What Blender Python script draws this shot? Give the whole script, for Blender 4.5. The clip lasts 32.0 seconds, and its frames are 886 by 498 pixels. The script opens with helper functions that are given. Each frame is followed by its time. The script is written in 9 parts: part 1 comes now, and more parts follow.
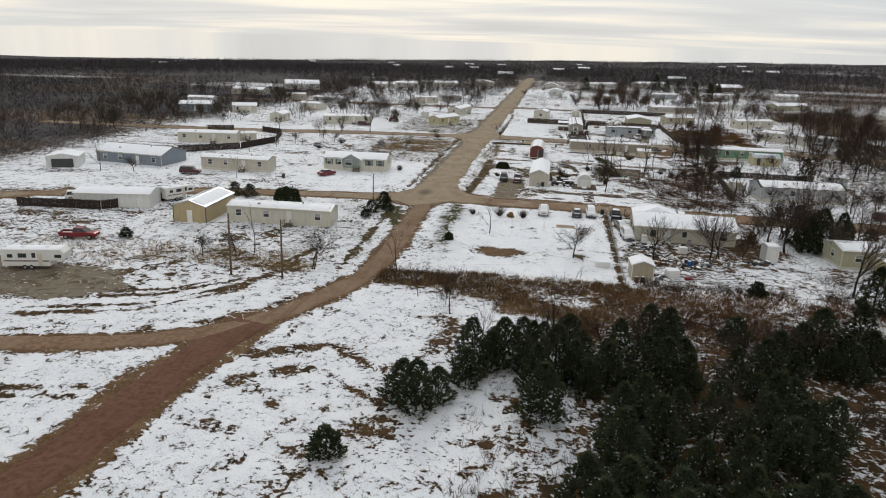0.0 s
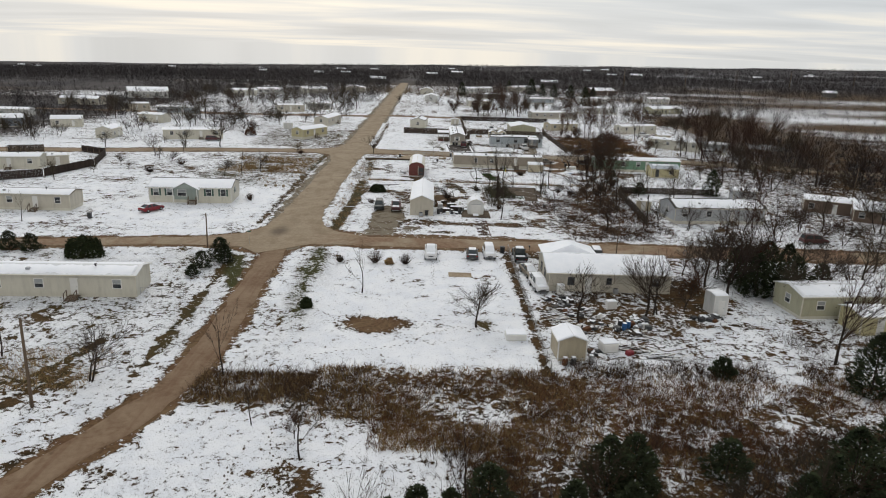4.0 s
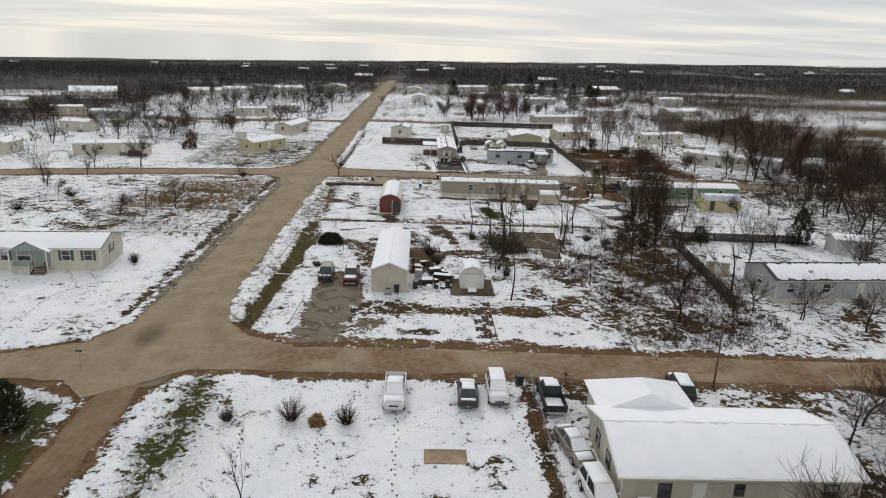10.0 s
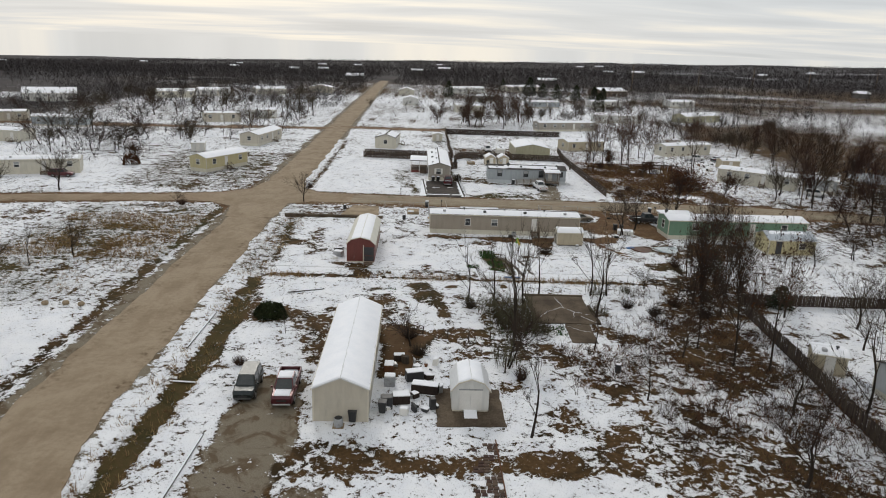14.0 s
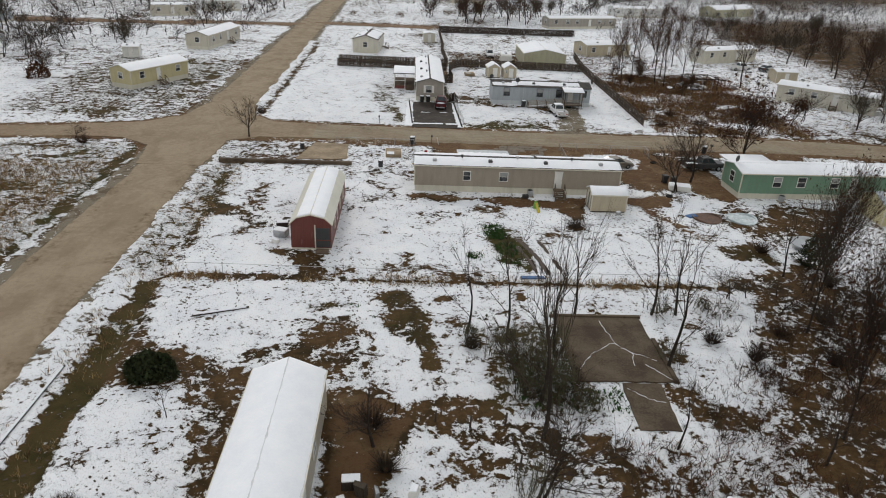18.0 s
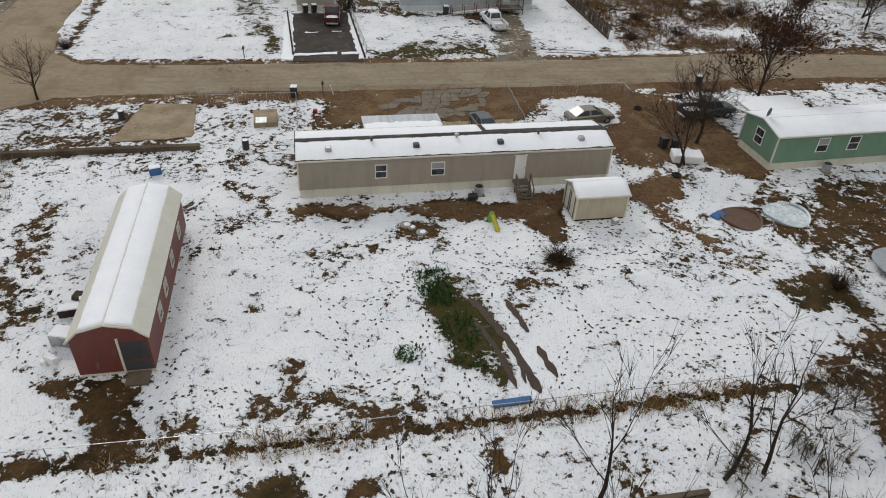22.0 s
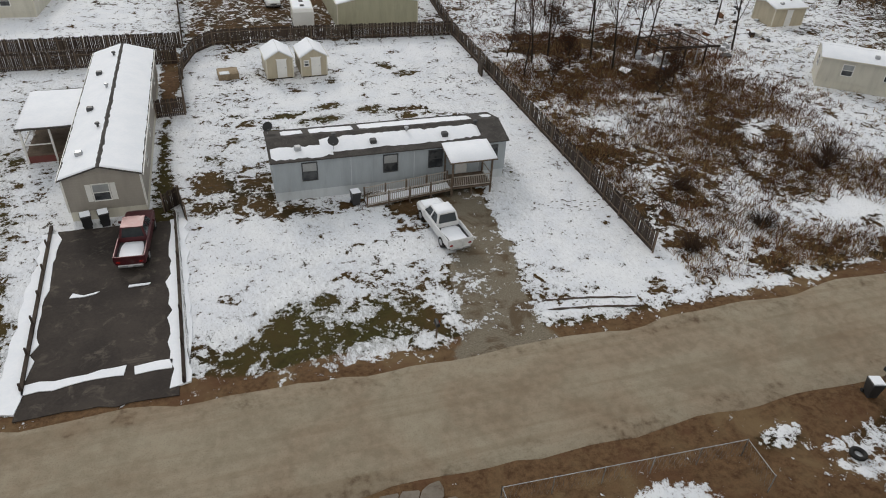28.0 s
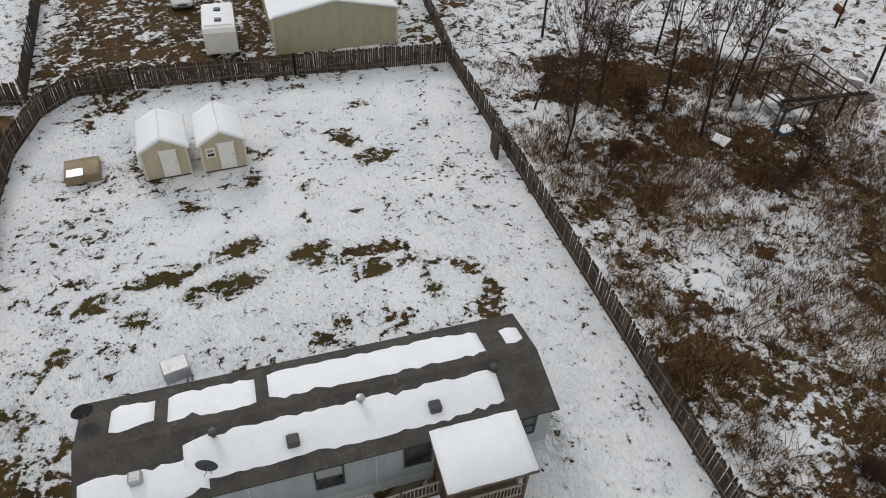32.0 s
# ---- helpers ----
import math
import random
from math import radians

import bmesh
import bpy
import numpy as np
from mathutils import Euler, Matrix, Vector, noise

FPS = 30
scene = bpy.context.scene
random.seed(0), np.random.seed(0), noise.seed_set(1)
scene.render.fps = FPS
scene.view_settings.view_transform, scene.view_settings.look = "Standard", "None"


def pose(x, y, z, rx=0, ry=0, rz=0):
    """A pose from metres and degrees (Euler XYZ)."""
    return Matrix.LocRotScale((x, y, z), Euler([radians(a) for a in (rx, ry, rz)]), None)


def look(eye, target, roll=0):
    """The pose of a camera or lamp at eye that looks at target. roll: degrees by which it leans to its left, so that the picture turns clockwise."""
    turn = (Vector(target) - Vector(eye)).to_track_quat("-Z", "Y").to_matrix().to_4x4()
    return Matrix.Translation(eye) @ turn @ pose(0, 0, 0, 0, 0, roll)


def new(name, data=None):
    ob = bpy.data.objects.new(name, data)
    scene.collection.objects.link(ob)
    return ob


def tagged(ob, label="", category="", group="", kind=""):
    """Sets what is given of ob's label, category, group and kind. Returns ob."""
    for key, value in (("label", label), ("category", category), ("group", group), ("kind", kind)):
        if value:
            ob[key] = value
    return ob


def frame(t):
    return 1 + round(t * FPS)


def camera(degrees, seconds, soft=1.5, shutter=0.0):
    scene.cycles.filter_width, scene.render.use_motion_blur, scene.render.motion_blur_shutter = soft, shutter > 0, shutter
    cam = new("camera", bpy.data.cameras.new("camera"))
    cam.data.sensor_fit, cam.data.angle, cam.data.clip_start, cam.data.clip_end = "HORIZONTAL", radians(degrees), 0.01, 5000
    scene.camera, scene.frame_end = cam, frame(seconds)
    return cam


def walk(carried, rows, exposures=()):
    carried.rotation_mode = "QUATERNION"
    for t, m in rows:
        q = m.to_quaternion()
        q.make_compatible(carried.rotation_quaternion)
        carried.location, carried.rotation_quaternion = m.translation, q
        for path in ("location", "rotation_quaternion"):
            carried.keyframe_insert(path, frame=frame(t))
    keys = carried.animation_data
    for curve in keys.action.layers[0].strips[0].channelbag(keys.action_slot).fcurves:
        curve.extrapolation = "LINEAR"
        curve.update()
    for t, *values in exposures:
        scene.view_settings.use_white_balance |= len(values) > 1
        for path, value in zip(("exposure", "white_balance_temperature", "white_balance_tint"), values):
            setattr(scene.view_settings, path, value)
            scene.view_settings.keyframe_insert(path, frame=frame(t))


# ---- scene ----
cam = camera(65.5, 32.0, 1.0)
METRES, EYE, TILT, LEAN, TURN = 256.76, 32.06, 0.334, -0.179, 8.9
ROWS = [
    (0.0, 0.0, 0.0, 0.0, 0.53, -17.13, -1.73),
    (0.5, 0.0008, 0.0151, -0.0003, -3.7, -16.95, -1.93),
    (1.0, 0.0014, 0.0301, -0.0005, -6.62, -16.81, -2.03),
    (1.5, 0.0024, 0.0451, -0.0009, -8.8, -16.69, -2.07),
    (2.0, 0.0035, 0.0601, -0.0015, -9.5, -16.62, -2.04),
    (2.5, 0.0053, 0.0751, -0.0023, -9.53, -16.57, -1.95),
    (3.0, 0.0075, 0.09, -0.0031, -9.56, -16.53, -1.92),
    (3.5, 0.01, 0.1049, -0.004, -9.61, -16.47, -1.88),
    (5.5, 0.0213, 0.1645, -0.0054, -9.83, -16.47, -1.84),
    (6.0, 0.0244, 0.1798, -0.0058, -9.88, -16.49, -1.82),
    (6.5, 0.0276, 0.1951, -0.0063, -9.93, -16.51, -1.8),
    (7.0, 0.031, 0.2104, -0.0067, -9.97, -16.55, -1.79),
    (7.5, 0.0343, 0.2259, -0.007, -10.02, -16.59, -1.83),
    (8.0, 0.0377, 0.2414, -0.0074, -10.08, -16.63, -1.86),
    (8.5, 0.0409, 0.2569, -0.0078, -10.14, -16.66, -1.9),
    (9.0, 0.0442, 0.2727, -0.0084, -10.2, -16.69, -1.92),
    (9.5, 0.0476, 0.2881, -0.0087, -10.24, -16.73, -1.94),
    (10.0, 0.051, 0.3039, -0.0094, -10.29, -16.73, -1.93),
    (10.5, 0.0544, 0.3194, -0.0097, -10.33, -16.75, -1.93),
    (11.0, 0.0577, 0.3349, -0.0099, -10.37, -16.78, -2.0),
    (11.5, 0.0611, 0.3503, -0.0103, -10.41, -16.79, -1.99),
    (12.0, 0.0646, 0.366, -0.0108, -10.45, -16.79, -2.01),
    (12.5, 0.0679, 0.3815, -0.0114, -10.5, -16.8, -2.03),
    (13.0, 0.0712, 0.397, -0.0118, -10.54, -16.79, -2.07),
    (13.5, 0.0746, 0.4126, -0.0123, -10.58, -16.77, -2.06),
    (14.0, 0.0781, 0.428, -0.0126, -10.6, -16.76, -2.06),
    (14.5, 0.0813, 0.4436, -0.0132, -10.65, -16.71, -2.08),
    (16.5, 0.094, 0.5041, -0.0144, -10.82, -16.94, -2.31),
    (17.0, 0.0971, 0.5193, -0.0149, -10.87, -19.7, -2.32),
    (17.5, 0.1002, 0.5345, -0.0154, -10.93, -22.63, -2.37),
    (18.0, 0.1033, 0.5497, -0.0156, -10.96, -25.6, -2.38),
    (18.5, 0.1064, 0.5651, -0.0161, -10.98, -28.6, -2.43),
    (19.0, 0.1096, 0.5803, -0.0167, -11.21, -31.56, -2.42),
    (19.5, 0.1127, 0.5955, -0.0172, -12.05, -34.45, -2.44),
    (20.0, 0.1162, 0.6109, -0.0175, -12.63, -36.56, -2.41),
    (20.5, 0.1196, 0.6261, -0.0177, -12.87, -36.56, -2.43),
    (21.0, 0.1229, 0.6403, -0.0182, -13.64, -36.51, -2.43),
    (21.5, 0.1266, 0.6555, -0.0187, -16.6, -36.39, -2.52),
    (22.0, 0.1305, 0.6706, -0.0194, -19.16, -36.25, -2.54),
    (22.5, 0.1347, 0.6857, -0.0199, -21.15, -36.19, -2.56),
    (23.0, 0.1392, 0.7007, -0.0204, -23.23, -36.11, -2.59),
    (23.5, 0.1442, 0.7156, -0.0212, -24.98, -35.98, -2.6),
    (24.0, 0.1493, 0.7306, -0.0217, -25.54, -35.96, -2.64),
    (24.5, 0.1548, 0.7453, -0.0222, -25.54, -35.97, -2.68),
    (25.0, 0.1607, 0.7599, -0.0228, -25.54, -35.95, -2.66),
    (25.5, 0.1668, 0.7745, -0.0232, -25.54, -35.97, -2.64),
    (26.0, 0.173, 0.7888, -0.0235, -25.56, -35.96, -2.59),
    (26.5, 0.1794, 0.8031, -0.0239, -25.61, -35.92, -2.52),
    (28.5, 0.2062, 0.8604, -0.025, -25.8, -35.91, -2.46),
    (29.0, 0.2132, 0.8747, -0.0252, -25.82, -35.94, -2.45),
    (29.5, 0.2201, 0.8889, -0.0254, -25.87, -35.94, -2.45),
    (30.0, 0.2273, 0.9031, -0.0257, -25.91, -35.94, -2.44),
    (30.5, 0.2345, 0.9173, -0.0259, -25.94, -36.59, -2.4),
    (31.0, 0.2418, 0.9313, -0.0261, -25.94, -37.78, -2.35),
    (31.5, 0.2489, 0.9455, -0.0263, -25.98, -40.12, -2.33),
    (32.0, 0.256, 0.9596, -0.0264, -26.02, -44.02, -2.34),
]
walk(cam, [(t, pose(0, 0, EYE, TILT, LEAN, TURN) @ pose(METRES * x, METRES * y, METRES * z, 90 + pitch, roll, yaw)) for t, x, y, z, yaw, pitch, roll in ROWS])

# ---- light ----
world = bpy.data.worlds.new("overcast_sky")
scene.world = world
world.use_nodes = True
wn, wl = world.node_tree.nodes, world.node_tree.links
wn.clear()


def node(nodes, kind, **inputs):
    n = nodes.new(kind)
    for k, v in inputs.items():
        n.inputs[k.replace("_", " ")].default_value = v
    return n


SUN_EL, SUN_AZ = radians(34), radians(-14)
sky = wn.new("ShaderNodeTexSky")
sky.sky_type, sky.sun_disc = "NISHITA", False
sky.sun_elevation, sky.sun_rotation = SUN_EL, SUN_AZ
sky.air_density, sky.dust_density = 1.0, 3.0
skyscale = node(wn, "ShaderNodeVectorMath")
skyscale.operation = "SCALE"
skyscale.inputs["Scale"].default_value = 0.10
wl.new(sky.outputs[0], skyscale.inputs[0])
wc = wn.new("ShaderNodeTexCoord")
sep = wn.new("ShaderNodeSeparateXYZ")
wl.new(wc.outputs["Generated"], sep.inputs[0])


def wmath(op, a, b=None, clamp=False):
    n = wn.new("ShaderNodeMath")
    n.operation, n.use_clamp = op, clamp
    for i, v in enumerate((a, b)):
        if v is None:
            continue
        if isinstance(v, (int, float)):
            n.inputs[i].default_value = v
        else:
            wl.new(v, n.inputs[i])
    return n.outputs[0]


# clouds lie on a flat layer: the way is divided by its height
height = wmath("MAXIMUM", sep.outputs[2], 0.0)
lift = wmath("ADD", height, 0.055)
layer = wn.new("ShaderNodeCombineXYZ")
wl.new(wmath("MULTIPLY", wmath("DIVIDE", sep.outputs[0], lift), 0.5), layer.inputs[0])
wl.new(wmath("DIVIDE", sep.outputs[1], lift), layer.inputs[1])
cloud = node(wn, "ShaderNodeTexNoise", Scale=0.42, Detail=7.0, Roughness=0.52, Distortion=0.35)
wl.new(layer.outputs[0], cloud.inputs["Vector"])
cr = wn.new("ShaderNodeValToRGB")
cr.color_ramp.elements[0].position, cr.color_ramp.elements[0].color = 0.30, (0.42, 0.47, 0.53, 1)
cr.color_ramp.elements[1].position, cr.color_ramp.elements[1].color = 0.64, (1.0, 0.93, 0.80, 1)
mid = cr.color_ramp.elements.new(0.47)
mid.color = (0.59, 0.635, 0.685, 1)
wl.new(cloud.outputs["Fac"], cr.inputs[0])
# warm thin band low over the horizon
low = wmath("POWER", wmath("SUBTRACT", 1.0, height, True), 9.0)
warm = wn.new("ShaderNodeMix")
warm.data_type = "RGBA"
warm.inputs["B"].default_value = (0.86, 0.83, 0.76, 1)
wl.new(wmath("MULTIPLY", low, 0.45), warm.inputs["Factor"])
wl.new(cr.outputs[0], warm.inputs["A"])
mixs = wn.new("ShaderNodeMix")
mixs.data_type = "RGBA"
mixs.inputs["Factor"].default_value = 0.9
wl.new(skyscale.outputs[0], mixs.inputs["A"])
wl.new(warm.outputs["Result"], mixs.inputs["B"])
bg = wn.new("ShaderNodeBackground")
bg.inputs["Strength"].default_value = 0.95
wl.new(mixs.outputs["Result"], bg.inputs[0])
wo = wn.new("ShaderNodeOutputWorld")
wl.new(bg.outputs[0], wo.inputs[0])

lamp = bpy.data.lights.new("sun", "SUN")
lamp.energy, lamp.angle, lamp.color = 0.9, radians(14), (1.0, 0.95, 0.88)
sun = new("sun", lamp)
sun.matrix_world = look((0, 0, 80), (80 * math.sin(-SUN_AZ), -80 * math.cos(SUN_AZ), 80 - 80 * math.tan(SUN_EL)))
scene.view_settings.exposure = 0.15

# ---- materials ----


def mathn(nt, op, a, b=None, c=None, clamp=False):
    n = nt.nodes.new("ShaderNodeMath")
    n.operation, n.use_clamp = op, clamp
    for i, v in enumerate((a, b, c)):
        if v is None:
            continue
        if isinstance(v, (int, float)):
            n.inputs[i].default_value = v
        else:
            nt.links.new(v, n.inputs[i])
    return n.outputs[0]


def mixc(nt, f, a, b):
    n = nt.nodes.new("ShaderNodeMix")
    n.data_type = "RGBA"
    for key, v in (("Factor", f), ("A", a), ("B", b)):
        if isinstance(v, (int, float)):
            n.inputs[key].default_value = v
        elif isinstance(v, tuple):
            n.inputs[key].default_value = (*v, 1)
        else:
            nt.links.new(v, n.inputs[key])
    return n.outputs["Result"]


def noise_of(nt, vec, scale, detail=4.0, rough=0.55, distort=0.0):
    n = node(nt.nodes, "ShaderNodeTexNoise", Scale=scale, Detail=detail, Roughness=rough, Distortion=distort)
    nt.links.new(vec, n.inputs["Vector"])
    return n.outputs["Fac"]


def step_of(nt, v, lo, hi):
    n = nt.nodes.new("ShaderNodeMapRange")
    n.interpolation_type = "SMOOTHSTEP"
    for i, s in enumerate((v, lo, hi)):
        if isinstance(s, (int, float)):
            n.inputs[i].default_value = s
        else:
            nt.links.new(s, n.inputs[i])
    return n.outputs[0]


def blank(name):
    m = bpy.data.materials.new(name)
    m.use_nodes = True
    nt = m.node_tree
    b = nt.nodes["Principled BSDF"]
    tc = nt.nodes.new("ShaderNodeTexCoord")
    return m, nt, b, tc.outputs["Object"]


def bump_of(nt, b, h, strength, dist):
    n = node(nt.nodes, "ShaderNodeBump", Strength=strength, Distance=dist)
    nt.links.new(h, n.inputs["Height"])
    nt.links.new(n.outputs[0], b.inputs["Normal"])


def plain(name, c1, c2=None, scale=0.7, fine=9.0, rough=0.75, bump=0.15, dist=0.01, metal=0.0, dirt=None, vary=0.0, stretch=None, island=False):
    """Two colours mixed by coarse and fine noise, with grime and fine relief."""
    m, nt, b, vec = blank(name)
    if stretch:
        mp = nt.nodes.new("ShaderNodeMapping")
        mp.inputs["Scale"].default_value = stretch
        nt.links.new(vec, mp.inputs[0])
        vec = mp.outputs[0]
    c2 = c2 or tuple(v * 0.72 for v in c1)
    big, small = noise_of(nt, vec, scale, 5, 0.6), noise_of(nt, vec, fine, 4, 0.6)
    col = mixc(nt, step_of(nt, mathn(nt, "ADD", mathn(nt, "MULTIPLY", big, 0.62), mathn(nt, "MULTIPLY", small, 0.38)), 0.36, 0.64), c1, c2)
    if dirt:
        col = mixc(nt, mathn(nt, "MULTIPLY", step_of(nt, noise_of(nt, vec, scale * 2.3, 6, 0.7, 0.6), 0.52, 0.70), 0.7), col, dirt)
    if vary:
        if island:
            g = nt.nodes.new("ShaderNodeNewGeometry").outputs["Random Per Island"]
        else:
            g = nt.nodes.new("ShaderNodeObjectInfo").outputs["Random"]
        hs = nt.nodes.new("ShaderNodeHueSaturation")
        nt.links.new(mathn(nt, "ADD", mathn(nt, "MULTIPLY", g, 2 * vary), 1 - vary), hs.inputs["Value"])
        nt.links.new(mathn(nt, "ADD", mathn(nt, "MULTIPLY", g, 0.04), 0.48), hs.inputs["Hue"])
        nt.links.new(col, hs.inputs["Color"])
        col = hs.outputs[0]
    nt.links.new(col, b.inputs["Base Color"])
    b.inputs["Metallic"].default_value = metal
    if rough >= 0.84:
        b.inputs["Specular IOR Level"].default_value = 0.12
    rr = mathn(nt, "ADD", mathn(nt, "MULTIPLY", mathn(nt, "SUBTRACT", small, 0.5), 0.3), rough, clamp=True)
    nt.links.new(rr, b.inputs["Roughness"])
    if bump:
        bump_of(nt, b, small, bump, dist)
    return m


def siding(name, c1, course=0.2, vertical=False, dirt=(0.30, 0.27, 0.22)):
    """Vinyl lap siding or ribbed sheet: fine courses in relief, with weather stains."""
    m, nt, b, vec = blank(name)
    s = nt.nodes.new("ShaderNodeSeparateXYZ")
    nt.links.new(vec, s.inputs[0])
    axis = mathn(nt, "ADD", s.outputs[0], s.outputs[1]) if vertical else s.outputs[2]
    saw = mathn(nt, "FRACT", mathn(nt, "DIVIDE", axis, course))
    groove = step_of(nt, saw, 0.0, 0.16)
    mp = nt.nodes.new("ShaderNodeMapping")
    mp.inputs["Scale"].default_value = (1.0, 1.0, 0.22)
    nt.links.new(vec, mp.inputs[0])
    streak = noise_of(nt, mp.outputs[0], 1.6, 6, 0.65)
    spots = noise_of(nt, vec, 14, 3)
    col = mixc(nt, step_of(nt, streak, 0.35, 0.7), c1, tuple(v * 0.86 for v in c1))
    col = mixc(nt, mathn(nt, "MULTIPLY", step_of(nt, streak, 0.60, 0.78), 0.35), col, dirt)
    col = mixc(nt, mathn(nt, "MULTIPLY", step_of(nt, spots, 0.55, 0.75), 0.12), col, dirt)
    nt.links.new(col, b.inputs["Base Color"])
    b.inputs["Roughness"].default_value = 0.55
    bump_of(nt, b, groove, 0.6, 0.02)
    return m


def ground_material():
    m, nt, b, vec = blank("ground")
    at = nt.nodes.new("ShaderNodeAttribute")
    at.attribute_name = "cover"
    sp = nt.nodes.new("ShaderNodeSeparateColor")
    nt.links.new(at.outputs["Color"], sp.inputs[0])
    bare, mud, green, gravel = sp.outputs[0], sp.outputs[1], sp.outputs[2], at.outputs["Alpha"]
    big = noise_of(nt, vec, 0.33, 7, 0.62, 0.5)
    small = noise_of(nt, vec, 2.4, 8, 0.74)
    tiny = noise_of(nt, vec, 12.0, 4, 0.66)
    # bare soil, dead grass, mud, gravel
    hay = mixc(nt, step_of(nt, small, 0.35, 0.68), (0.062, 0.037, 0.017), (0.120, 0.071, 0.032))
    hay = mixc(nt, step_of(nt, big, 0.42, 0.62), hay, (0.034, 0.023, 0.011))
    hay = mixc(nt, mathn(nt, "MULTIPLY", step_of(nt, tiny, 0.5, 0.72), 0.55), hay, (0.014, 0.010, 0.005))
    grass = mixc(nt, step_of(nt, small, 0.38, 0.62), (0.064, 0.062, 0.019), (0.030, 0.032, 0.010))
    soil = mixc(nt, step_of(nt, small, 0.36, 0.66), (0.160, 0.096, 0.051), (0.075, 0.042, 0.022))
    soil = mixc(nt, step_of(nt, big, 0.46, 0.66), soil, (0.175, 0.118, 0.064))
    soil = mixc(nt, mathn(nt, "MULTIPLY", step_of(nt, noise_of(nt, vec, 0.17, 5, 0.6, 1.0), 0.54, 0.66), 0.75), soil, (0.115, 0.060, 0.033))
    grit = mixc(nt, step_of(nt, tiny, 0.36, 0.66), (0.24, 0.208, 0.158), (0.135, 0.112, 0.082))
    grit = mixc(nt, mathn(nt, "MULTIPLY", step_of(nt, noise_of(nt, vec, 0.5, 6, 0.65, 0.8), 0.48, 0.62), 0.8), grit, (0.098, 0.066, 0.038))
    col = mixc(nt, green, hay, grass)
    col = mixc(nt, step_of(nt, mathn(nt, "ADD", mud, mathn(nt, "MULTIPLY", mathn(nt, "SUBTRACT", small, 0.5), 0.7)), 0.35, 0.65), col, soil)
    col = mixc(nt, step_of(nt, mathn(nt, "ADD", gravel, mathn(nt, "MULTIPLY", mathn(nt, "SUBTRACT", small, 0.5), 0.7)), 0.35, 0.65), col, grit)
    wooded = nt.nodes.new("ShaderNodeAttribute")
    wooded.attribute_name = "wooded"
    # far woodland floor, its colour lightened to carry the haze of distance
    hazed_litter = mixc(nt, step_of(nt, noise_of(nt, vec, 0.02, 5, 0.7), 0.4, 0.6), (0.060, 0.053, 0.052), (0.034, 0.031, 0.033))
    col = mixc(nt, wooded.outputs["Fac"], col, hazed_litter)
    # snow lies where the noise stands over the bareness
    mid = noise_of(nt, vec, 6.5, 4, 0.62, 0.3)
    fine = noise_of(nt, vec, 21.0, 3, 0.6)
    clump = noise_of(nt, vec, 0.95, 6, 0.6, 0.9)
    fld = mathn(nt, "SUBTRACT", 0.99, mathn(nt, "MULTIPLY", bare, 1.05))
    for layer_, gain in ((big, 1.1), (clump, 2.6), (small, 2.5), (mid, 0.6), (fine, 0.4)):
        fld = mathn(nt, "ADD", fld, mathn(nt, "MULTIPLY", mathn(nt, "SUBTRACT", layer_, 0.5), gain))
    snow = mathn(nt, "ADD", mathn(nt, "MULTIPLY", step_of(nt, fld, 0.44, 0.49), 0.85), mathn(nt, "MULTIPLY", step_of(nt, fld, 0.47, 0.72), 0.15))
    # foot marks and grass tips, in drifts of their own
    vo = node(nt.nodes, "ShaderNodeTexVoronoi", Scale=2.7, Randomness=1.0)
    nt.links.new(vec, vo.inputs["Vector"])
    tracks = mathn(nt, "MULTIPLY", step_of(nt, vo.outputs["Distance"], 0.20, 0.12), step_of(nt, noise_of(nt, vec, 0.16, 4, 0.6, 1.6), 0.50, 0.58))
    snow = mathn(nt, "MULTIPLY", snow, mathn(nt, "SUBTRACT", 1.0, mathn(nt, "MULTIPLY", tracks, 0.85)))
    mp = nt.nodes.new("ShaderNodeMapping")
    mp.inputs["Scale"].default_value = (1.0, 0.45, 1.0)
    mp.inputs["Rotation"].default_value = (0, 0, 0.6)
    nt.links.new(vec, mp.inputs[0])
    tips = step_of(nt, noise_of(nt, mp.outputs[0], 11.0, 3, 0.75), 0.56, 0.66)
    snow = mathn(nt, "MULTIPLY", snow, mathn(nt, "SUBTRACT", 1.0, mathn(nt, "MULTIPLY", tips, mathn(nt, "ADD", 0.29, mathn(nt, "MULTIPLY", step_of(nt, fld, 1.0, 0.6), 0.35)))))
    # lawn grass standing through thin snow
    blades = step_of(nt, noise_of(nt, mp.outputs[0], 5.0, 5, 0.75, 0.4), 0.44, 0.56)
    snow = mathn(nt, "MULTIPLY", snow, mathn(nt, "SUBTRACT", 1.0, mathn(nt, "MULTIPLY", blades, mathn(nt, "MULTIPLY", green, 0.75, clamp=True))))
    white = mixc(nt, step_of(nt, big, 0.35, 0.65), (0.80, 0.82, 0.86), (0.87, 0.88, 0.90))
    nt.links.new(mixc(nt, snow, col, white), b.inputs["Base Color"])
    b.inputs["Roughness"].default_value = 0.85
    b.inputs["Specular IOR Level"].default_value = 0.06
    bump_of(nt, b, mathn(nt, "ADD", mathn(nt, "MULTIPLY", snow, 0.8), mathn(nt, "ADD", small, mathn(nt, "MULTIPLY", tiny, 0.5))), 0.8, 0.11)
    return m


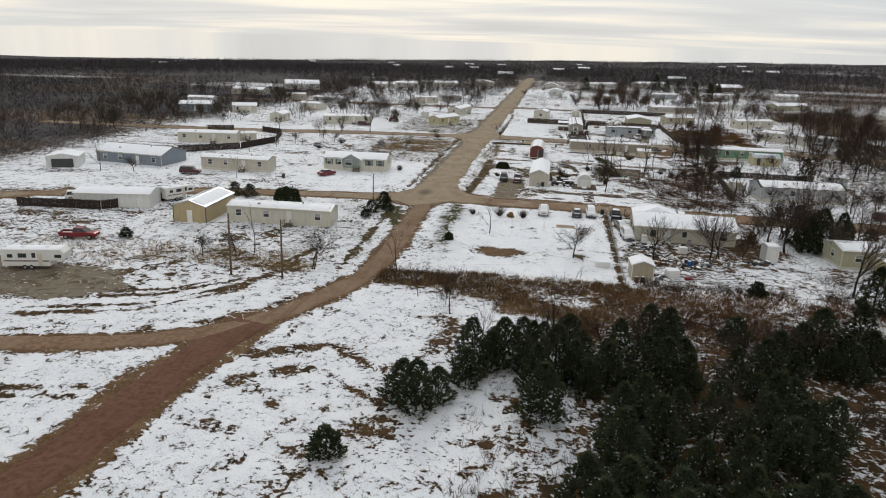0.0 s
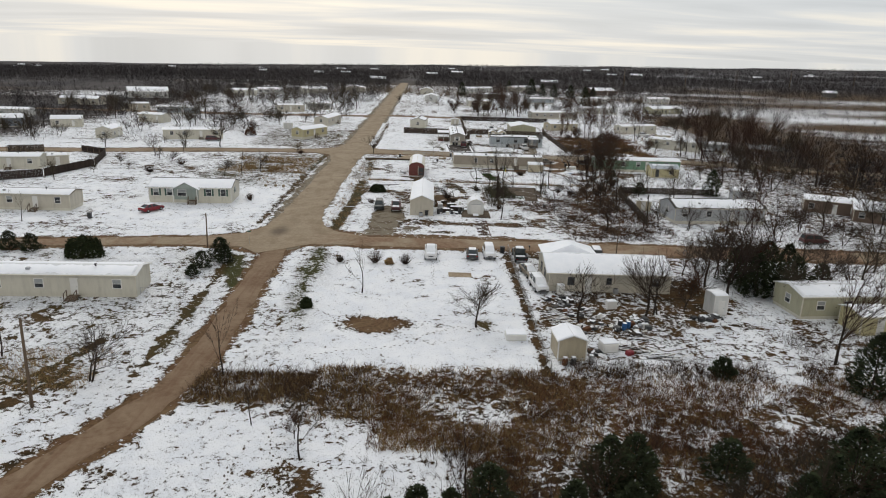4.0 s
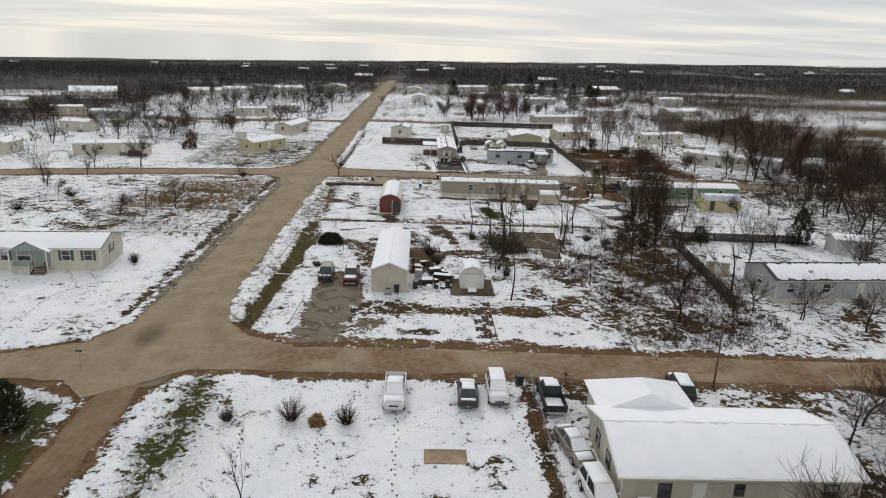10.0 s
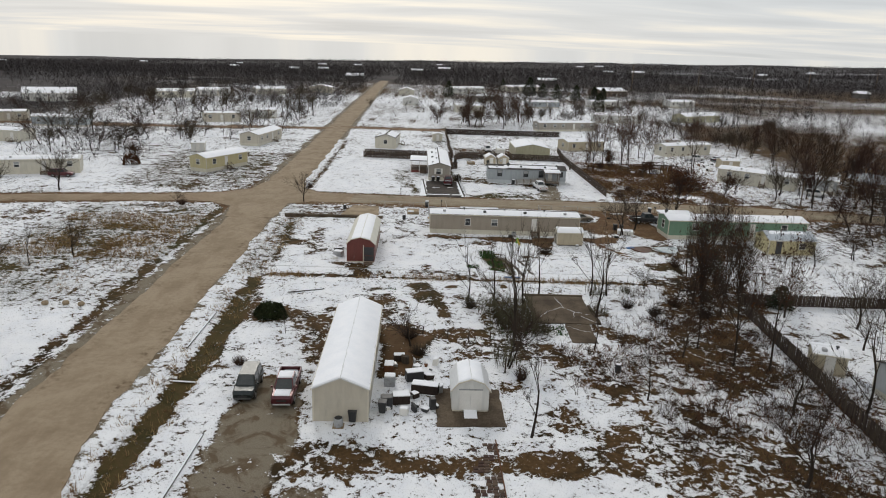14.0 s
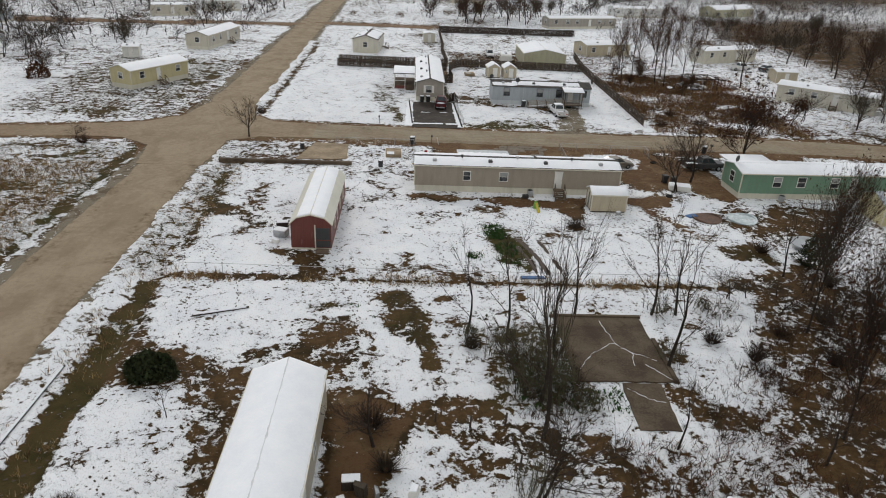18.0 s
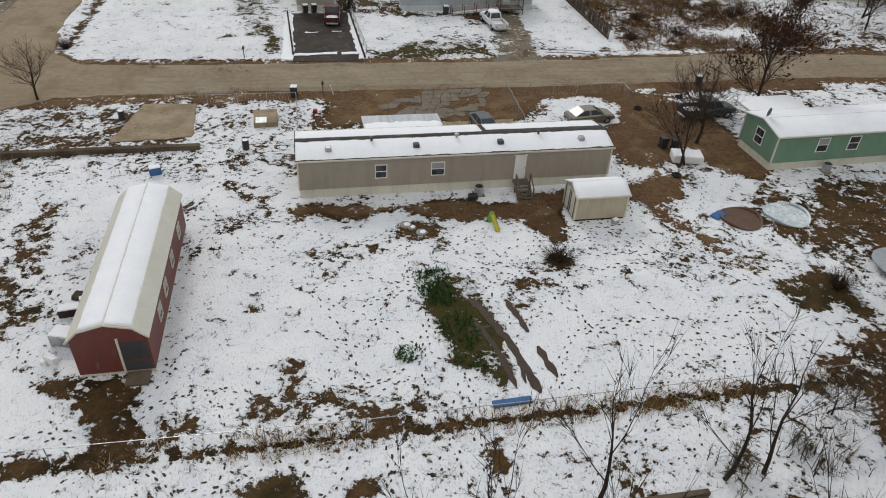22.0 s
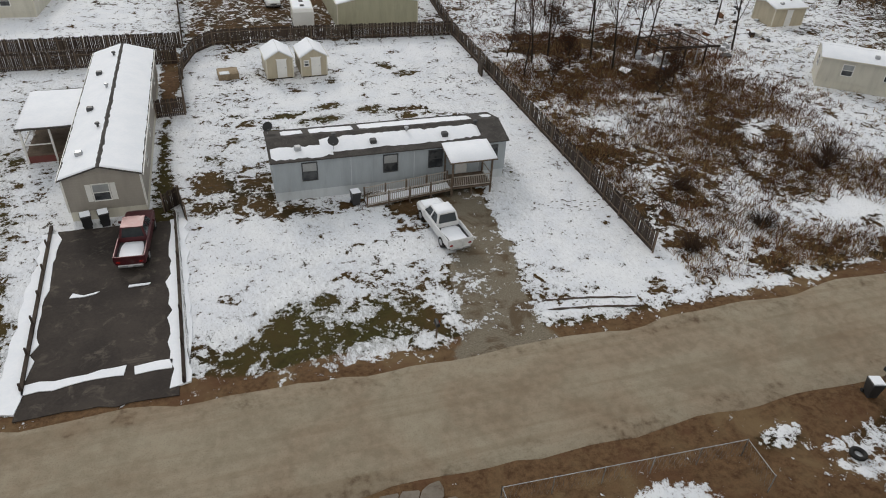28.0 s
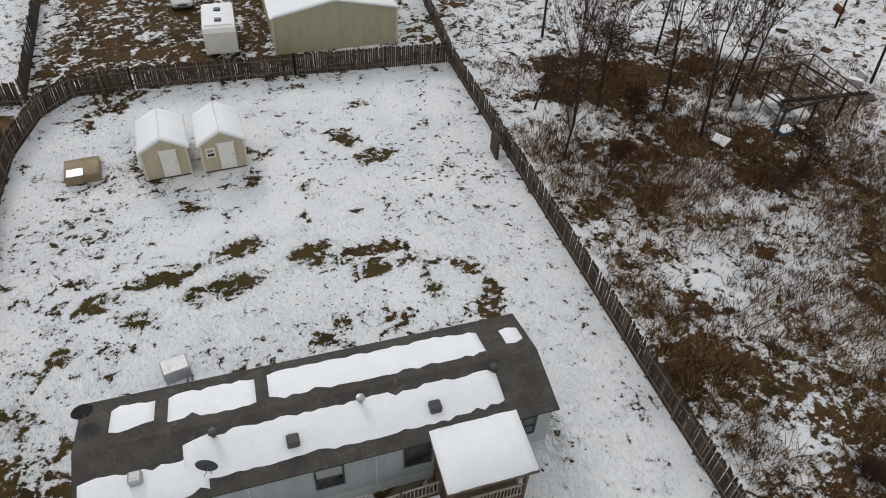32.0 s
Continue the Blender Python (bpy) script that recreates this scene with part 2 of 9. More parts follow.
def road_material(name, c1, c2, wet, run=(1.0, 0.06, 1.0), clays=((0.235, 0.150, 0.096), (0.150, 0.086, 0.051))):
    m, nt, b, vec = blank(name)
    big, small, tiny = noise_of(nt, vec, 0.22, 6, 0.6, 0.8), noise_of(nt, vec, 1.7, 5, 0.65), noise_of(nt, vec, 13, 3, 0.6)
    mp = nt.nodes.new("ShaderNodeMapping")
    mp.inputs["Scale"].default_value = run
    nt.links.new(vec, mp.inputs[0])
    lanes = noise_of(nt, mp.outputs[0], 0.8, 4, 0.6)
    col = mixc(nt, step_of(nt, mathn(nt, "ADD", mathn(nt, "MULTIPLY", big, 0.6), mathn(nt, "MULTIPLY", small, 0.4)), 0.38, 0.64), c1, c2)
    col = mixc(nt, mathn(nt, "MULTIPLY", step_of(nt, lanes, 0.48, 0.66), 0.45), col, wet)
    col = mixc(nt, mathn(nt, "MULTIPLY", step_of(nt, tiny, 0.48, 0.72), 0.35), col, tuple(v * 0.55 for v in c2))
    # red clay shows away from the main road, most of all in the south
    ps = nt.nodes.new("ShaderNodeSeparateXYZ")
    nt.links.new(vec, ps.inputs[0])
    clay = mixc(nt, step_of(nt, small, 0.36, 0.66), *clays)
    aside = step_of(nt, mathn(nt, "ABSOLUTE", mathn(nt, "ADD", ps.outputs[0], 25.9)), 3.0, 15.0)
    south = mathn(nt, "ADD", mathn(nt, "MULTIPLY", step_of(nt, ps.outputs[1], 200.0, 150.0), 0.6), 0.3)
    patch = step_of(nt, noise_of(nt, vec, 0.12, 6, 0.6, 1.2), 0.36, 0.60)
    col = mixc(nt, mathn(nt, "MULTIPLY", mathn(nt, "MULTIPLY", aside, south), patch), col, clay)
    # wheel-worn streaks and a damp stain where the ways cross
    dx, dy = mathn(nt, "DIVIDE", mathn(nt, "ADD", ps.outputs[0], 27.2), 1.9), mathn(nt, "DIVIDE", mathn(nt, "SUBTRACT", ps.outputs[1], 146.4), 4.2)
    far = mathn(nt, "ADD", mathn(nt, "SQRT", mathn(nt, "ADD", mathn(nt, "MULTIPLY", dx, dx), mathn(nt, "MULTIPLY", dy, dy))), mathn(nt, "MULTIPLY", mathn(nt, "SUBTRACT", small, 0.5), 1.2))
    col = mixc(nt, mathn(nt, "MULTIPLY", step_of(nt, far, 1.2, 0.1), 0.7), col, (0.075, 0.056, 0.042))
    ed = nt.nodes.new("ShaderNodeAttribute")
    ed.attribute_name = "edge"
    soil = mixc(nt, step_of(nt, small, 0.36, 0.66), (0.135, 0.082, 0.043), (0.062, 0.033, 0.017))
    rim = mathn(nt, "ADD", ed.outputs["Fac"], mathn(nt, "ADD", mathn(nt, "MULTIPLY", mathn(nt, "SUBTRACT", big, 0.5), 0.9), mathn(nt, "MULTIPLY", mathn(nt, "SUBTRACT", small, 0.5), 0.7)))
    col = mixc(nt, step_of(nt, rim, 0.55, 0.95), col, soil)
    nt.links.new(col, b.inputs["Base Color"])
    b.inputs["Roughness"].default_value = 0.9
    b.inputs["Specular IOR Level"].default_value = 0.1
    bump_of(nt, b, mathn(nt, "ADD", small, mathn(nt, "MULTIPLY", tiny, 0.6)), 0.45, 0.06)
    return m


def glass_material():
    m, nt, b, vec = blank("window_glass")
    col = mixc(nt, step_of(nt, noise_of(nt, vec, 1.3, 2), 0.4, 0.6), (0.025, 0.028, 0.032), (0.07, 0.072, 0.075))
    nt.links.new(col, b.inputs["Base Color"])
    b.inputs["Roughness"].default_value = 0.08
    b.inputs["IOR"].default_value = 1.5
    return m


GROUND = ground_material()
ROAD = road_material("gravel_road", (0.32, 0.254, 0.178), (0.245, 0.189, 0.128), (0.19, 0.138, 0.088), (0.5, 0.2, 1.0))
PALEROAD = road_material("grey_gravel_road", (0.31, 0.268, 0.198), (0.235, 0.198, 0.142), (0.18, 0.135, 0.088), (0.05, 1.0, 1.0))
MUDROAD = road_material("red_dirt_road", (0.24, 0.170, 0.112), (0.165, 0.106, 0.065), (0.135, 0.072, 0.042))
REDTRACK = road_material("red_clay_track", (0.150, 0.078, 0.051), (0.105, 0.050, 0.032), (0.075, 0.034, 0.021), clays=((0.165, 0.086, 0.058), (0.090, 0.042, 0.027)))
ASPHALT = plain("asphalt", (0.036, 0.030, 0.027), (0.060, 0.050, 0.043), 0.35, 7, 0.85, 0.3, dirt=(0.13, 0.11, 0.09))
CRACKED = plain("broken_asphalt", (0.20, 0.172, 0.142), (0.15, 0.126, 0.10), 0.5, 6, 0.9, 0.4, dirt=(0.085, 0.052, 0.030))
CONCRETE = plain("concrete", (0.36, 0.285, 0.195), (0.21, 0.16, 0.105), 0.4, 8, 0.85, 0.2, dirt=(0.16, 0.12, 0.085))
SLABBY = plain("stained_slab", (0.132, 0.103, 0.073), (0.062, 0.046, 0.033), 0.45, 8, 0.9, 0.2, dirt=(0.055, 0.038, 0.024))
SNOW = plain("snow", (0.86, 0.87, 0.90), (0.80, 0.82, 0.86), 0.8, 6, 0.8, 0.35, 0.03)
GLASS = glass_material()
WHITE = plain("white_paint", (0.74, 0.73, 0.70), (0.66, 0.65, 0.62), 0.8, 12, 0.5, 0.05)
TRIM = plain("cream_trim", (0.62, 0.58, 0.48), (0.54, 0.50, 0.41), 0.8, 12, 0.55, 0.05)
DARKTRIM = plain("dark_trim", (0.035, 0.037, 0.04), (0.055, 0.055, 0.055), 0.8, 12, 0.5, 0.05)
BLACK = plain("black_plastic", (0.02, 0.02, 0.021), (0.032, 0.032, 0.034), 1.0, 14, 0.5, 0.05)
RUBBER = plain("rubber", (0.022, 0.022, 0.022), (0.04, 0.038, 0.036), 2.0, 20, 0.85, 0.2)
STEEL = plain("galvanised_steel", (0.46, 0.47, 0.48), (0.34, 0.35, 0.36), 1.2, 16, 0.42, 0.1, metal=0.7, dirt=(0.25, 0.22, 0.19))
SHINGLE = plain("shingles", (0.085, 0.078, 0.072), (0.055, 0.050, 0.047), 0.9, 14, 0.9, 0.4, dirt=(0.12, 0.11, 0.10))
BROWNROOF = plain("brown_shingles", (0.12, 0.095, 0.075), (0.085, 0.065, 0.05), 0.9, 14, 0.9, 0.4)
METALROOF = plain("white_metal_roof", (0.66, 0.67, 0.68), (0.56, 0.57, 0.58), 0.5, 8, 0.45, 0.06, stretch=(1, 0.15, 1))
GALVROOF = plain("galvanised_roof", (0.50, 0.53, 0.56), (0.33, 0.36, 0.39), 0.7, 9, 0.4, 0.08, metal=0.35, stretch=(3, 0.15, 1))
OLDWOOD = plain("weathered_board", (0.070, 0.054, 0.044), (0.038, 0.030, 0.025), 1.4, 16, 0.9, 0.4, vary=0.35, stretch=(1, 1, 0.15))
GREYRAIL = plain("weathered_rail", (0.42, 0.385, 0.345), (0.30, 0.27, 0.235), 1.4, 16, 0.85, 0.3)
DECKWOOD = plain("deck_wood", (0.17, 0.13, 0.10), (0.11, 0.082, 0.06), 1.4, 16, 0.85, 0.3)
POLEWOOD = plain("pole_wood", (0.16, 0.115, 0.08), (0.10, 0.075, 0.055), 1.0, 14, 0.9, 0.3, stretch=(1, 1, 0.1))
BARK = plain("bark", (0.048, 0.038, 0.031), (0.026, 0.020, 0.016), 1.5, 14, 0.95, 0.5)
TWIG = plain("twigs", (0.062, 0.047, 0.036), (0.038, 0.028, 0.021), 1.5, 10, 0.95, 0.0, vary=0.25)
REDTWIG = plain("reddish_twigs", (0.070, 0.044, 0.033), (0.042, 0.026, 0.020), 1.5, 10, 0.95, 0.0, vary=0.25)
LEAF = plain("russet_leaf", (0.085, 0.036, 0.017), (0.045, 0.019, 0.010), 2.0, 9, 0.9, 0.0, vary=0.3, island=True)
CEDAR = plain("cedar_needles", (0.022, 0.033, 0.016), (0.042, 0.046, 0.022), 0.9, 6, 0.95, 0.0, vary=0.4, island=True)
HAYSTEM = plain("dry_stems", (0.33, 0.225, 0.115), (0.19, 0.118, 0.058), 0.12, 4, 0.95, 0.0, vary=0.35, island=True)
DARKBRUSH = plain("dark_brush", (0.082, 0.052, 0.037), (0.046, 0.030, 0.022), 0.12, 4, 0.95, 0.0, vary=0.35, island=True)
PAVER = plain("brown_paver", (0.095, 0.062, 0.048), (0.06, 0.042, 0.034), 2.0, 12, 0.9, 0.3, vary=0.3)
RUSSET = plain("russet_stems", (0.185, 0.090, 0.046), (0.092, 0.045, 0.026), 0.12, 4, 0.95, 0.0, vary=0.35, island=True)
BLIND = plain("window_blind", (0.34, 0.35, 0.35), (0.26, 0.27, 0.27), 1.2, 14, 0.3, 0.0)
RUST = plain("rust", (0.15, 0.07, 0.035), (0.09, 0.045, 0.028), 1.5, 12, 0.9, 0.3)
BLUEPLASTIC = plain("blue_plastic", (0.03, 0.12, 0.30), (0.025, 0.09, 0.22), 1.0, 12, 0.45, 0.1)
HEDGE = plain("hedge_leaf", (0.018, 0.026, 0.011), (0.034, 0.040, 0.017), 1.5, 9, 0.9, 0.0, vary=0.35, island=True)
GREENLEAF = plain("weed_leaf", (0.05, 0.10, 0.028), (0.032, 0.068, 0.02), 1.5, 9, 0.9, 0.0, vary=0.35, island=True)
WATER = plain("pond_water", (0.05, 0.05, 0.045), (0.07, 0.065, 0.055), 0.2, 3, 0.12, 0.05)

# ---- mesh helpers ----
rng = np.random.default_rng(7)


class MB:
    """Gathers vertices and faces of one mesh."""

    def __init__(self):
        self.v, self.f = [], []

    def add(self, verts, faces):
        n = len(self.v)
        self.v += [tuple(p) for p in verts]
        self.f += [tuple(n + i for i in f) for f in faces]
        return self

    def box(self, x0, y0, z0, x1, y1, z1, taper=0.0):
        t = taper
        return self.add([(x0, y0, z0), (x1, y0, z0), (x1, y1, z0), (x0, y1, z0), (x0 + t, y0 + t, z1), (x1 - t, y0 + t, z1), (x1 - t, y1 - t, z1), (x0 + t, y1 - t, z1)],
                        [(3, 2, 1, 0), (4, 5, 6, 7), (0, 1, 5, 4), (1, 2, 6, 5), (2, 3, 7, 6), (3, 0, 4, 7)])

    def soft(self, x0, y0, z0, x1, y1, z1, c=0.02):
        """A box with its edges cut off."""
        bm = bmesh.new()
        bmesh.ops.create_cube(bm, size=1, matrix=Matrix.Translation(((x0 + x1) / 2, (y0 + y1) / 2, (z0 + z1) / 2)) @ Matrix.Diagonal((x1 - x0, y1 - y0, z1 - z0, 1)))
        bmesh.ops.bevel(bm, geom=bm.edges[:], offset=c, segments=1, affect="EDGES")
        bm.verts.index_update()
        self.add([v.co[:] for v in bm.verts], [[v.index for v in f.verts] for f in bm.faces])
        bm.free()
        return self

    def extrude(self, outline, y0, y1, axis="y"):
        """A profile of (a, z) swept along y, or along x."""
        n = len(outline)
        put = (lambda a, z, s: (a, s, z)) if axis == "y" else (lambda a, z, s: (s, a, z))
        vs = [put(a, z, y0) for a, z in outline] + [put(a, z, y1) for a, z in outline]
        fs = [(i, (i + 1) % n, n + (i + 1) % n, n + i) for i in range(n)]
        return self.add(vs, fs + [tuple(range(n))[::-1], tuple(range(n, 2 * n))])

    def tube(self, p, q, r0, r1, n=6, caps=True):
        p, q = Vector(p), Vector(q)
        d = (q - p).normalized()
        u = d.orthogonal().normalized()
        w = d.cross(u)
        ring = [(math.cos(2 * math.pi * i / n), math.sin(2 * math.pi * i / n)) for i in range(n)]
        vs = [p + (u * c + w * s) * r0 for c, s in ring] + [q + (u * c + w * s) * r1 for c, s in ring]
        fs = [(i, (i + 1) % n, n + (i + 1) % n, n + i) for i in range(n)]
        if caps:
            fs += [tuple(range(n))[::-1], tuple(range(n, 2 * n))]
        return self.add(vs, fs)

    def lathe(self, profile, n=16, x=0, y=0):
        """A profile of (radius, z) turned round an upright line."""
        vs = [(x + r * math.cos(2 * math.pi * i / n), y + r * math.sin(2 * math.pi * i / n), z) for r, z in profile for i in range(n)]
        k = len(profile)
        fs = [(j * n + i, j * n + (i + 1) % n, (j + 1) * n + (i + 1) % n, (j + 1) * n + i) for j in range(k - 1) for i in range(n)]
        return self.add(vs, fs + [tuple(range(n))[::-1], tuple(range((k - 1) * n, k * n))])

    def mesh(self, name, mat, smooth=False):
        me = bpy.data.meshes.new(name)
        me.from_pydata(self.v, [], self.f)
        if mat:
            me.materials.append(mat)
        if smooth:
            me.shade_smooth()
        return me


def part(name, mb, mat, parent=None, label="", smooth=False):
    me = mb if isinstance(mb, bpy.types.Mesh) else mb.mesh(name, mat, smooth)
    ob = new(name, me)
    if parent:
        ob.parent = parent
    return tagged(ob, label)


def thing(name, m, label, category, group="", kind=""):
    ob = new(name)
    ob.empty_display_size = 0.3
    ob.matrix_world = m
    return tagged(ob, label, category, group, kind)


# ---- lie of the land ----
def away(px, py, line):
    """The distance of points from a line of corners."""
    best = np.full(px.shape, 1e9)
    for (ax, ay), (bx, by) in zip(line[:-1], line[1:]):
        dx, dy = bx - ax, by - ay
        s = np.clip(((px - ax) * dx + (py - ay) * dy) / (dx * dx + dy * dy + 1e-9), 0, 1)
        best = np.minimum(best, np.hypot(px - ax - s * dx, py - ay - s * dy))
    return best


def soft_step(v, lo, hi):
    s = np.clip((v - lo) / (hi - lo), 0, 1)
    return s * s * (3 - 2 * s)


def lattice(px, py, size, seed):
    """Smooth value noise from 0 to 1."""
    g = np.random.default_rng(seed).random((256, 256))
    fx, fy = px / size, py / size
    ix, iy = np.floor(fx).astype(int), np.floor(fy).astype(int)
    tx, ty = fx - ix, fy - iy
    tx, ty = tx * tx * (3 - 2 * tx), ty * ty * (3 - 2 * ty)
    a, b, c, d = g[ix % 256, iy % 256], g[(ix + 1) % 256, iy % 256], g[ix % 256, (iy + 1) % 256], g[(ix + 1) % 256, (iy + 1) % 256]
    return (a * (1 - tx) + b * tx) * (1 - ty) + (c * (1 - tx) + d * tx) * ty


DITCHES = [([(-18.6, 150), (-17.6, 165), (-17.2, 182), (-17.8, 197), (-18.6, 212), (-19.0, 230)], 1.3, 0.32),
           ([(-17, 198), (4, 197.6), (35, 197.6)], 0.8, 0.15),
           ([(-32.2, 152), (-32.4, 185), (-32.6, 236)], 0.75, 0.22),
           ([(-29.5, 92), (-31.0, 132)], 1.2, 0.25),
           ([(-19.8, 256), (-20.2, 330)], 1.2, 0.3)]


def land(px, py):
    """The ground's height: level near by, falling off towards the far woods, with ditches along the roads."""
    px, py = np.asarray(px, float), np.asarray(py, float)
    dx, dy = px, py - 100
    r = np.hypot(dx, dy)
    s = np.clip(dx / np.maximum(r, 1), -0.85, 0.85)
    far = 18 + 4000 * np.tan(np.radians(-1.15 + 1.55 * s))
    z = far * np.clip((r - 520) / 3480, 0, 1.3)
    z = z + (lattice(px, py, 260, 3) - 0.5) * 14 * soft_step(r, 600, 1500)
    for line, w, deep in DITCHES:
        z = z - deep * np.exp(-(away(px, py, line) / w) ** 2)
    return z


def at(x, y):
    return float(land(np.array([x]), np.array([y]))[0])


ROADS = {
    "main_road": ([(-25.6, 141), (-25.9, 200), (-25.9, 300), (-26.6, 420), (-27.8, 620), (-30, 760)], 4.05),
    "south_lane": ([(-25.5, 140), (-25.3, 131), (-25.0, 122), (-24.5, 108), (-24.2, 98), (-24.6, 91.5), (-26.0, 85.5), (-28.4, 79), (-30.4, 74), (-33.3, 69.3), (-36.9, 65.8), (-41, 63.2), (-46, 61), (-57, 58), (-80, 54), (-130, 50)], 1.75),
    "first_street": ([(-24, 141.6), (0, 142), (20, 141.4), (45, 141), (80, 140.6), (140, 138)], 2.9),
    "first_street_west": ([(-26, 140), (-45, 138.6), (-62, 135.5), (-80, 131), (-96, 125), (-110, 116), (-125, 100)], 2.3),
    "second_street": ([(-24, 245.6), (0, 245.6), (30, 244.6), (55, 245.2), (72, 244.5), (95, 240), (150, 225)], 3.9),
    "second_street_west": ([(-26, 243.5), (-45, 242.2), (-70, 238), (-95, 232), (-125, 226), (-180, 222)], 3.0),
    "third_street": ([(-28, 362), (-80, 352), (-180, 345)], 2.6),
    "third_street_east": ([(-28, 366), (10, 364)], 2.6),
    "red_track": ([(-33.0, 70), (-34.6, 63), (-35.4, 56), (-35.6, 49), (-36.2, 41), (-37.5, 30), (-40, 12)], 2.5),
}

CROSSINGS = [[(-28.0, 133), (-23.2, 136.5), (-20.4, 139.0), (-12, 139.2), (-12, 144.8), (-16.8, 146.8), (-19.6, 150.0), (-21.4, 156), (-21.9, 163), (-29.6, 160), (-30.2, 150), (-32.5, 144.5), (-40, 141.1), (-40, 136.6), (-31, 136.2)],
             [(-30, 228), (-21.9, 228), (-21.4, 239), (-17.5, 241.4), (-10, 241.9), (-10, 249.4), (-17, 250.0), (-20.4, 253.5), (-21.6, 260), (-30, 260), (-31.2, 252), (-36, 247.6), (-44, 245.4), (-44, 239.4), (-36, 239.2), (-31.4, 236)]]


def resample(line, stepm):
    out = []
    for (ax, ay), (bx, by) in zip(line[:-1], line[1:]):
        n = max(1, int(math.hypot(bx - ax, by - ay) / stepm))
        out += [(ax + (bx - ax) * i / n, ay + (by - ay) * i / n) for i in range(n)]
    return out + [line[-1]]


# the surface's kinds: bareness, mud, green, gravel
def axis_of(lo, hi, step, end0, end1):
    mid = list(np.arange(lo, hi + step / 2, step))
    low, high, s = [], [], step
    x = lo
    while x > end0:
        s *= 1.16
        x -= s
        low.append(x)
    s, x = step, hi
    while x < end1:
        s *= 1.16
        x += s
        high.append(x)
    return np.array(low[::-1] + mid + high)


GX, GY = axis_of(-60, 70, 0.46, -4600, 4600), axis_of(36, 318, 0.49, -1500, 4800)
PX, PY = [a.ravel() for a in np.meshgrid(GX, GY, indexing="ij")]
PZ = land(PX, PY)
bare = 0.14 + 0.34 * (lattice(PX, PY, 9, 11) - 0.35) + 0.30 * (lattice(PX, PY, 27, 12) - 0.45)
mud, green, gravel = np.zeros_like(PX), np.zeros_like(PX), np.zeros_like(PX)
wob = (lattice(PX, PY, 1.6, 21) - 0.5) * 1.3 + (lattice(PX, PY, 5.0, 22) - 0.5) * 1.8


def stroke(line, width, value, chan=None, soft=1.0, jag=0.8, add=False):
    """Lays a value along a line into the bareness, and 1 into a further channel."""
    global bare
    k = soft_step(away(PX, PY, line) + wob * jag, width + soft, width - soft * 0.3)
    if add:
        bare = bare + k * value
    else:
        bare = bare * (1 - k) + k * value
    if chan is not None:
        chan += k * (1 - chan)


def spot(x, y, rx, ry, value, chan=None, rot=0.0, jag=0.35, amount=1.0):
    global bare
    c, s = math.cos(radians(rot)), math.sin(radians(rot))
    u, v = ((PX - x) * c + (PY - y) * s) / rx, (-(PX - x) * s + (PY - y) * c) / ry
    k = soft_step(np.hypot(u, v) + wob * jag / min(rx, ry) ** 0.5, 1.4, 0.45)
    k = k * (1.0 if chan is mud or chan is gravel else 0.55 + 0.45 * lattice(PX, PY, 1.3, 51))
    bare = bare * (1 - k) + k * value * (1.0 if chan is mud or chan is gravel else 0.88)
    if chan is not None:
        chan += k * amount * (1 - chan)


def patch(ring, value, chan=None, amount=1.0, soft=0.6, jag=0.7):
    """Lays a value into the bareness inside an outline, with a frayed edge."""
    global bare
    inside = np.zeros(PX.shape, bool)
    for (ax, ay), (bx, by) in zip(ring, ring[1:] + ring[:1]):
        if ay != by:
            inside ^= ((ay > PY) != (by > PY)) & (PX < (bx - ax) * (PY - ay) / (by - ay) + ax)
    d = np.where(inside, -1, 1) * away(PX, PY, ring + ring[:1]) + wob * jag
    k = soft_step(d, soft, -soft)
    if chan is not mud and chan is not gravel:
        k = k * (0.62 + 0.38 * soft_step(lattice(PX, PY, 1.5, 53), 0.2, 0.55))
    bare = bare * (1 - k) + k * value
    if chan is not None:
        chan += k * amount * (1 - chan)


def field(x0, x1, y0, y1, value, blend=1.0, soft=1.5, chan=None, amount=1.0):
    global bare
    d = np.maximum(np.maximum(x0 - PX, PX - x1), np.maximum(y0 - PY, PY - y1)) + wob * 0.7
    k = soft_step(d, soft, -soft) * blend
    bare = bare * (1 - k) + k * value
    if chan is not None:
        chan += k * amount * (1 - chan)


# broad tracts
rr = np.hypot(PX, PY - 100)
bare = np.where(rr > 420, 0.55 + 0.7 * (lattice(PX, PY, 34, 5) - 0.5), bare)
wooded = soft_step(rr + 160 * (lattice(PX, PY, 90, 6) - 0.5), 560, 690)
wooded = np.maximum(wooded, soft_step(PX, -128, -150) * (PY > 40) * soft_step(lattice(PX, PY, 40, 8), 0.2, 0.5))
wooded = wooded * (1 - soft_step(PX, 150, 190) * soft_step(PX - 0.22 * PY, 60, 100) * soft_step(rr, 900, 760))
bare = bare + wooded * 0.6
field(-400, -140, 60, 420, 1.0, 0.8, 12)
field(-140, -62, 20, 130, 0.5, 0.6, 6)
field(110, 170, 60, 420, 1.05, 0.85, 10)
field(90, 115, 90, 300, 0.75, 0.7, 6)
field(72, 90, 90, 240, 0.6, 0.7, 6)
field(-22, 60, 20, 74, 0.42, 0.75, 3)
field(4, 90, 20, 78, 0.70, 0.9, 4)
patch([(-23, 89.5), (-13.6, 93.4), (-5, 94.2), (4.5, 94.8), (10.6, 93.2), (20, 91), (31, 89), (46, 87), (62, 86), (62, 76), (30, 76), (12, 74), (1.2, 74), (-1.1, 79.4), (-7.5, 81.4), (-12.9, 85), (-22, 87.4)], 0.5, None, 1, 1.8, 1.5)
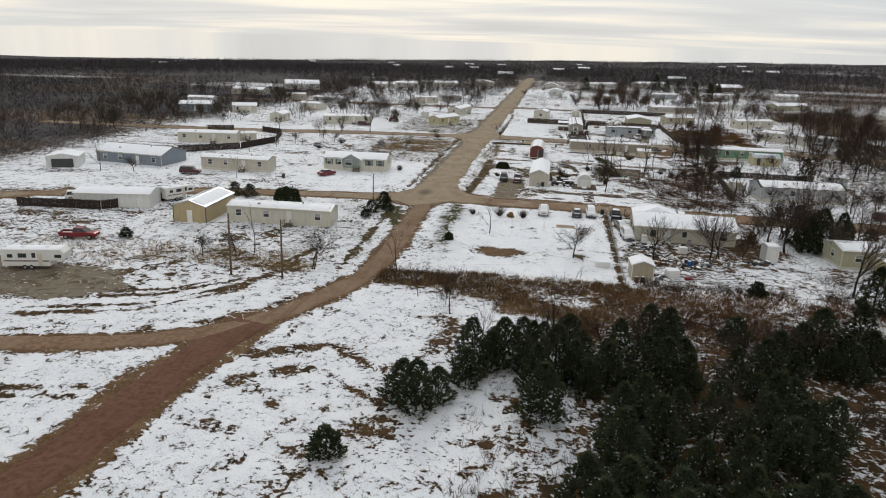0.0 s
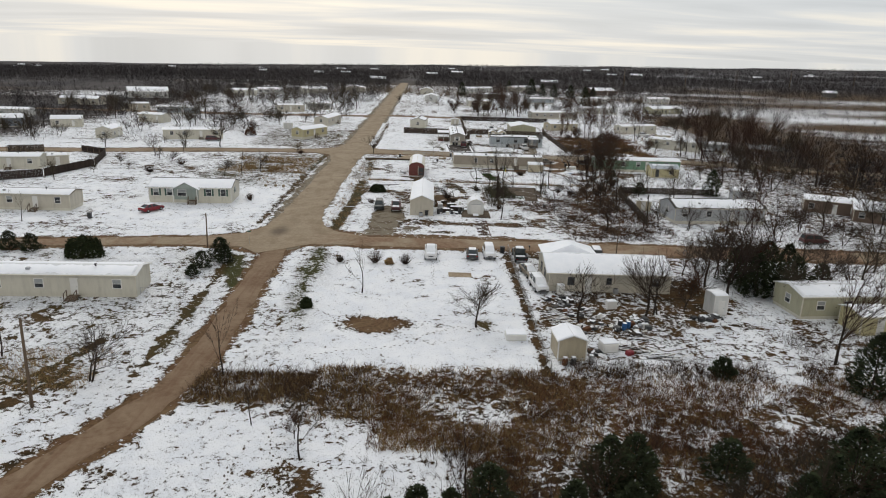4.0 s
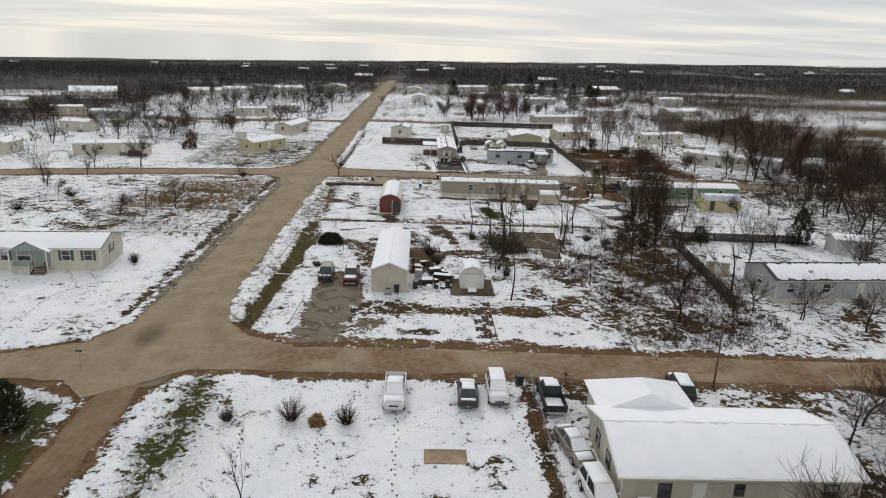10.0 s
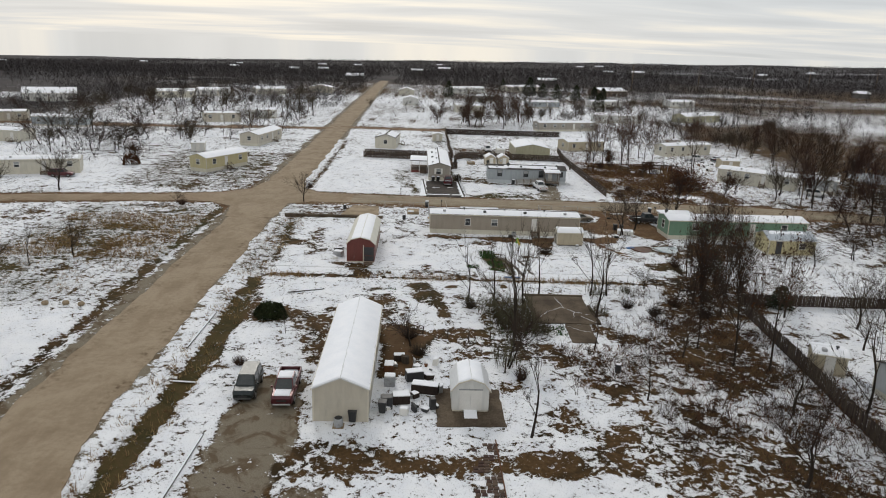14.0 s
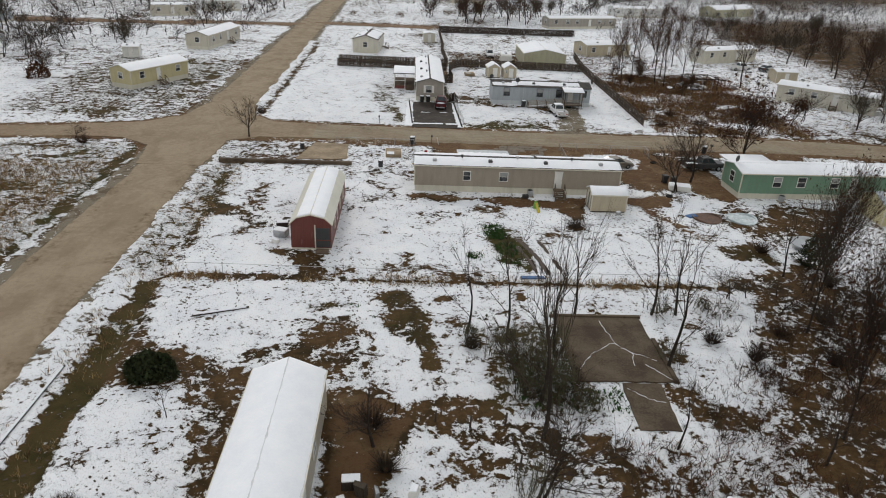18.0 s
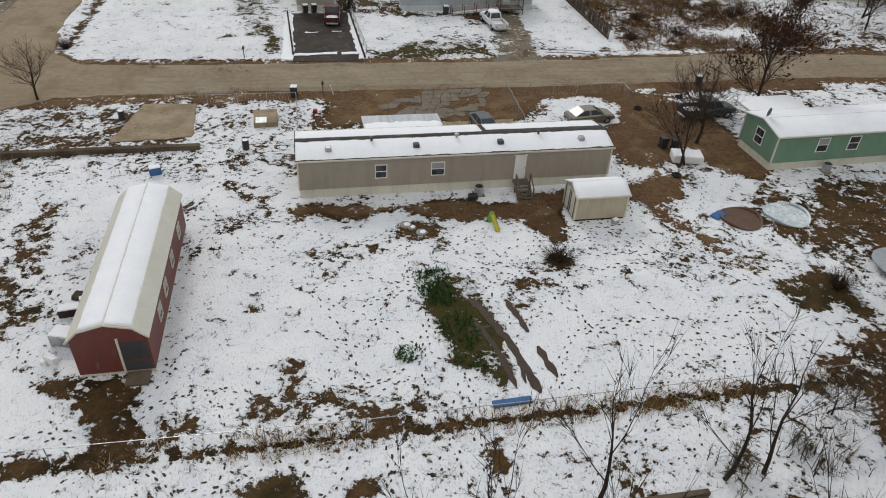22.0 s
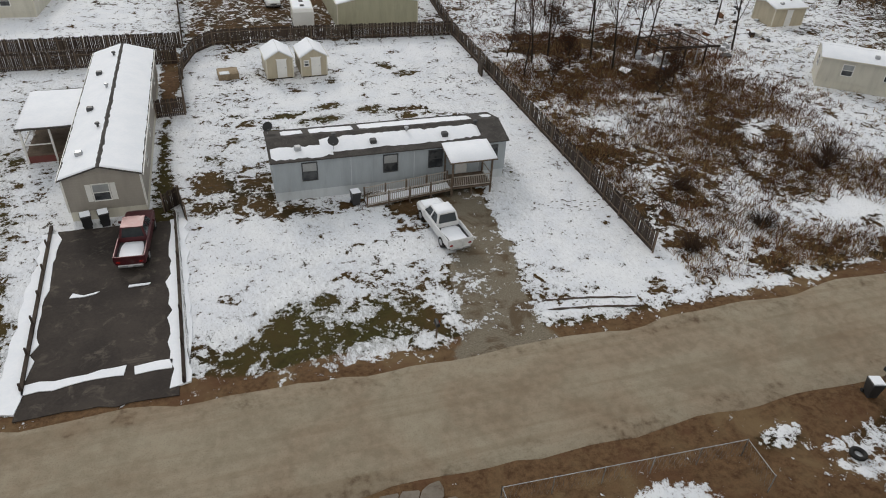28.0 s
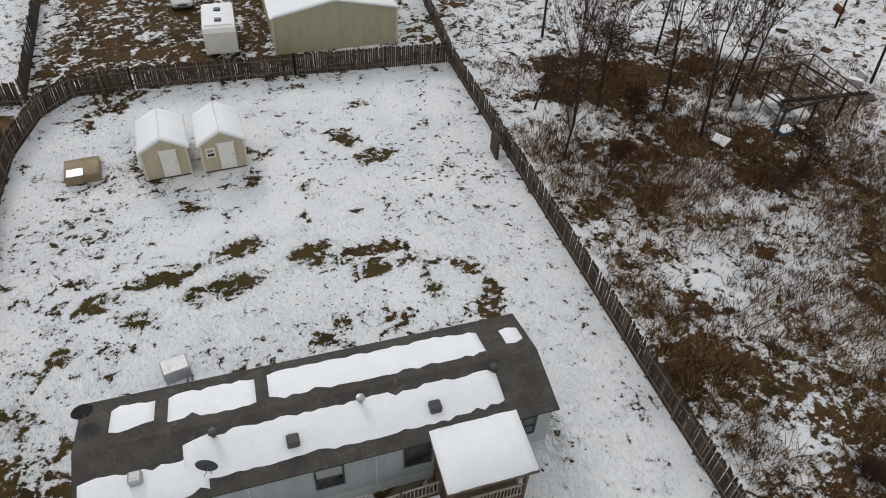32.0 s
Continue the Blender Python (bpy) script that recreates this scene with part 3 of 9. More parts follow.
field(180, 900, 300, 800, 0.92, 0.85, 40)
bare = bare + soft_step(PX, 160, 200) * (PY > 280) * 1.3 * (lattice(PX * 0.35, PY, 42, 15) - 0.5)
field(44.2, 66, 251, 296, 0.38, 0.9, 1.5)
bare = bare + ((PX > 43.5) & (PX < 72) & (PY > 250) & (PY < 300)) * (0.9 * (lattice(PX, PY, 4.2, 61) - 0.5) + 0.5 * (lattice(PX, PY, 1.6, 62) - 0.5))
field(66, 100, 258, 330, 0.20, 0.8, 3)
field(44.2, 66, 299, 330, 0.30, 0.7, 3)
field(-57, -31, 185, 236, 0.36, 0.85, 3)
spot(-44, 214, 11, 7, 0.62, None, 10, 0.9)
field(-60, -31, 80, 112, 0.36, 0.75, 4)
field(-60, -31, 252, 300, 0.62, 0.7, 4)
field(-18, 43, 247, 300, 0.0, 0.85, 2)
field(-17, 41, 199, 226, -0.02, 0.85, 2)
field(-16, 12, 96, 137, -0.10, 0.8, 2)
field(-60, -34, 150, 182, -0.1, 0.8, 3)
field(10, 40, 160, 196, 0.14, 0.75, 3)
field(-7, 22, 146.5, 154, 0.0, 0.85, 1.2)
field(-16, 6, 157, 196, 0.06, 0.7, 2)
field(22, 44, 146, 166, 0.42, 0.6, 3)
field(12, 40, 96, 118, 0.36, 0.6, 2)
field(-36, 2, 30, 82, 0.10, 0.8, 3)
field(-70, -36, 20, 80, 0.14, 0.8, 3)
bare = bare + 0.36 * soft_step(lattice(PX, PY, 2.3, 31) * 0.6 + lattice(PX, PY, 9, 32) * 0.4, 0.60, 0.80) * (rr < 500)
# shoulders of the roads
for key, (line, half) in ROADS.items():
    stroke(line, half + (0.2 if key == "south_lane" else 0.9), 0.95, mud if "main" not in key else gravel, 1.0, 0.6)
for ring in CROSSINGS:
    stroke(ring + ring[:1], 0.5, 0.95, mud, 0.8, 0.7)
for line, w, deep in DITCHES:
    if deep not in (0.15, 0.32):
        stroke(line, w * 0.42, 0.86, None, 0.55, 0.55)
stroke(DITCHES[0][0][:4], 0.95, 1.12, green, 0.5, 0.5)
stroke(DITCHES[0][0][3:], 0.18, 0.92, None, 0.4, 0.3)
green *= 0.45
stroke([(-20.3, 152), (-20.6, 180), (-20.9, 236)], 1.0, 0.22, None, 1.0, 0.9)
stroke([(-21.8, 252), (-22.0, 330)], 1.0, 0.2, None, 0.8, 0.5)
# fork at the south, with red mud
stroke([(-34.4, 64), (-35.4, 56), (-36.0, 44), (-38, 30)], 2.5, 0.95, mud, 1.2, 0.9)
stroke([(-31.5, 78), (-34.2, 72.5), (-38.5, 68)], 0.5, 0.8, None, 0.9, 0.8)
for off in (0, 2.1, 5.5, 7.4):
    stroke([(-60, 66 + off), (-48, 70 + off), (-40, 79 + off), (-36, 92 + off)], 0.25, 0.8, None, 0.5, 0.5)
for off in (0, 1.8):
    stroke([(-42, 50 + off), (-50, 48 + off), (-62, 42 + off)], 0.3, 0.85, None, 0.5, 0.4)
    stroke([(-29, 62 - off * 3), (-22, 66 - off * 3), (-14, 60 - off * 3)], 0.3, 0.7, None, 0.6, 0.8)
stroke([(-12, 78), (-9, 70), (-14, 62), (-13, 50)], 0.8, 0.62, None, 2.0, 1.6)
patch([(-82, 73), (-60, 70), (-53, 76), (-57, 82.5), (-72, 84), (-84, 84)], 0.95, gravel, 0.9, 1.2)
for x0, x1, y0, y1, k_ in ((-57, -31, 185, 236, 0.6), (-60, -28, 88, 136, 0.4), (-20, -14, 96, 136, 0.3), (-17, 41, 248, 300, 0.16), (-60, -34, 252, 300, 0.45), (-22, -17, 198, 240, 0.4), (34, 43, 252, 282, 0.05)):
    d_ = np.maximum(np.maximum(x0 - PX, PX - x1), np.maximum(y0 - PY, PY - y1)) + wob
    green += soft_step(d_, 2.0, -2.0) * k_ * (0.3 + 0.7 * soft_step(lattice(PX, PY, 5.5, 71), 0.25, 0.7)) * (1 - green)
# first lot: bare oval, tree shade, drive of the corner lot
spot(-7.4, 105.9, 4.6, 3.1, 1.05, mud, 0, 0.25, 0.75)
spot(-6.8, 108.6, 1.3, 0.8, 0.1)
spot(5.4, 106.5, 1.5, 2.0, 0.95, green, 0, 0.4, 0.5)
stroke([(-18.6, 137), (-18.0, 118), (-16.5, 108)], 0.6, 0.62, green, 1.5, 1.0)
stroke([(-27.5, 118), (-30.2, 131)], 0.9, 0.95, green, 0.8, 0.6)
stroke([(11.0, 94), (11.2, 137)], 0.5, 0.85, None, 0.6, 0.4)
spot(24, 116, 8, 3.5, 0.8, None, 0, 0.8)
spot(17, 107, 5, 6, 0.62, None, 0, 0.8)
patch([(15.9, 118.4), (31.1, 118.5), (31.6, 114.3), (31.2, 109.0), (26.2, 106.9), (21.9, 103.3), (16.1, 103.9), (11.7, 105.4), (12.2, 112.3)], 0.62, mud, 0.3, 1.2, 1.4)
spot(26, 101.5, 7, 2.0, 0.55, None, 0, 0.9)
spot(34.5, 118, 4, 7, 0.95, mud, 0, 0.6, 0.3)
# corner lot with the beige building
field(-12.4, -6.6, 157, 169, 1.15, 0.97, 0.6, gravel, 0.95)
field(-12.4, -7.0, 146, 158, 1.08, 0.97, 0.8, gravel, 0.9)
spot(-5.5, 150.5, 3.5, 2.6, 0.7, gravel, 25, 0.9, 0.6)
stroke([(-15.5, 146), (-6, 146.4), (12, 145.8)], 1.0, 0.85, mud, 0.9, 0.9)
patch([(-6.1, 158.1), (-1.6, 158.7), (4, 156.3), (10.3, 156.4), (12.2, 157), (19.5, 159.4), (18.9, 155.5), (15, 154.6), (9.3, 154.8), (2, 155.0), (-1.2, 154.1), (-7.9, 153.1)], 0.80, None, 1, 0.7)
patch([(-1.4, 149.9), (1.5, 150.4), (4.2, 148.6), (-0.7, 148.2)], 0.95)
patch([(20.8, 160.9), (29.3, 163.3), (34.3, 157.7), (40.3, 154.5), (37.3, 150.1), (29.8, 149.2), (24.4, 151.1), (19.8, 153.9)], 0.60, None, 1, 1.4, 1.2)
patch([(21.2, 175.4), (24, 174.6), (25.4, 170), (22.1, 167.3), (19.8, 168.6)], 0.95)
patch([(24.3, 171.6), (26.4, 170.4), (25.2, 166.8), (23.6, 168.0)], 1.0, mud, 0.6)
patch([(23.4, 183.4), (26.5, 181), (28.4, 178.5), (24.6, 177.8), (22.9, 180.4)], 0.95, None, 1, 0.8, 0.8)
patch([(23.6, 177), (28.6, 178.4), (31, 184), (34, 184), (33, 170), (27, 167.5), (18, 171.4), (17.2, 175.5), (19.4, 177.2)], 0.40, None, 1, 1.3, 1.4)
patch([(33.7, 187), (40.7, 184), (39, 170.7), (33, 167.5), (28.8, 170), (30.5, 178)], 0.84, None, 1, 1.5, 1.4)
# bare ground round the hedge and both sides of the workshop
patch([(-18.8, 194), (-16.3, 194.8), (-15.2, 190.5), (-14.4, 187.6), (-8.7, 186.3), (-3.6, 187.6), (-3.1, 190.4), (0.1, 192), (0.1, 187.6), (0.6, 183.6), (-4.8, 182.4), (-5.6, 179), (-5.2, 171.5), (-7.2, 172.5), (-8.6, 178.4), (-10.5, 181.6), (-14, 181.4), (-17.6, 183.5)], 0.76, None, 1, 0.9, 0.9)
spot(-8.2, 184.9, 2.6, 0.7, 0.25, None, 4, 0.8)
patch([(1.6, 195.8), (4.6, 196.9), (6.4, 191), (7.1, 187.6), (6.6, 183.1), (5.4, 183.4), (5.5, 187.2), (3.5, 189.3)], 1.05, green, 0.25, 0.6, 0.5)
patch([(-0.6, 182.2), (2.4, 181.6), (4.9, 179), (4.4, 175.5), (2.8, 170), (-0.6, 169)], 1.05, mud, 0.55, 0.7)
patch([(3.2, 179.5), (5.5, 180.8), (8.1, 181.8), (10.1, 180.8), (11.4, 178.6), (13.5, 178.6), (16.8, 177.5), (18.9, 173.4), (17, 172.8), (14, 175.5), (11, 177.2), (5, 178.4)], 0.80, None, 1, 0.7, 0.7)
patch([(10.2, 190.2), (15.6, 190.6), (16.8, 184), (19.4, 180.4), (16.8, 179.4), (10.8, 180.8)], 0.55, green, 0.45, 1.0, 1.0)
spot(8.6, 191.4, 1.0, 0.7, 0.9, None, 0, 0.5)
spot(7.5, 194.9, 0.7, 0.5, 1.1, mud, 0, 0.2, 0.6)
stroke([(36, 182), (30, 172), (26, 162), (36, 152)], 0.4, 0.85, None, 1.0, 1.4)
spot(-1, 193.6, 2.2, 0.5, 0.8, green, 8, 0.5, 0.5)
field(7.2, 9.4, 147.5, 159, 0.55, 0.8, 0.4)
patch([(32, 187), (36, 199), (46, 200), (47, 188), (40, 184)], 0.72, None, 1, 1.2, 1.3)
# meadow between the ditch and the second street
stroke([(-17, 198.6), (4, 198.2), (35, 198.2), (42, 196)], 0.22, 0.88, None, 0.38, 0.2)
patch([(12.4, 210.4), (14.8, 211.4), (16.4, 209), (16.6, 205), (17, 200.6), (15.6, 199.6), (13.4, 202), (13, 206), (12.2, 207.5)], 0.98, green, 0.75, 0.6, 0.7)
spot(14.6, 209.8, 1.5, 1.0, 0.5, green, 0, 0.6, 0.9)
spot(14.2, 196.0, 0.5, 0.9, 1.0, None, 0, 0.3)
patch([(-4.2, 198.6), (6, 198.8), (12, 199.6), (5, 201.8), (1.5, 200.9), (-2, 201.6)], 0.5, None, 1, 0.8, 1.0)
field(-22, -16, 200, 240, 0.40, 0.7, 1.0)
stroke([(-18.2, 226.4), (-17.7, 218.7), (-17.4, 210.4), (-17, 203.6), (-17, 199.4)], 0.35, 0.8, None, 0.6, 0.6)
patch([(-17.2, 216.4), (-14.4, 215), (-14.4, 212.6), (-16.8, 211.5)], 0.95)
patch([(-13.4, 222), (-10.6, 221.5), (-11.6, 217), (-9.6, 209.6), (-12.6, 207), (-14.2, 212.6)], 0.56, None, 1, 1.0, 1.1)
patch([(-8.2, 203.6), (-4.6, 204), (-3.4, 202.6), (-3.8, 198.8), (-5.2, 199.5), (-6.0, 202.2)], 0.92, mud, 0.35, 0.7)
stroke([(5, 219.6), (12, 219.2), (16, 218.2), (20, 217.6), (26, 219.6)], 0.55, 0.85, mud, 0.9, 1.2)
patch([(3.6, 221.2), (5.0, 220.6), (12, 219.8), (17, 219.9), (24.6, 218.4), (24.4, 213.4), (22.6, 213.0), (21.6, 216.8), (16, 217.9), (12.4, 218.3), (8.5, 217.4), (4.2, 219.4)], 0.96, mud, 0.5, 0.5, 0.6)
spot(13.0, 215.8, 1.6, 1.0, 0.9, None, 0, 0.9)
spot(22.2, 211.0, 1.3, 1.2, 0.9, None, 0, 0.8)
for x, y, rx, ry in ((11.0, 212.3, 0.5, 0.7), (12.9, 211.8, 0.8, 0.5), (9.9, 214.0, 0.4, 0.4), (14.9, 214.2, 0.6, 0.6), (8.0, 216.8, 0.6, 0.4), (3.3, 216.1, 0.4, 0.4), (2.1, 208.8, 0.9, 0.6), (4.4, 203.0, 0.8, 0.9), (31.1, 213.5, 0.5, 0.9), (1.4, 221.8, 1.2, 0.8), (26.6, 209.4, 0.6, 0.4)):
    spot(x, y, rx, ry, 0.95, None, 20, 0.5)
patch([(35.6, 207.6), (41, 207.6), (41, 203.6), (36.4, 204.2)], 0.95, green, 0.2)
patch([(44, 216), (50, 219.5), (56, 218), (50, 210), (46.5, 206.5), (41.5, 202), (36, 199.5), (36.8, 196), (44, 198), (46, 210)], 0.80, mud, 0.4, 0.9, 0.9)
spot(33, 212, 7, 5, 0.34, None, 0, 0.8)
stroke([(31.5, 230), (35, 222), (32, 217), (36, 208)], 0.9, 0.62, mud, 1.2, 1.0)
spot(43, 213, 3, 6, 0.9, None, 0, 0.9)
stroke([(28.5, 239.5), (36, 236), (41, 230), (43, 224)], 2.6, 1.2, mud, 1.4, 0.9)
spot(39, 236, 7, 5, 1.15, mud, 0, 0.7, 0.8)

spot(47, 236.5, 6, 1.5, 0.2, None, -5, 0.6)
spot(35.5, 228, 5.5, 5.5, 1.2, mud, 0, 0.6, 0.8)
spot(39.0, 223.8, 1.5, 2.4, 0.3, None, 0, 0.7)
spot(32.5, 219.4, 2.6, 2.0, 1.1, mud, 0, 0.7, 0.8)
stroke([(4, 240.6), (30, 240.4), (60, 240)], 1.1, 1.15, mud, 1.0, 0.9)
patch([(25.3, 236.8), (35.2, 238.4), (37.6, 236.4), (35.6, 231.8), (30, 231.2), (26.4, 229.8), (25.2, 233)], 0.06, None, 1, 0.6, 0.5)
spot(8.5, 232, 3.6, 3.8, 0.55, mud, 0, 0.9, 0.3)
spot(14, 236.4, 7.5, 3.4, 1.2, mud, 0, 0.6, 0.8)
spot(22.8, 236.5, 5.0, 3.6, 1.2, mud, 0, 0.6, 0.8)
stroke([(-18, 240.6), (-2, 240.2)], 0.7, 0.85, mud, 0.9, 0.7)
field(-18, -9, 231.5, 239, 0.55, 0.7, 0.8)
# lots north of the second street
stroke([(-16, 250.6), (2, 250.4)], 0.5, 0.75, None, 0.7, 0.6)
patch([(-3.4, 257.6), (-0.6, 261.5), (-3.2, 271), (-2.2, 279), (0.8, 279.4), (1.4, 270), (2.6, 262), (3.6, 252), (1.5, 251.4), (0.8, 257.2)], 0.66, green, 0.45, 0.8, 1.2)
field(26.5, 33.6, 246, 266.5, 0.95, 0.0, 0.8)
stroke([(30.4, 247), (30.6, 252), (31.4, 258), (31.6, 265)], 2.1, 0.86, gravel, 0.8, 0.5)
spot(30.2, 248.4, 3.6, 1.5, 1.0, gravel, 0, 0.4, 0.9)
spot(26.8, 251.8, 1.6, 3.0, 0.9, None, 0, 0.5)
spot(20.5, 251.6, 7.2, 1.9, 0.80, green, 3, 0.8, 0.35)
patch([(13.2, 267.4), (14.2, 272.4), (18.6, 273), (18.9, 266.8), (24.6, 266.4), (25, 264.6), (19.4, 264.2), (16.5, 264.6)], 0.74, None, 1, 0.8, 0.9)
patch([(14.6, 251.2), (16.8, 254.2), (20.7, 255.2), (25.9, 254.4), (26.8, 250.2), (24, 250.6), (20, 249.3), (15, 249.4)], 0.78, green, 0.5, 0.7, 0.8)
spot(22.5, 253.6, 1.6, 0.5, 0.2, None, 8, 0.7)
spot(22.6, 250.2, 2.4, 0.6, 0.1, None, 6, 0.5)
patch([(25.6, 265.2), (30.8, 265.6), (36.6, 266.6), (35.6, 264.0), (31.6, 262.6), (26.4, 263.9)], 0.92, mud, 0.5, 0.4, 0.5)
spot(37.2, 268.4, 0.7, 2.2, 0.95, green, 0, 0.4, 0.6)
spot(2.2, 257.5, 0.7, 4.5, 1.05, green, 4, 0.5, 0.3)
spot(-2.4, 258.6, 1.4, 0.9, 1.0, green, 20, 0.5, 0.4)
spot(-5.6, 251.6, 1.0, 0.6, 1.0, green, 0, 0.4, 0.4)
spot(25, 256, 5, 3, 0.35, None, 0, 0.9)
field(34.2, 43, 252.5, 282, 0.02, 0.9, 0.6)
spot(36.5, 249.8, 4.5, 0.9, 0.9, green, 0, 0.5, 0.4)
for x, y, rx, ry in ((25.6, 283.3, 1.6, 0.7), (28.9, 281.8, 1.5, 0.7), (24.4, 280.4, 2.0, 0.8), (21.4, 282.0, 2.2, 0.4), (17.2, 282.6, 1.2, 0.5), (17.6, 280.9, 0.7, 0.5), (32.6, 292.6, 0.8, 1.2), (34.3, 289.9, 1.1, 0.6), (33.7, 280.0, 1.4, 0.4), (34.8, 278.0, 0.4, 1.2), (16.6, 278, 0.6, 0.5), (20.0, 279.2, 0.5, 0.4), (14.6, 274.6, 0.7, 0.9), (26.4, 289.5, 0.7, 1.2)):
    spot(x, y, rx, ry, 0.95, green, 10, 0.5, 0.45)
field(13.5, 20, 272, 290, 0.30, 0.6, 2)
spot(30, 275.4, 5.5, 1.6, 0.5, None, -6, 0.9)
stroke([(36.8, 272), (38, 278), (34, 281), (28, 281.5)], 0.3, 0.6, None, 0.6, 0.5)
patch([(10.3, 266), (10.3, 283), (11.5, 283), (11.8, 266)], 0.9, green, 0.5, 0.4, 0.3)
patch([(10.3, 284.2), (12.0, 284.2), (12.0, 300), (10.3, 300)], 1.0, mud, 0.8, 0.5, 0.3)
field(12.5, 31, 303, 322, 0.85, 0.7, 2, mud, 0.6)
field(-2, 5.2, 262, 295, 0.35, 0.5, 1)
bare = np.clip(bare, -0.2, 1.3)


def make_ground():
    nx, ny = len(GX), len(GY)
    me = bpy.data.meshes.new("ground")
    me.vertices.add(nx * ny)
    me.vertices.foreach_set("co", np.stack([PX, PY, PZ], 1).astype(np.float32).ravel())
    i, j = np.meshgrid(np.arange(nx - 1), np.arange(ny - 1), indexing="ij")
    a = (i * ny + j).ravel()
    quads = np.stack([a, a + ny, a + ny + 1, a + 1], 1).astype(np.int32)
    me.loops.add(quads.size)
    me.loops.foreach_set("vertex_index", quads.ravel())
    me.polygons.add(len(quads))
    me.polygons.foreach_set("loop_start", np.arange(0, quads.size, 4, dtype=np.int32))
    me.polygons.foreach_set("use_smooth", np.ones(len(quads), dtype=bool))
    me.update(calc_edges=True)
    at_ = me.attributes.new("cover", "FLOAT_COLOR", "POINT")
    at_.data.foreach_set("color", np.stack([bare, mud, green, gravel], 1).astype(np.float32).ravel())
    me.attributes.new("wooded", "FLOAT", "POINT").data.foreach_set("value", wooded.astype(np.float32))
    me.materials.append(GROUND)
    tagged(new("ground", me), "patchy melting snow over brown grass and mud", "ground", "", "structure")


make_ground()


def make_road(name, line, half, mat, label):
    """A gravel strip with an uneven edge and a low crown."""
    pts = resample(line, 1.2)
    cross = (-1.0, -0.93, -0.68, -0.3, 0.0, 0.3, 0.68, 0.93, 1.0)
    mb = MB()
    for i, (x, y) in enumerate(pts):
        a, b = pts[max(0, i - 1)], pts[min(len(pts) - 1, i + 1)]
        d = Vector((b[0] - a[0], b[1] - a[1])).normalized()
        for k, c in enumerate(cross):
            w = half + (noise.noise((x * 0.25, y * 0.25, 3.0 + (k > 4) * 7)) * 0.55 + noise.noise((x * 0.8, y * 0.8, (k > 4) * 5)) * 0.25) * (half > 1)
            u = c * w
            X, Y = x + d.y * u, y - d.x * u
            mb.v.append((X, Y, at(x, y) + (-0.12 if abs(c) == 1 else 0.035 + 0.05 * (1 - c * c))))
    n = len(cross)
    rims = [(0.0 if abs(c) < 0.5 else 0.55 if abs(c) < 1 else 1.0) for c in cross] * len(pts)
    mb.f = [(i * n + k, i * n + k + 1, (i + 1) * n + k + 1, (i + 1) * n + k) for i in range(len(pts) - 1) for k in range(n - 1)]
    ob = part(name, mb, mat, smooth=True)
    ob.data.attributes.new("edge", "FLOAT", "POINT").data.foreach_set("value", np.array(rims, dtype=np.float32))
    return tagged(ob, label, "road", "", "structure")


for key, (line, half) in ROADS.items():
    make_road(key, line, half, PALEROAD if key == "second_street" else REDTRACK if key == "red_track" else ROAD if key in ("main_road", "first_street", "first_street_west", "second_street_west") else MUDROAD, "pale gravel road, packed and damp" if key == "main_road" else "reddish-brown packed dirt lane with wheel tracks")


def flat_slab(name, corners, z, mat, label, category="paving", jag=0.0):
    """A slab with straight or broken edges, its sides reaching into the soil."""
    pts = []
    for (ax, ay), (bx, by) in zip(corners, corners[1:] + corners[:1]):
        n = max(1, int(math.hypot(bx - ax, by - ay) / 0.7)) if jag else 1
        for i in range(n):
            x, y = ax + (bx - ax) * i / n, ay + (by - ay) * i / n
            pts.append((x + rng.normal(0, jag) if jag else x, y + rng.normal(0, jag) if jag else y))
    n = len(pts)
    mb = MB().add([(x, y, z) for x, y in pts] + [(x, y, -0.3) for x, y in pts], [tuple(range(n))] + [(i, n + i, n + (i + 1) % n, (i + 1) % n) for i in range(n)])
    return tagged(part(name, mb, mat), label, category, "", "structure")


# the corners where the streets meet the main road
flat_slab("crossing", CROSSINGS[0], 0.09, ROAD, "worn gravel crossing with a dark damp patch", "road", 0.1)
flat_slab("crossing_north", CROSSINGS[1], 0.09, ROAD, "worn gravel crossing of street and road", "road", 0.1)

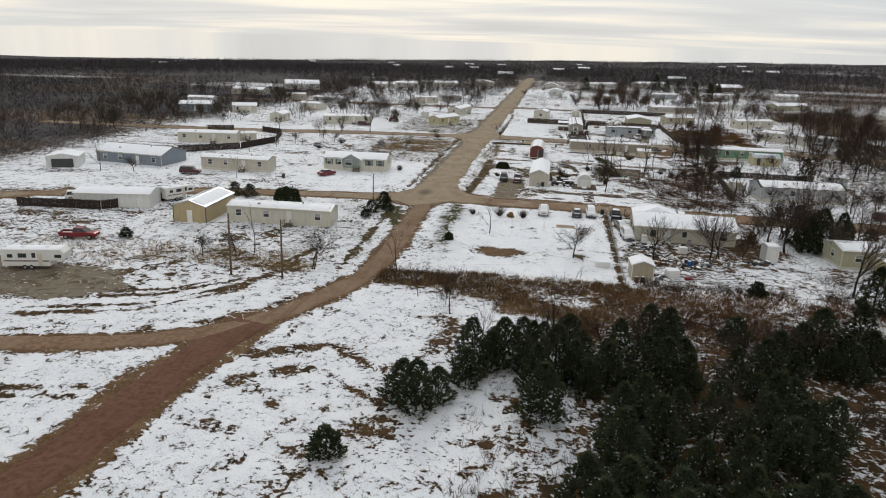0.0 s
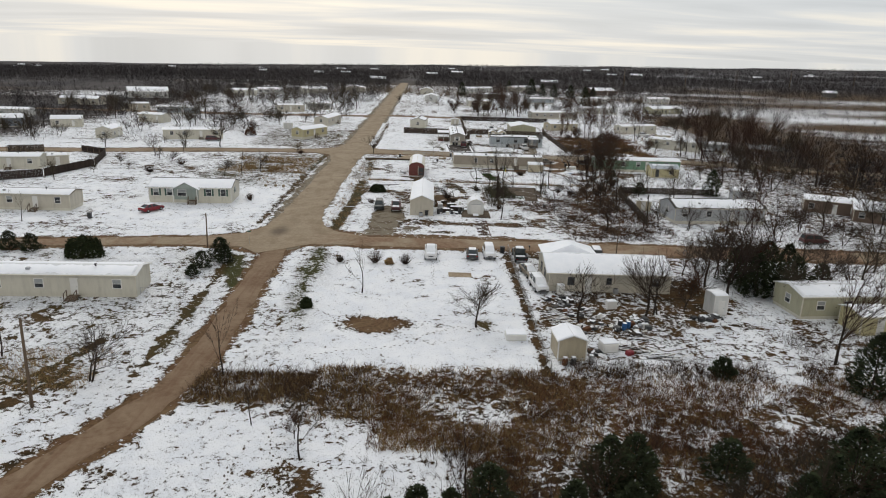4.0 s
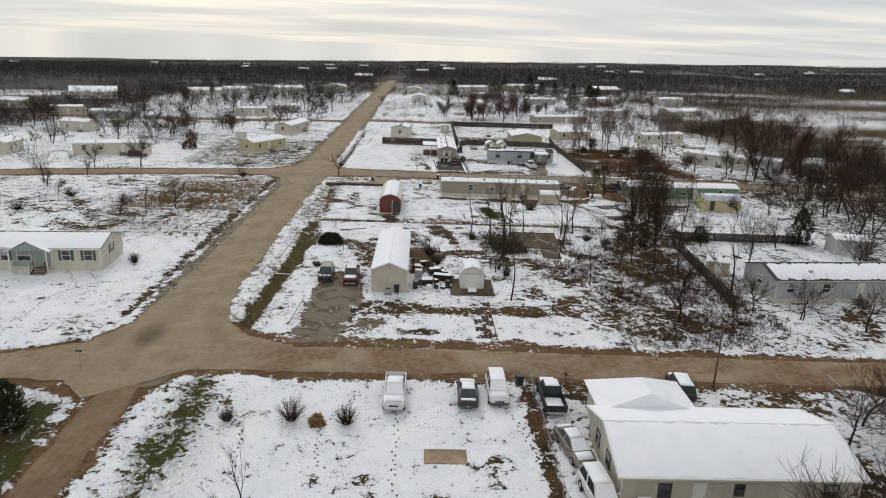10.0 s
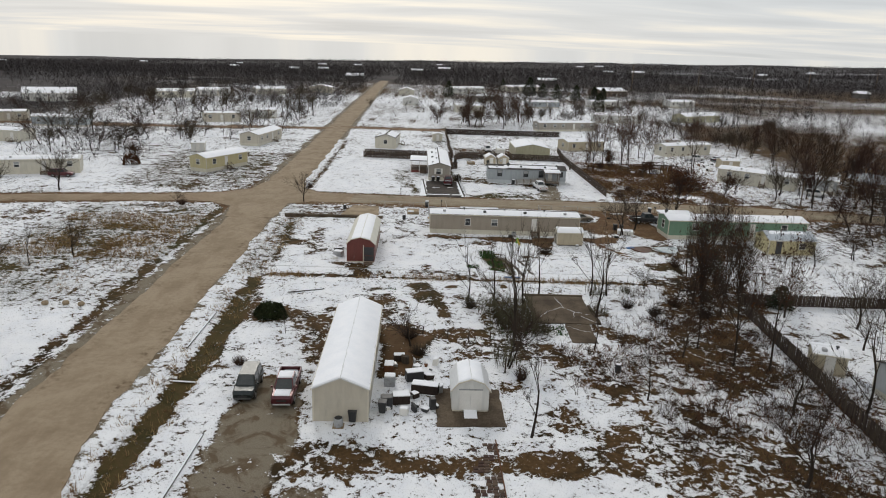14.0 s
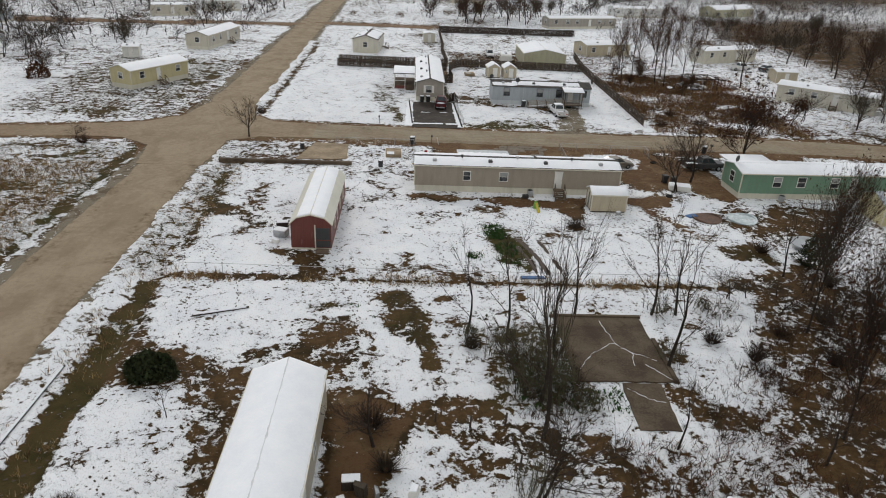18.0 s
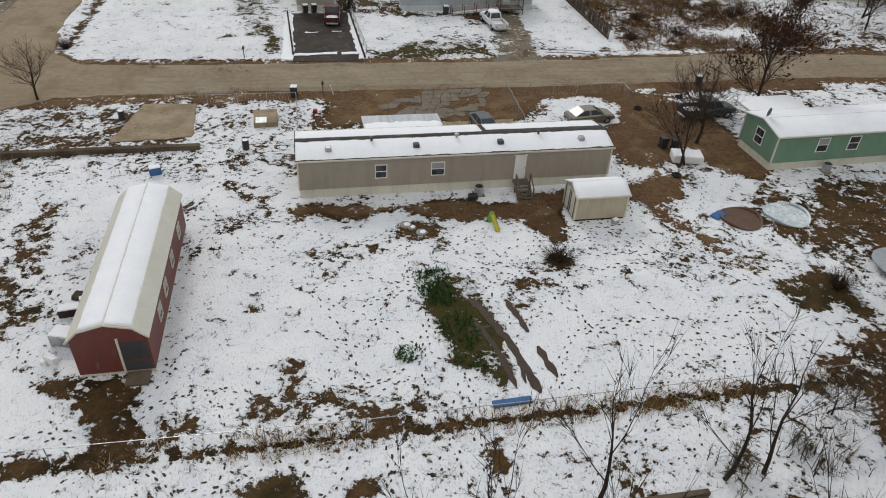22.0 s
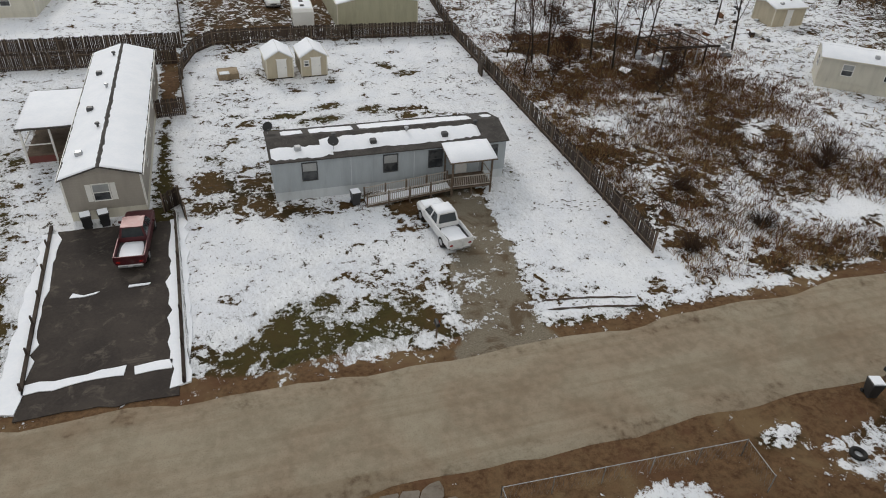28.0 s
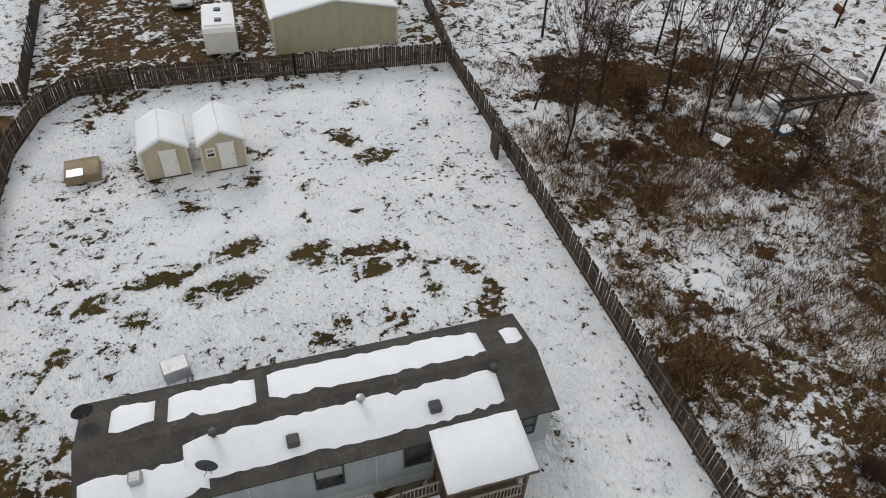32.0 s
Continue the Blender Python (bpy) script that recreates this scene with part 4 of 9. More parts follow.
# ---- buildings ----
PAINT = {
    "tan": siding("tan_siding", (0.340, 0.295, 0.240), 0.2, False, (0.26, 0.215, 0.165)),
    "bluegrey": siding("blue_grey_siding", (0.36, 0.395, 0.42), 1.2, True),
    "taupe": siding("taupe_siding", (0.335, 0.305, 0.265), 0.2),
    "green": siding("green_siding", (0.155, 0.27, 0.185), 0.2),
    "yellow": siding("pale_yellow_siding", (0.52, 0.46, 0.265), 0.25, True),
    "cream": siding("cream_siding", (0.58, 0.55, 0.465), 0.2),
    "beige": siding("beige_siding", (0.52, 0.48, 0.40), 0.25),
    "buff": siding("buff_board", (0.46, 0.40, 0.29), 0.3, True),
    "barnred": siding("barn_red_board", (0.145, 0.036, 0.028), 0.3, True),
    "gold": siding("gold_sheet_metal", (0.43, 0.34, 0.19), 0.3, True),
    "white": siding("white_sheet_metal", (0.68, 0.68, 0.66), 0.3, True),
    "khaki": siding("khaki_sheet_metal", (0.42, 0.40, 0.28), 0.3, True),
    "grey": siding("grey_siding", (0.44, 0.455, 0.47), 0.2),
    "slate": siding("slate_siding", (0.20, 0.23, 0.27), 0.2),
    "cement": siding("off_white_skirting", (0.60, 0.57, 0.48), 0.6, True),
    "paleblue": siding("pale_skirting", (0.52, 0.55, 0.57), 0.6, True),
    "sage": siding("sage_grey_siding", (0.30, 0.345, 0.31), 0.2),
    "brown": siding("brown_siding", (0.16, 0.11, 0.08), 0.2),
}


def window_part(home, x, y, z, w, h, out, frame_mat, shutters=None, name="window"):
    """A sash window on a wall; out: the wall's outward direction, as 's', 'n', 'e' or 'w'. x, y, z: its middle at the sill."""
    def put(mb, u0, u1, d0, d1, z0, z1):
        if out == "s":
            mb.box(x + u0, y - d1, z + z0, x + u1, y - d0, z + z1)
        elif out == "n":
            mb.box(x + u0, y + d0, z + z0, x + u1, y + d1, z + z1)
        elif out == "e":
            mb.box(x + d0, y + u0, z + z0, x + d1, y + u1, z + z1)
        else:
            mb.box(x - d1, y + u0, z + z0, x - d0, y + u1, z + z1)
        return mb
    b = 0.07
    mb = MB()
    for q in ((-w / 2 - b, w / 2 + b, -b, 0), (-w / 2 - b, w / 2 + b, h, h + b), (-w / 2 - b, -w / 2, 0, h), (w / 2, w / 2 + b, 0, h), (-w / 2, w / 2, h / 2 - 0.025, h / 2 + 0.025)):
        put(mb, q[0], q[1], -0.02, 0.06, q[2], q[3])
    win = part(name, mb, frame_mat, home)
    part("pane", put(MB(), -w / 2, w / 2, 0.004, 0.02, 0, h / 2), GLASS, win)
    part("blind", put(MB(), -w / 2, w / 2, 0.012, 0.03, h / 2, h), BLIND if rng.random() < 0.6 else GLASS, win)
    if shutters:
        for s in (-1, 1):
            a = s * (w / 2 + b + 0.2)
            part("shutter", put(MB(), a - 0.17, a + 0.17, 0.0, 0.05, -0.05, h + 0.05), shutters, home)
    return win


def door_part(home, x, y, z, out, mat, w=0.92, h=2.03):
    s = {"s": (0, -1), "n": (0, 1), "e": (1, 0), "w": (-1, 0)}[out]
    def blk(u0, u1, d0, d1, z0, z1):
        if s[0] == 0:
            ya, yb = sorted((y + s[1] * d0, y + s[1] * d1))
            return MB().box(x + u0, ya, z + z0, x + u1, yb, z + z1)
        xa, xb = sorted((x + s[0] * d0, x + s[0] * d1))
        return MB().box(xa, y + u0, z + z0, xb, y + u1, z + z1)
    d = part("door", blk(-w / 2, w / 2, -0.02, 0.05, 0, h), mat, home)
    part("handle", blk(w / 2 - 0.14, w / 2 - 0.06, 0.05, 0.11, 0.95, 1.05), STEEL, d)
    part("door_frame", blk(-w / 2 - 0.08, w / 2 + 0.08, -0.02, 0.03, h, h + 0.09), WHITE, home)
    return d


def ragged(mb, u0, u1, v0, v1, put, thick, jag, seed, stepm=0.3):
    """A snow cover with uneven edges over a slope: put(u, v, up) gives its place."""
    n = max(2, int((u1 - u0) / stepm))
    rows = []
    for i in range(n + 1):
        u = u0 + (u1 - u0) * i / n
        e0 = noise.noise((u * 0.7, seed, 0)) * jag + noise.noise((u * 2.1, seed, 5)) * jag * 0.6 + noise.noise((u * 5.3, seed, 3)) * jag * 0.35
        e1 = noise.noise((u * 0.7, seed, 9)) * jag + noise.noise((u * 2.1, seed, 14)) * jag * 0.6 + noise.noise((u * 5.3, seed, 11)) * jag * 0.35
        a, b = min(max(v0 + abs(e0) if jag else v0, 0), 1), min(max(v1 - abs(e1) if jag else v1, 0), 1)
        if jag > 0.07 and i in (0, n):
            a, b = a + (b - a) * 0.1, b - (b - a) * 0.08
        if b < a + 0.02:
            b = a + 0.02
        c = thick * (0.8 + 0.5 * noise.noise((u, seed, 20)))
        rows.append([put(u, a, 0.0), put(u, a + 0.03, c), put(u, (a + b) / 2, c * 1.15), put(u, b - 0.03, c), put(u, b, 0.0)])
    base = len(mb.v)
    for r in rows:
        mb.v += [tuple(p) for p in r]
    for i in range(n):
        for k in range(4):
            mb.f.append((base + i * 5 + k, base + (i + 1) * 5 + k, base + (i + 1) * 5 + k + 1, base + i * 5 + k + 1))
    mb.f += [tuple(base + k for k in range(5)), tuple(base + n * 5 + k for k in range(5))[::-1]]


def building(name, label, category, x, y, L, W, rot=0, H=2.5, skirt=0.0, rise=0.6, ridge="x", wall=None, skirtmat=None, roofmat=None,
             over=0.25, snow="full", jag=0.12, wins=(), doors=(), trim=None, frame_mat=None, shutters=None, vents=0, group="", corners=True, thick=0.055):
    """A gabled building; its south-west corner stands at x, y. ridge: along x or y. Windows: (side, along, sill, width, height)."""
    frame_mat = frame_mat or WHITE
    home = thing(name, pose(x, y, at(x, y), 0, 0, rot), label, category, group)
    z0, z1 = skirt, skirt + H
    if skirt:
        part("skirting", MB().box(0.04, 0.04, -0.25, L - 0.04, W - 0.04, z0 + 0.02), skirtmat or PAINT["cement"], home)
    # walls: a gabled block
    mb = MB()
    half = (W if ridge == "x" else L) / 2
    prof = [(0, z0 if skirt else -0.1), (2 * half, z0 if skirt else -0.1), (2 * half, z1), (half, z1 + rise - 0.04), (0, z1)]
    if ridge == "x":
        mb.extrude(prof, 0, L, "x")
    else:
        mb.extrude(prof, 0, W, "y")
    part("wall", mb, wall, home)
    # roof: two slopes
    span = L if ridge == "x" else W
    k = rise / half
    def put(side):
        def f(u, v, up):
            a = -over + (half + over) * v
            zz = z1 + a * k + 0.09 + up
            b = a if side == 0 else 2 * half - a
            return (u, b, zz) if ridge == "x" else (b, u, zz)
        return f
    for side in (0, 1):
        g = put(side)
        a = [g(-over, 0, -0.09), g(span + over, 0, -0.09), g(span + over, 1, -0.09), g(-over, 1, -0.09)]
        b = [g(-over, 0, 0), g(span + over, 0, 0), g(span + over, 1, 0), g(-over, 1, 0)]
        part("roof", MB().add(a + b, [(3, 2, 1, 0), (4, 5, 6, 7), (0, 1, 5, 4), (1, 2, 6, 5), (2, 3, 7, 6), (3, 0, 4, 7)]), roofmat or SHINGLE, home)
        if trim:
            e = g(-over, 0, -0.12), g(span + over, 0, 0.005)
            q = [min(e[0][i], e[1][i]) for i in range(3)], [max(e[0][i], e[1][i]) for i in range(3)]
            part("gutter", MB().box(q[0][0] - 0.03, q[0][1] - 0.03, q[0][2], q[1][0] + 0.03, q[1][1] + 0.03, q[1][2]), trim, home)
        spec = [(-over + 0.05, span + over - 0.05, 0.015, 0.995 if roofmat in (METALROOF, GALVROOF) else 0.955)] if snow == "full" else snow
        for item in spec:
            if len(item) == 5:
                if item[4] != side:
                    continue
            sm = MB()
            ragged(sm, item[0], item[1], item[2], item[3], g, thick, jag if snow != "full" or jag > 0.12 else 0.05, x * 0.37 + y * 0.11 + side * 3 + item[0])
            part("roof_snow", sm, SNOW, home, smooth=True)
    if corners:
        cm = trim or TRIM
        for cx, cy in ((0, 0), (L, 0), (L, W), (0, W)):
            part("corner_trim", MB().box(cx - 0.06, cy - 0.06, z0, cx + 0.06, cy + 0.06, z1 + 0.02), cm, home)
    for w in wins:
        side, u, sill, ww, hh = w[:5]
        px, py = {"s": (u, 0), "n": (u, W), "w": (0, u), "e": (L, u)}[side]
        window_part(home, px, py, z0 + sill, ww, hh, side, frame_mat, shutters)
    for d in doors:
        side, u, mat = d[:3]
        px, py = {"s": (u, 0), "n": (u, W), "w": (0, u), "e": (L, u)}[side]
        door_part(home, px, py, z0 + (0.05 if skirt else 0.02), side, mat, *(d[3:]))
    for i in range(vents):
        u = span * (i + 0.7) / (vents + 0.4)
        p = put(0)(u, 0.45 + 0.35 * (i % 2), 0.0)
        vm = MB().lathe([(0.09, p[2] - 0.05), (0.09, p[2] + 0.22), (0.19, p[2] + 0.26), (0.16, p[2] + 0.36), (0.05, p[2] + 0.38)], 10, p[0], p[1]) if i % 2 else MB().soft(p[0] - 0.24, p[1] - 0.24, p[2] - 0.05, p[0] + 0.24, p[1] + 0.24, p[2] + 0.3, 0.06)
        part("vent", vm, DARKTRIM if i % 3 else STEEL, home)
    return home


def steps(home, x, y, top, w=1.2, n=4, out="s", mat=None, rail=True):
    """Wooden steps with rails in front of a door."""
    mat = mat or DECKWOOD
    sx, sy = {"s": (0, -1), "n": (0, 1), "e": (1, 0), "w": (-1, 0)}[out]
    def blk(mb, u0, u1, d0, d1, z0, z1):
        if sx == 0:
            a, b = sorted((y + sy * d0, y + sy * d1))
            return mb.box(x + u0, a, z0, x + u1, b, z1)
        a, b = sorted((x + sx * d0, x + sx * d1))
        return mb.box(a, y + u0, z0, b, y + u1, z1)
    part("landing", blk(MB(), -w / 2, w / 2, 0.02, 0.9, top - 0.14, top - 0.06), mat, home)
    for i in range(n):
        z = (top - 0.1) * (1 - (i + 1) / (n + 1))
        part("step", blk(MB(), -w / 2, w / 2, 0.9 + 0.28 * i, 1.2 + 0.28 * i, z - 0.04, z), mat, home)
    for s in (-1, 1):
        u = s * (w / 2 - 0.05)
        part("post", blk(MB(), u - 0.045, u + 0.045, 0.8, 0.89, -0.05, top + 0.85), mat, home)
        if rail:
            d1 = 0.9 + 0.28 * n
            part("post", blk(MB(), u - 0.045, u + 0.045, d1 - 0.09, d1, -0.05, 0.95), mat, home)
            p = (x + u if sx == 0 else x + sx * 0.85, y + sy * 0.85 if sx == 0 else y + u, top + 0.85)
            q = (x + u if sx == 0 else x + sx * d1, y + sy * d1 if sx == 0 else y + u, 0.95)
            part("rail", MB().tube(p, q, 0.05, 0.05, 4), mat, home)
            part("stringer", MB().tube((p[0], p[1], top - 0.15), (q[0], q[1], 0.0), 0.1, 0.1, 4), mat, home)


def heat_pump(x, y, label="grey metal air conditioner beside the house wall"):
    t = thing("air_conditioner", pose(x, y, at(x, y)), label, "appliance")
    part("housing", MB().lathe([(0.36, 0.03), (0.38, 0.06), (0.38, 0.7), (0.34, 0.74), (0.12, 0.76)], 14), STEEL, t, smooth=False)
    part("grille", MB().lathe([(0.3, 0.742), (0.3, 0.775), (0.05, 0.79)], 12), BLACK, t)
    part("base", MB().soft(-0.45, -0.45, -0.05, 0.45, 0.45, 0.045, 0.02), CONCRETE, t)
    return t


# tan single-wide
tan_home = building("mobile_home", "long tan vinyl mobile home with snow on its dark roof", "mobile home", 5.0, 221.2, 24.7, 4.75, 0, 2.45, 0.75, 0.50, "x", PAINT["tan"], PAINT["cement"], SHINGLE,
                    0.16, [(-0.1, 24.8, 0.05, 0.90, 0), (-0.1, 14.6, 0.02, 0.88, 1), (15.0, 24.7, 0.03, 0.74, 1)], 0.06,
                    [("s", 6.2, 0.78, 0.8, 1.05), ("s", 10.6, 0.78, 0.95, 1.05), ("n", 4, 0.9, 1.0, 1.0), ("n", 19, 0.9, 1.0, 1.0), ("w", 2.4, 0.9, 0.9, 1.0)], [("s", 17.2, WHITE)], TRIM, WHITE, None, 7, corners=True, thick=0.035)
steps(tan_home, 17.3, 0, 0.8, 1.25, 4)
heat_pump(19.4 - 0.6, 220.4)
# blue-grey single-wide with porch and ramp
blue_home = building("mobile_home", "blue-grey mobile home with dark shingles and patchy snow", "mobile home", 18.9, 267.1, 17.8, 4.9, 0, 2.5, 0.75, 0.62, "x", PAINT["bluegrey"], PAINT["paleblue"], SHINGLE,
                     0.18, [(3.6, 15.9, 0.22, 0.86, 0), (0.0, 4.4, 0.05, 0.62, 0), (1.0, 2.6, 0.2, 0.8, 1), (3.1, 6.4, 0.2, 0.85, 1), (6.9, 15.9, 0.18, 0.85, 1), (16.9, 17.7, 0.3, 0.8, 1)], 0.14,
                     [("s", 2.6, 0.85, 1.0, 1.35), ("s", 8.6, 0.85, 1.0, 1.35), ("s", 12.1, 0.85, 1.0, 1.35), ("s", 16.8, 1.0, 0.55, 1.1), ("e", 2.4, 0.9, 0.8, 1.1), ("n", 5, 0.9, 1, 1.1), ("n", 11, 0.9, 1, 1.1)], [("s", 14.2, WHITE)],
                     None, DARKTRIM, None, 6, corners=False, thick=0.03)
for u in (5.6, 10.4, 15.6):
    part("wall_seam", MB().box(u, -0.02, 0.76, u + 0.05, 0.0, 3.2), PAINT["paleblue"], blue_home)
# taupe gable-end home
taupe_home = building("mobile_home", "taupe mobile home, gable end with white-shuttered window", "mobile home", 5.2, 267.6, 4.95, 24.0, 0, 2.55, 0.75, 0.75, "y", PAINT["taupe"], PAINT["cement"], SHINGLE,
                      0.22, [(-0.15, 24.1, 0.02, 0.96)], 0.05,
                      [("s", 2.3, 0.75, 1.0, 1.2)], [], WHITE, WHITE, WHITE, 6, thick=0.035)
for u in (4.5, 9.5, 15.0, 20):
    window_part(taupe_home, 4.95, u, 1.65, 0.9, 1.1, "e", WHITE)
# green single-wide and its pale yellow addition
green_home = building("mobile_home", "sage green mobile home with cream trim and snowy roof", "mobile home", 44.8, 221.6, 24.0, 4.9, 2, 2.5, 0.7, 0.55, "x", PAINT["green"], PAINT["cement"], METALROOF,
                      0.18, "full", 0.1, [("s", 4.6, 0.9, 1.0, 1.2), ("s", 7.7, 0.9, 1.0, 1.2), ("s", 12, 0.9, 1.0, 1.2), ("s", 20, 0.9, 1.0, 1.2), ("w", 2.4, 0.8, 1.0, 1.3)], [("s", 14.5, WHITE)], TRIM, WHITE, None, 0)
part("green_porch_roof", MB().box(0.8, 4.8, 2.9, 6.5, 8.2, 3.02), METALROOF, green_home)
part("porch_snow", MB().soft(0.7, 4.95, 3.02, 6.6, 8.3, 3.14, 0.04), SNOW, green_home)
building("shed", "pale yellow shed with grey metal roof by the green home", "shed", 58.0, 213.6, 7.4, 4.6, 0, 2.3, 0.2, 0.9, "x", PAINT["yellow"], PAINT["cement"], GALVROOF, 0.25, [(0.5, 6.5, 0.6, 0.95, 0)], 0.2, [("s", 5.3, 0.9, 0.9, 0.9)], [("s", 1.6, DARKTRIM)], TRIM)
heat_pump(50.0, 221.0)
# beige workshop on the corner lot
beige = building("workshop", "long narrow beige building with snow-covered gable roof", "building", -5.1, 161.6, 4.4, 18.4, 0, 2.95, 0.0, 0.95, "y", PAINT["beige"], None, METALROOF, 0.15, "full", 0.06, [("e", 5, 1.1, 0.9, 1.0), ("e", 13, 1.1, 0.9, 1.0), ("w", 10, 1.1, 0.9, 1.0)], [("e", 9, WHITE)], TRIM)
heat_pump(-3.0, 160.9)
# double-wide with green gable
dw = building("house", "cream double-wide house with green gable and shutters", "house", -57.1, 166.0, 15.9, 8.2, 4, 2.45, 0.65, 1.1, "x", PAINT["cream"], PAINT["cement"], SHINGLE, 0.3, "full", 0.08,
              [("s", 1.4, 0.8, 1.0, 1.3), ("s", 4.0, 0.8, 1.0, 1.3), ("s", 11.6, 0.8, 1.0, 1.3), ("s", 14.4, 0.8, 1.0, 1.3), ("e", 4, 0.9, 0.9, 1.1)], [("s", 8.6, WHITE)], WHITE, WHITE, plain("green_shutter", (0.05, 0.10, 0.075), (0.035, 0.07, 0.055), 1, 10, 0.6, 0.05), 0)
gab = MB().extrude([(4.9, 2.9), (9.6, 2.9), (7.25, 4.1)], -0.9, 3.5, "y")
part("porch_gable", gab, PAINT["sage"], dw, "green board gable over the porch")
for s, a in ((-1, 0), (1, 1)):
    g0, g1 = (4.5, 7.25) if s < 0 else (10.0, 7.25)
    part("gable_roof", MB().add([(g0, -1.1, 2.78), (g1, -1.1, 4.22), (g1, 3.8, 4.22), (g0, 3.8, 2.78), (g0, -1.1, 2.9), (g1, -1.1, 4.34), (g1, 3.8, 4.34), (g0, 3.8, 2.9)], [(0, 1, 2, 3), (7, 6, 5, 4), (0, 4, 5, 1), (1, 5, 6, 2), (2, 6, 7, 3), (3, 7, 4, 0)]), SNOW, dw)
part("bay_wall", MB().box(4.9, -0.12, 0.65, 9.6, 0.0, 2.95), PAINT["sage"], dw)
window_part(dw, 6.4, -0.12, 1.4, 1.6, 1.3, "s", WHITE)
for u in (4.9, 9.5):
    part("porch_post", MB().box(u - 0.07, -0.95, 0, u + 0.07, -0.81, 2.9), WHITE, dw)
steps(dw, 8.6, -0.2, 0.7, 1.6, 3)
# tan house of the back yard with the junk
big = building("house", "low tan house with a broad snow-covered roof", "house", 15.1, 119.4, 16.6, 9.0, 0, 2.75, 0.0, 1.35, "x", PAINT["beige"], None, METALROOF, 0.45, "full", 0.06,
               [("s", 3.0, 1.0, 0.8, 1.0), ("s", 14.6, 1.1, 0.9, 1.0), ("s", 8.2, 1.2, 0.6, 0.8), ("w", 3.5, 1.0, 0.9, 1.1), ("w", 6.5, 1.0, 0.9, 1.1)], [("s", 5.4, WHITE), ("s", 11.5, TRIM)], TRIM, DARKTRIM)
part("wing_wall", MB().box(0.8, 9.0, -0.1, 8.2, 13.6, 2.6), PAINT["beige"], big)
hip = [(0.4, 8.6, 2.65), (8.6, 8.6, 2.65), (8.6, 14.0, 2.65), (0.4, 14.0, 2.65), (4.5, 8.6, 4.3), (4.5, 11.4, 4.3)]
part("wing_roof", MB().add(hip, [(0, 1, 4), (1, 2, 5, 4), (2, 3, 5), (3, 0, 4, 5), (3, 2, 1, 0)]), SNOW, big)
heat_pump(24.2, 118.9)
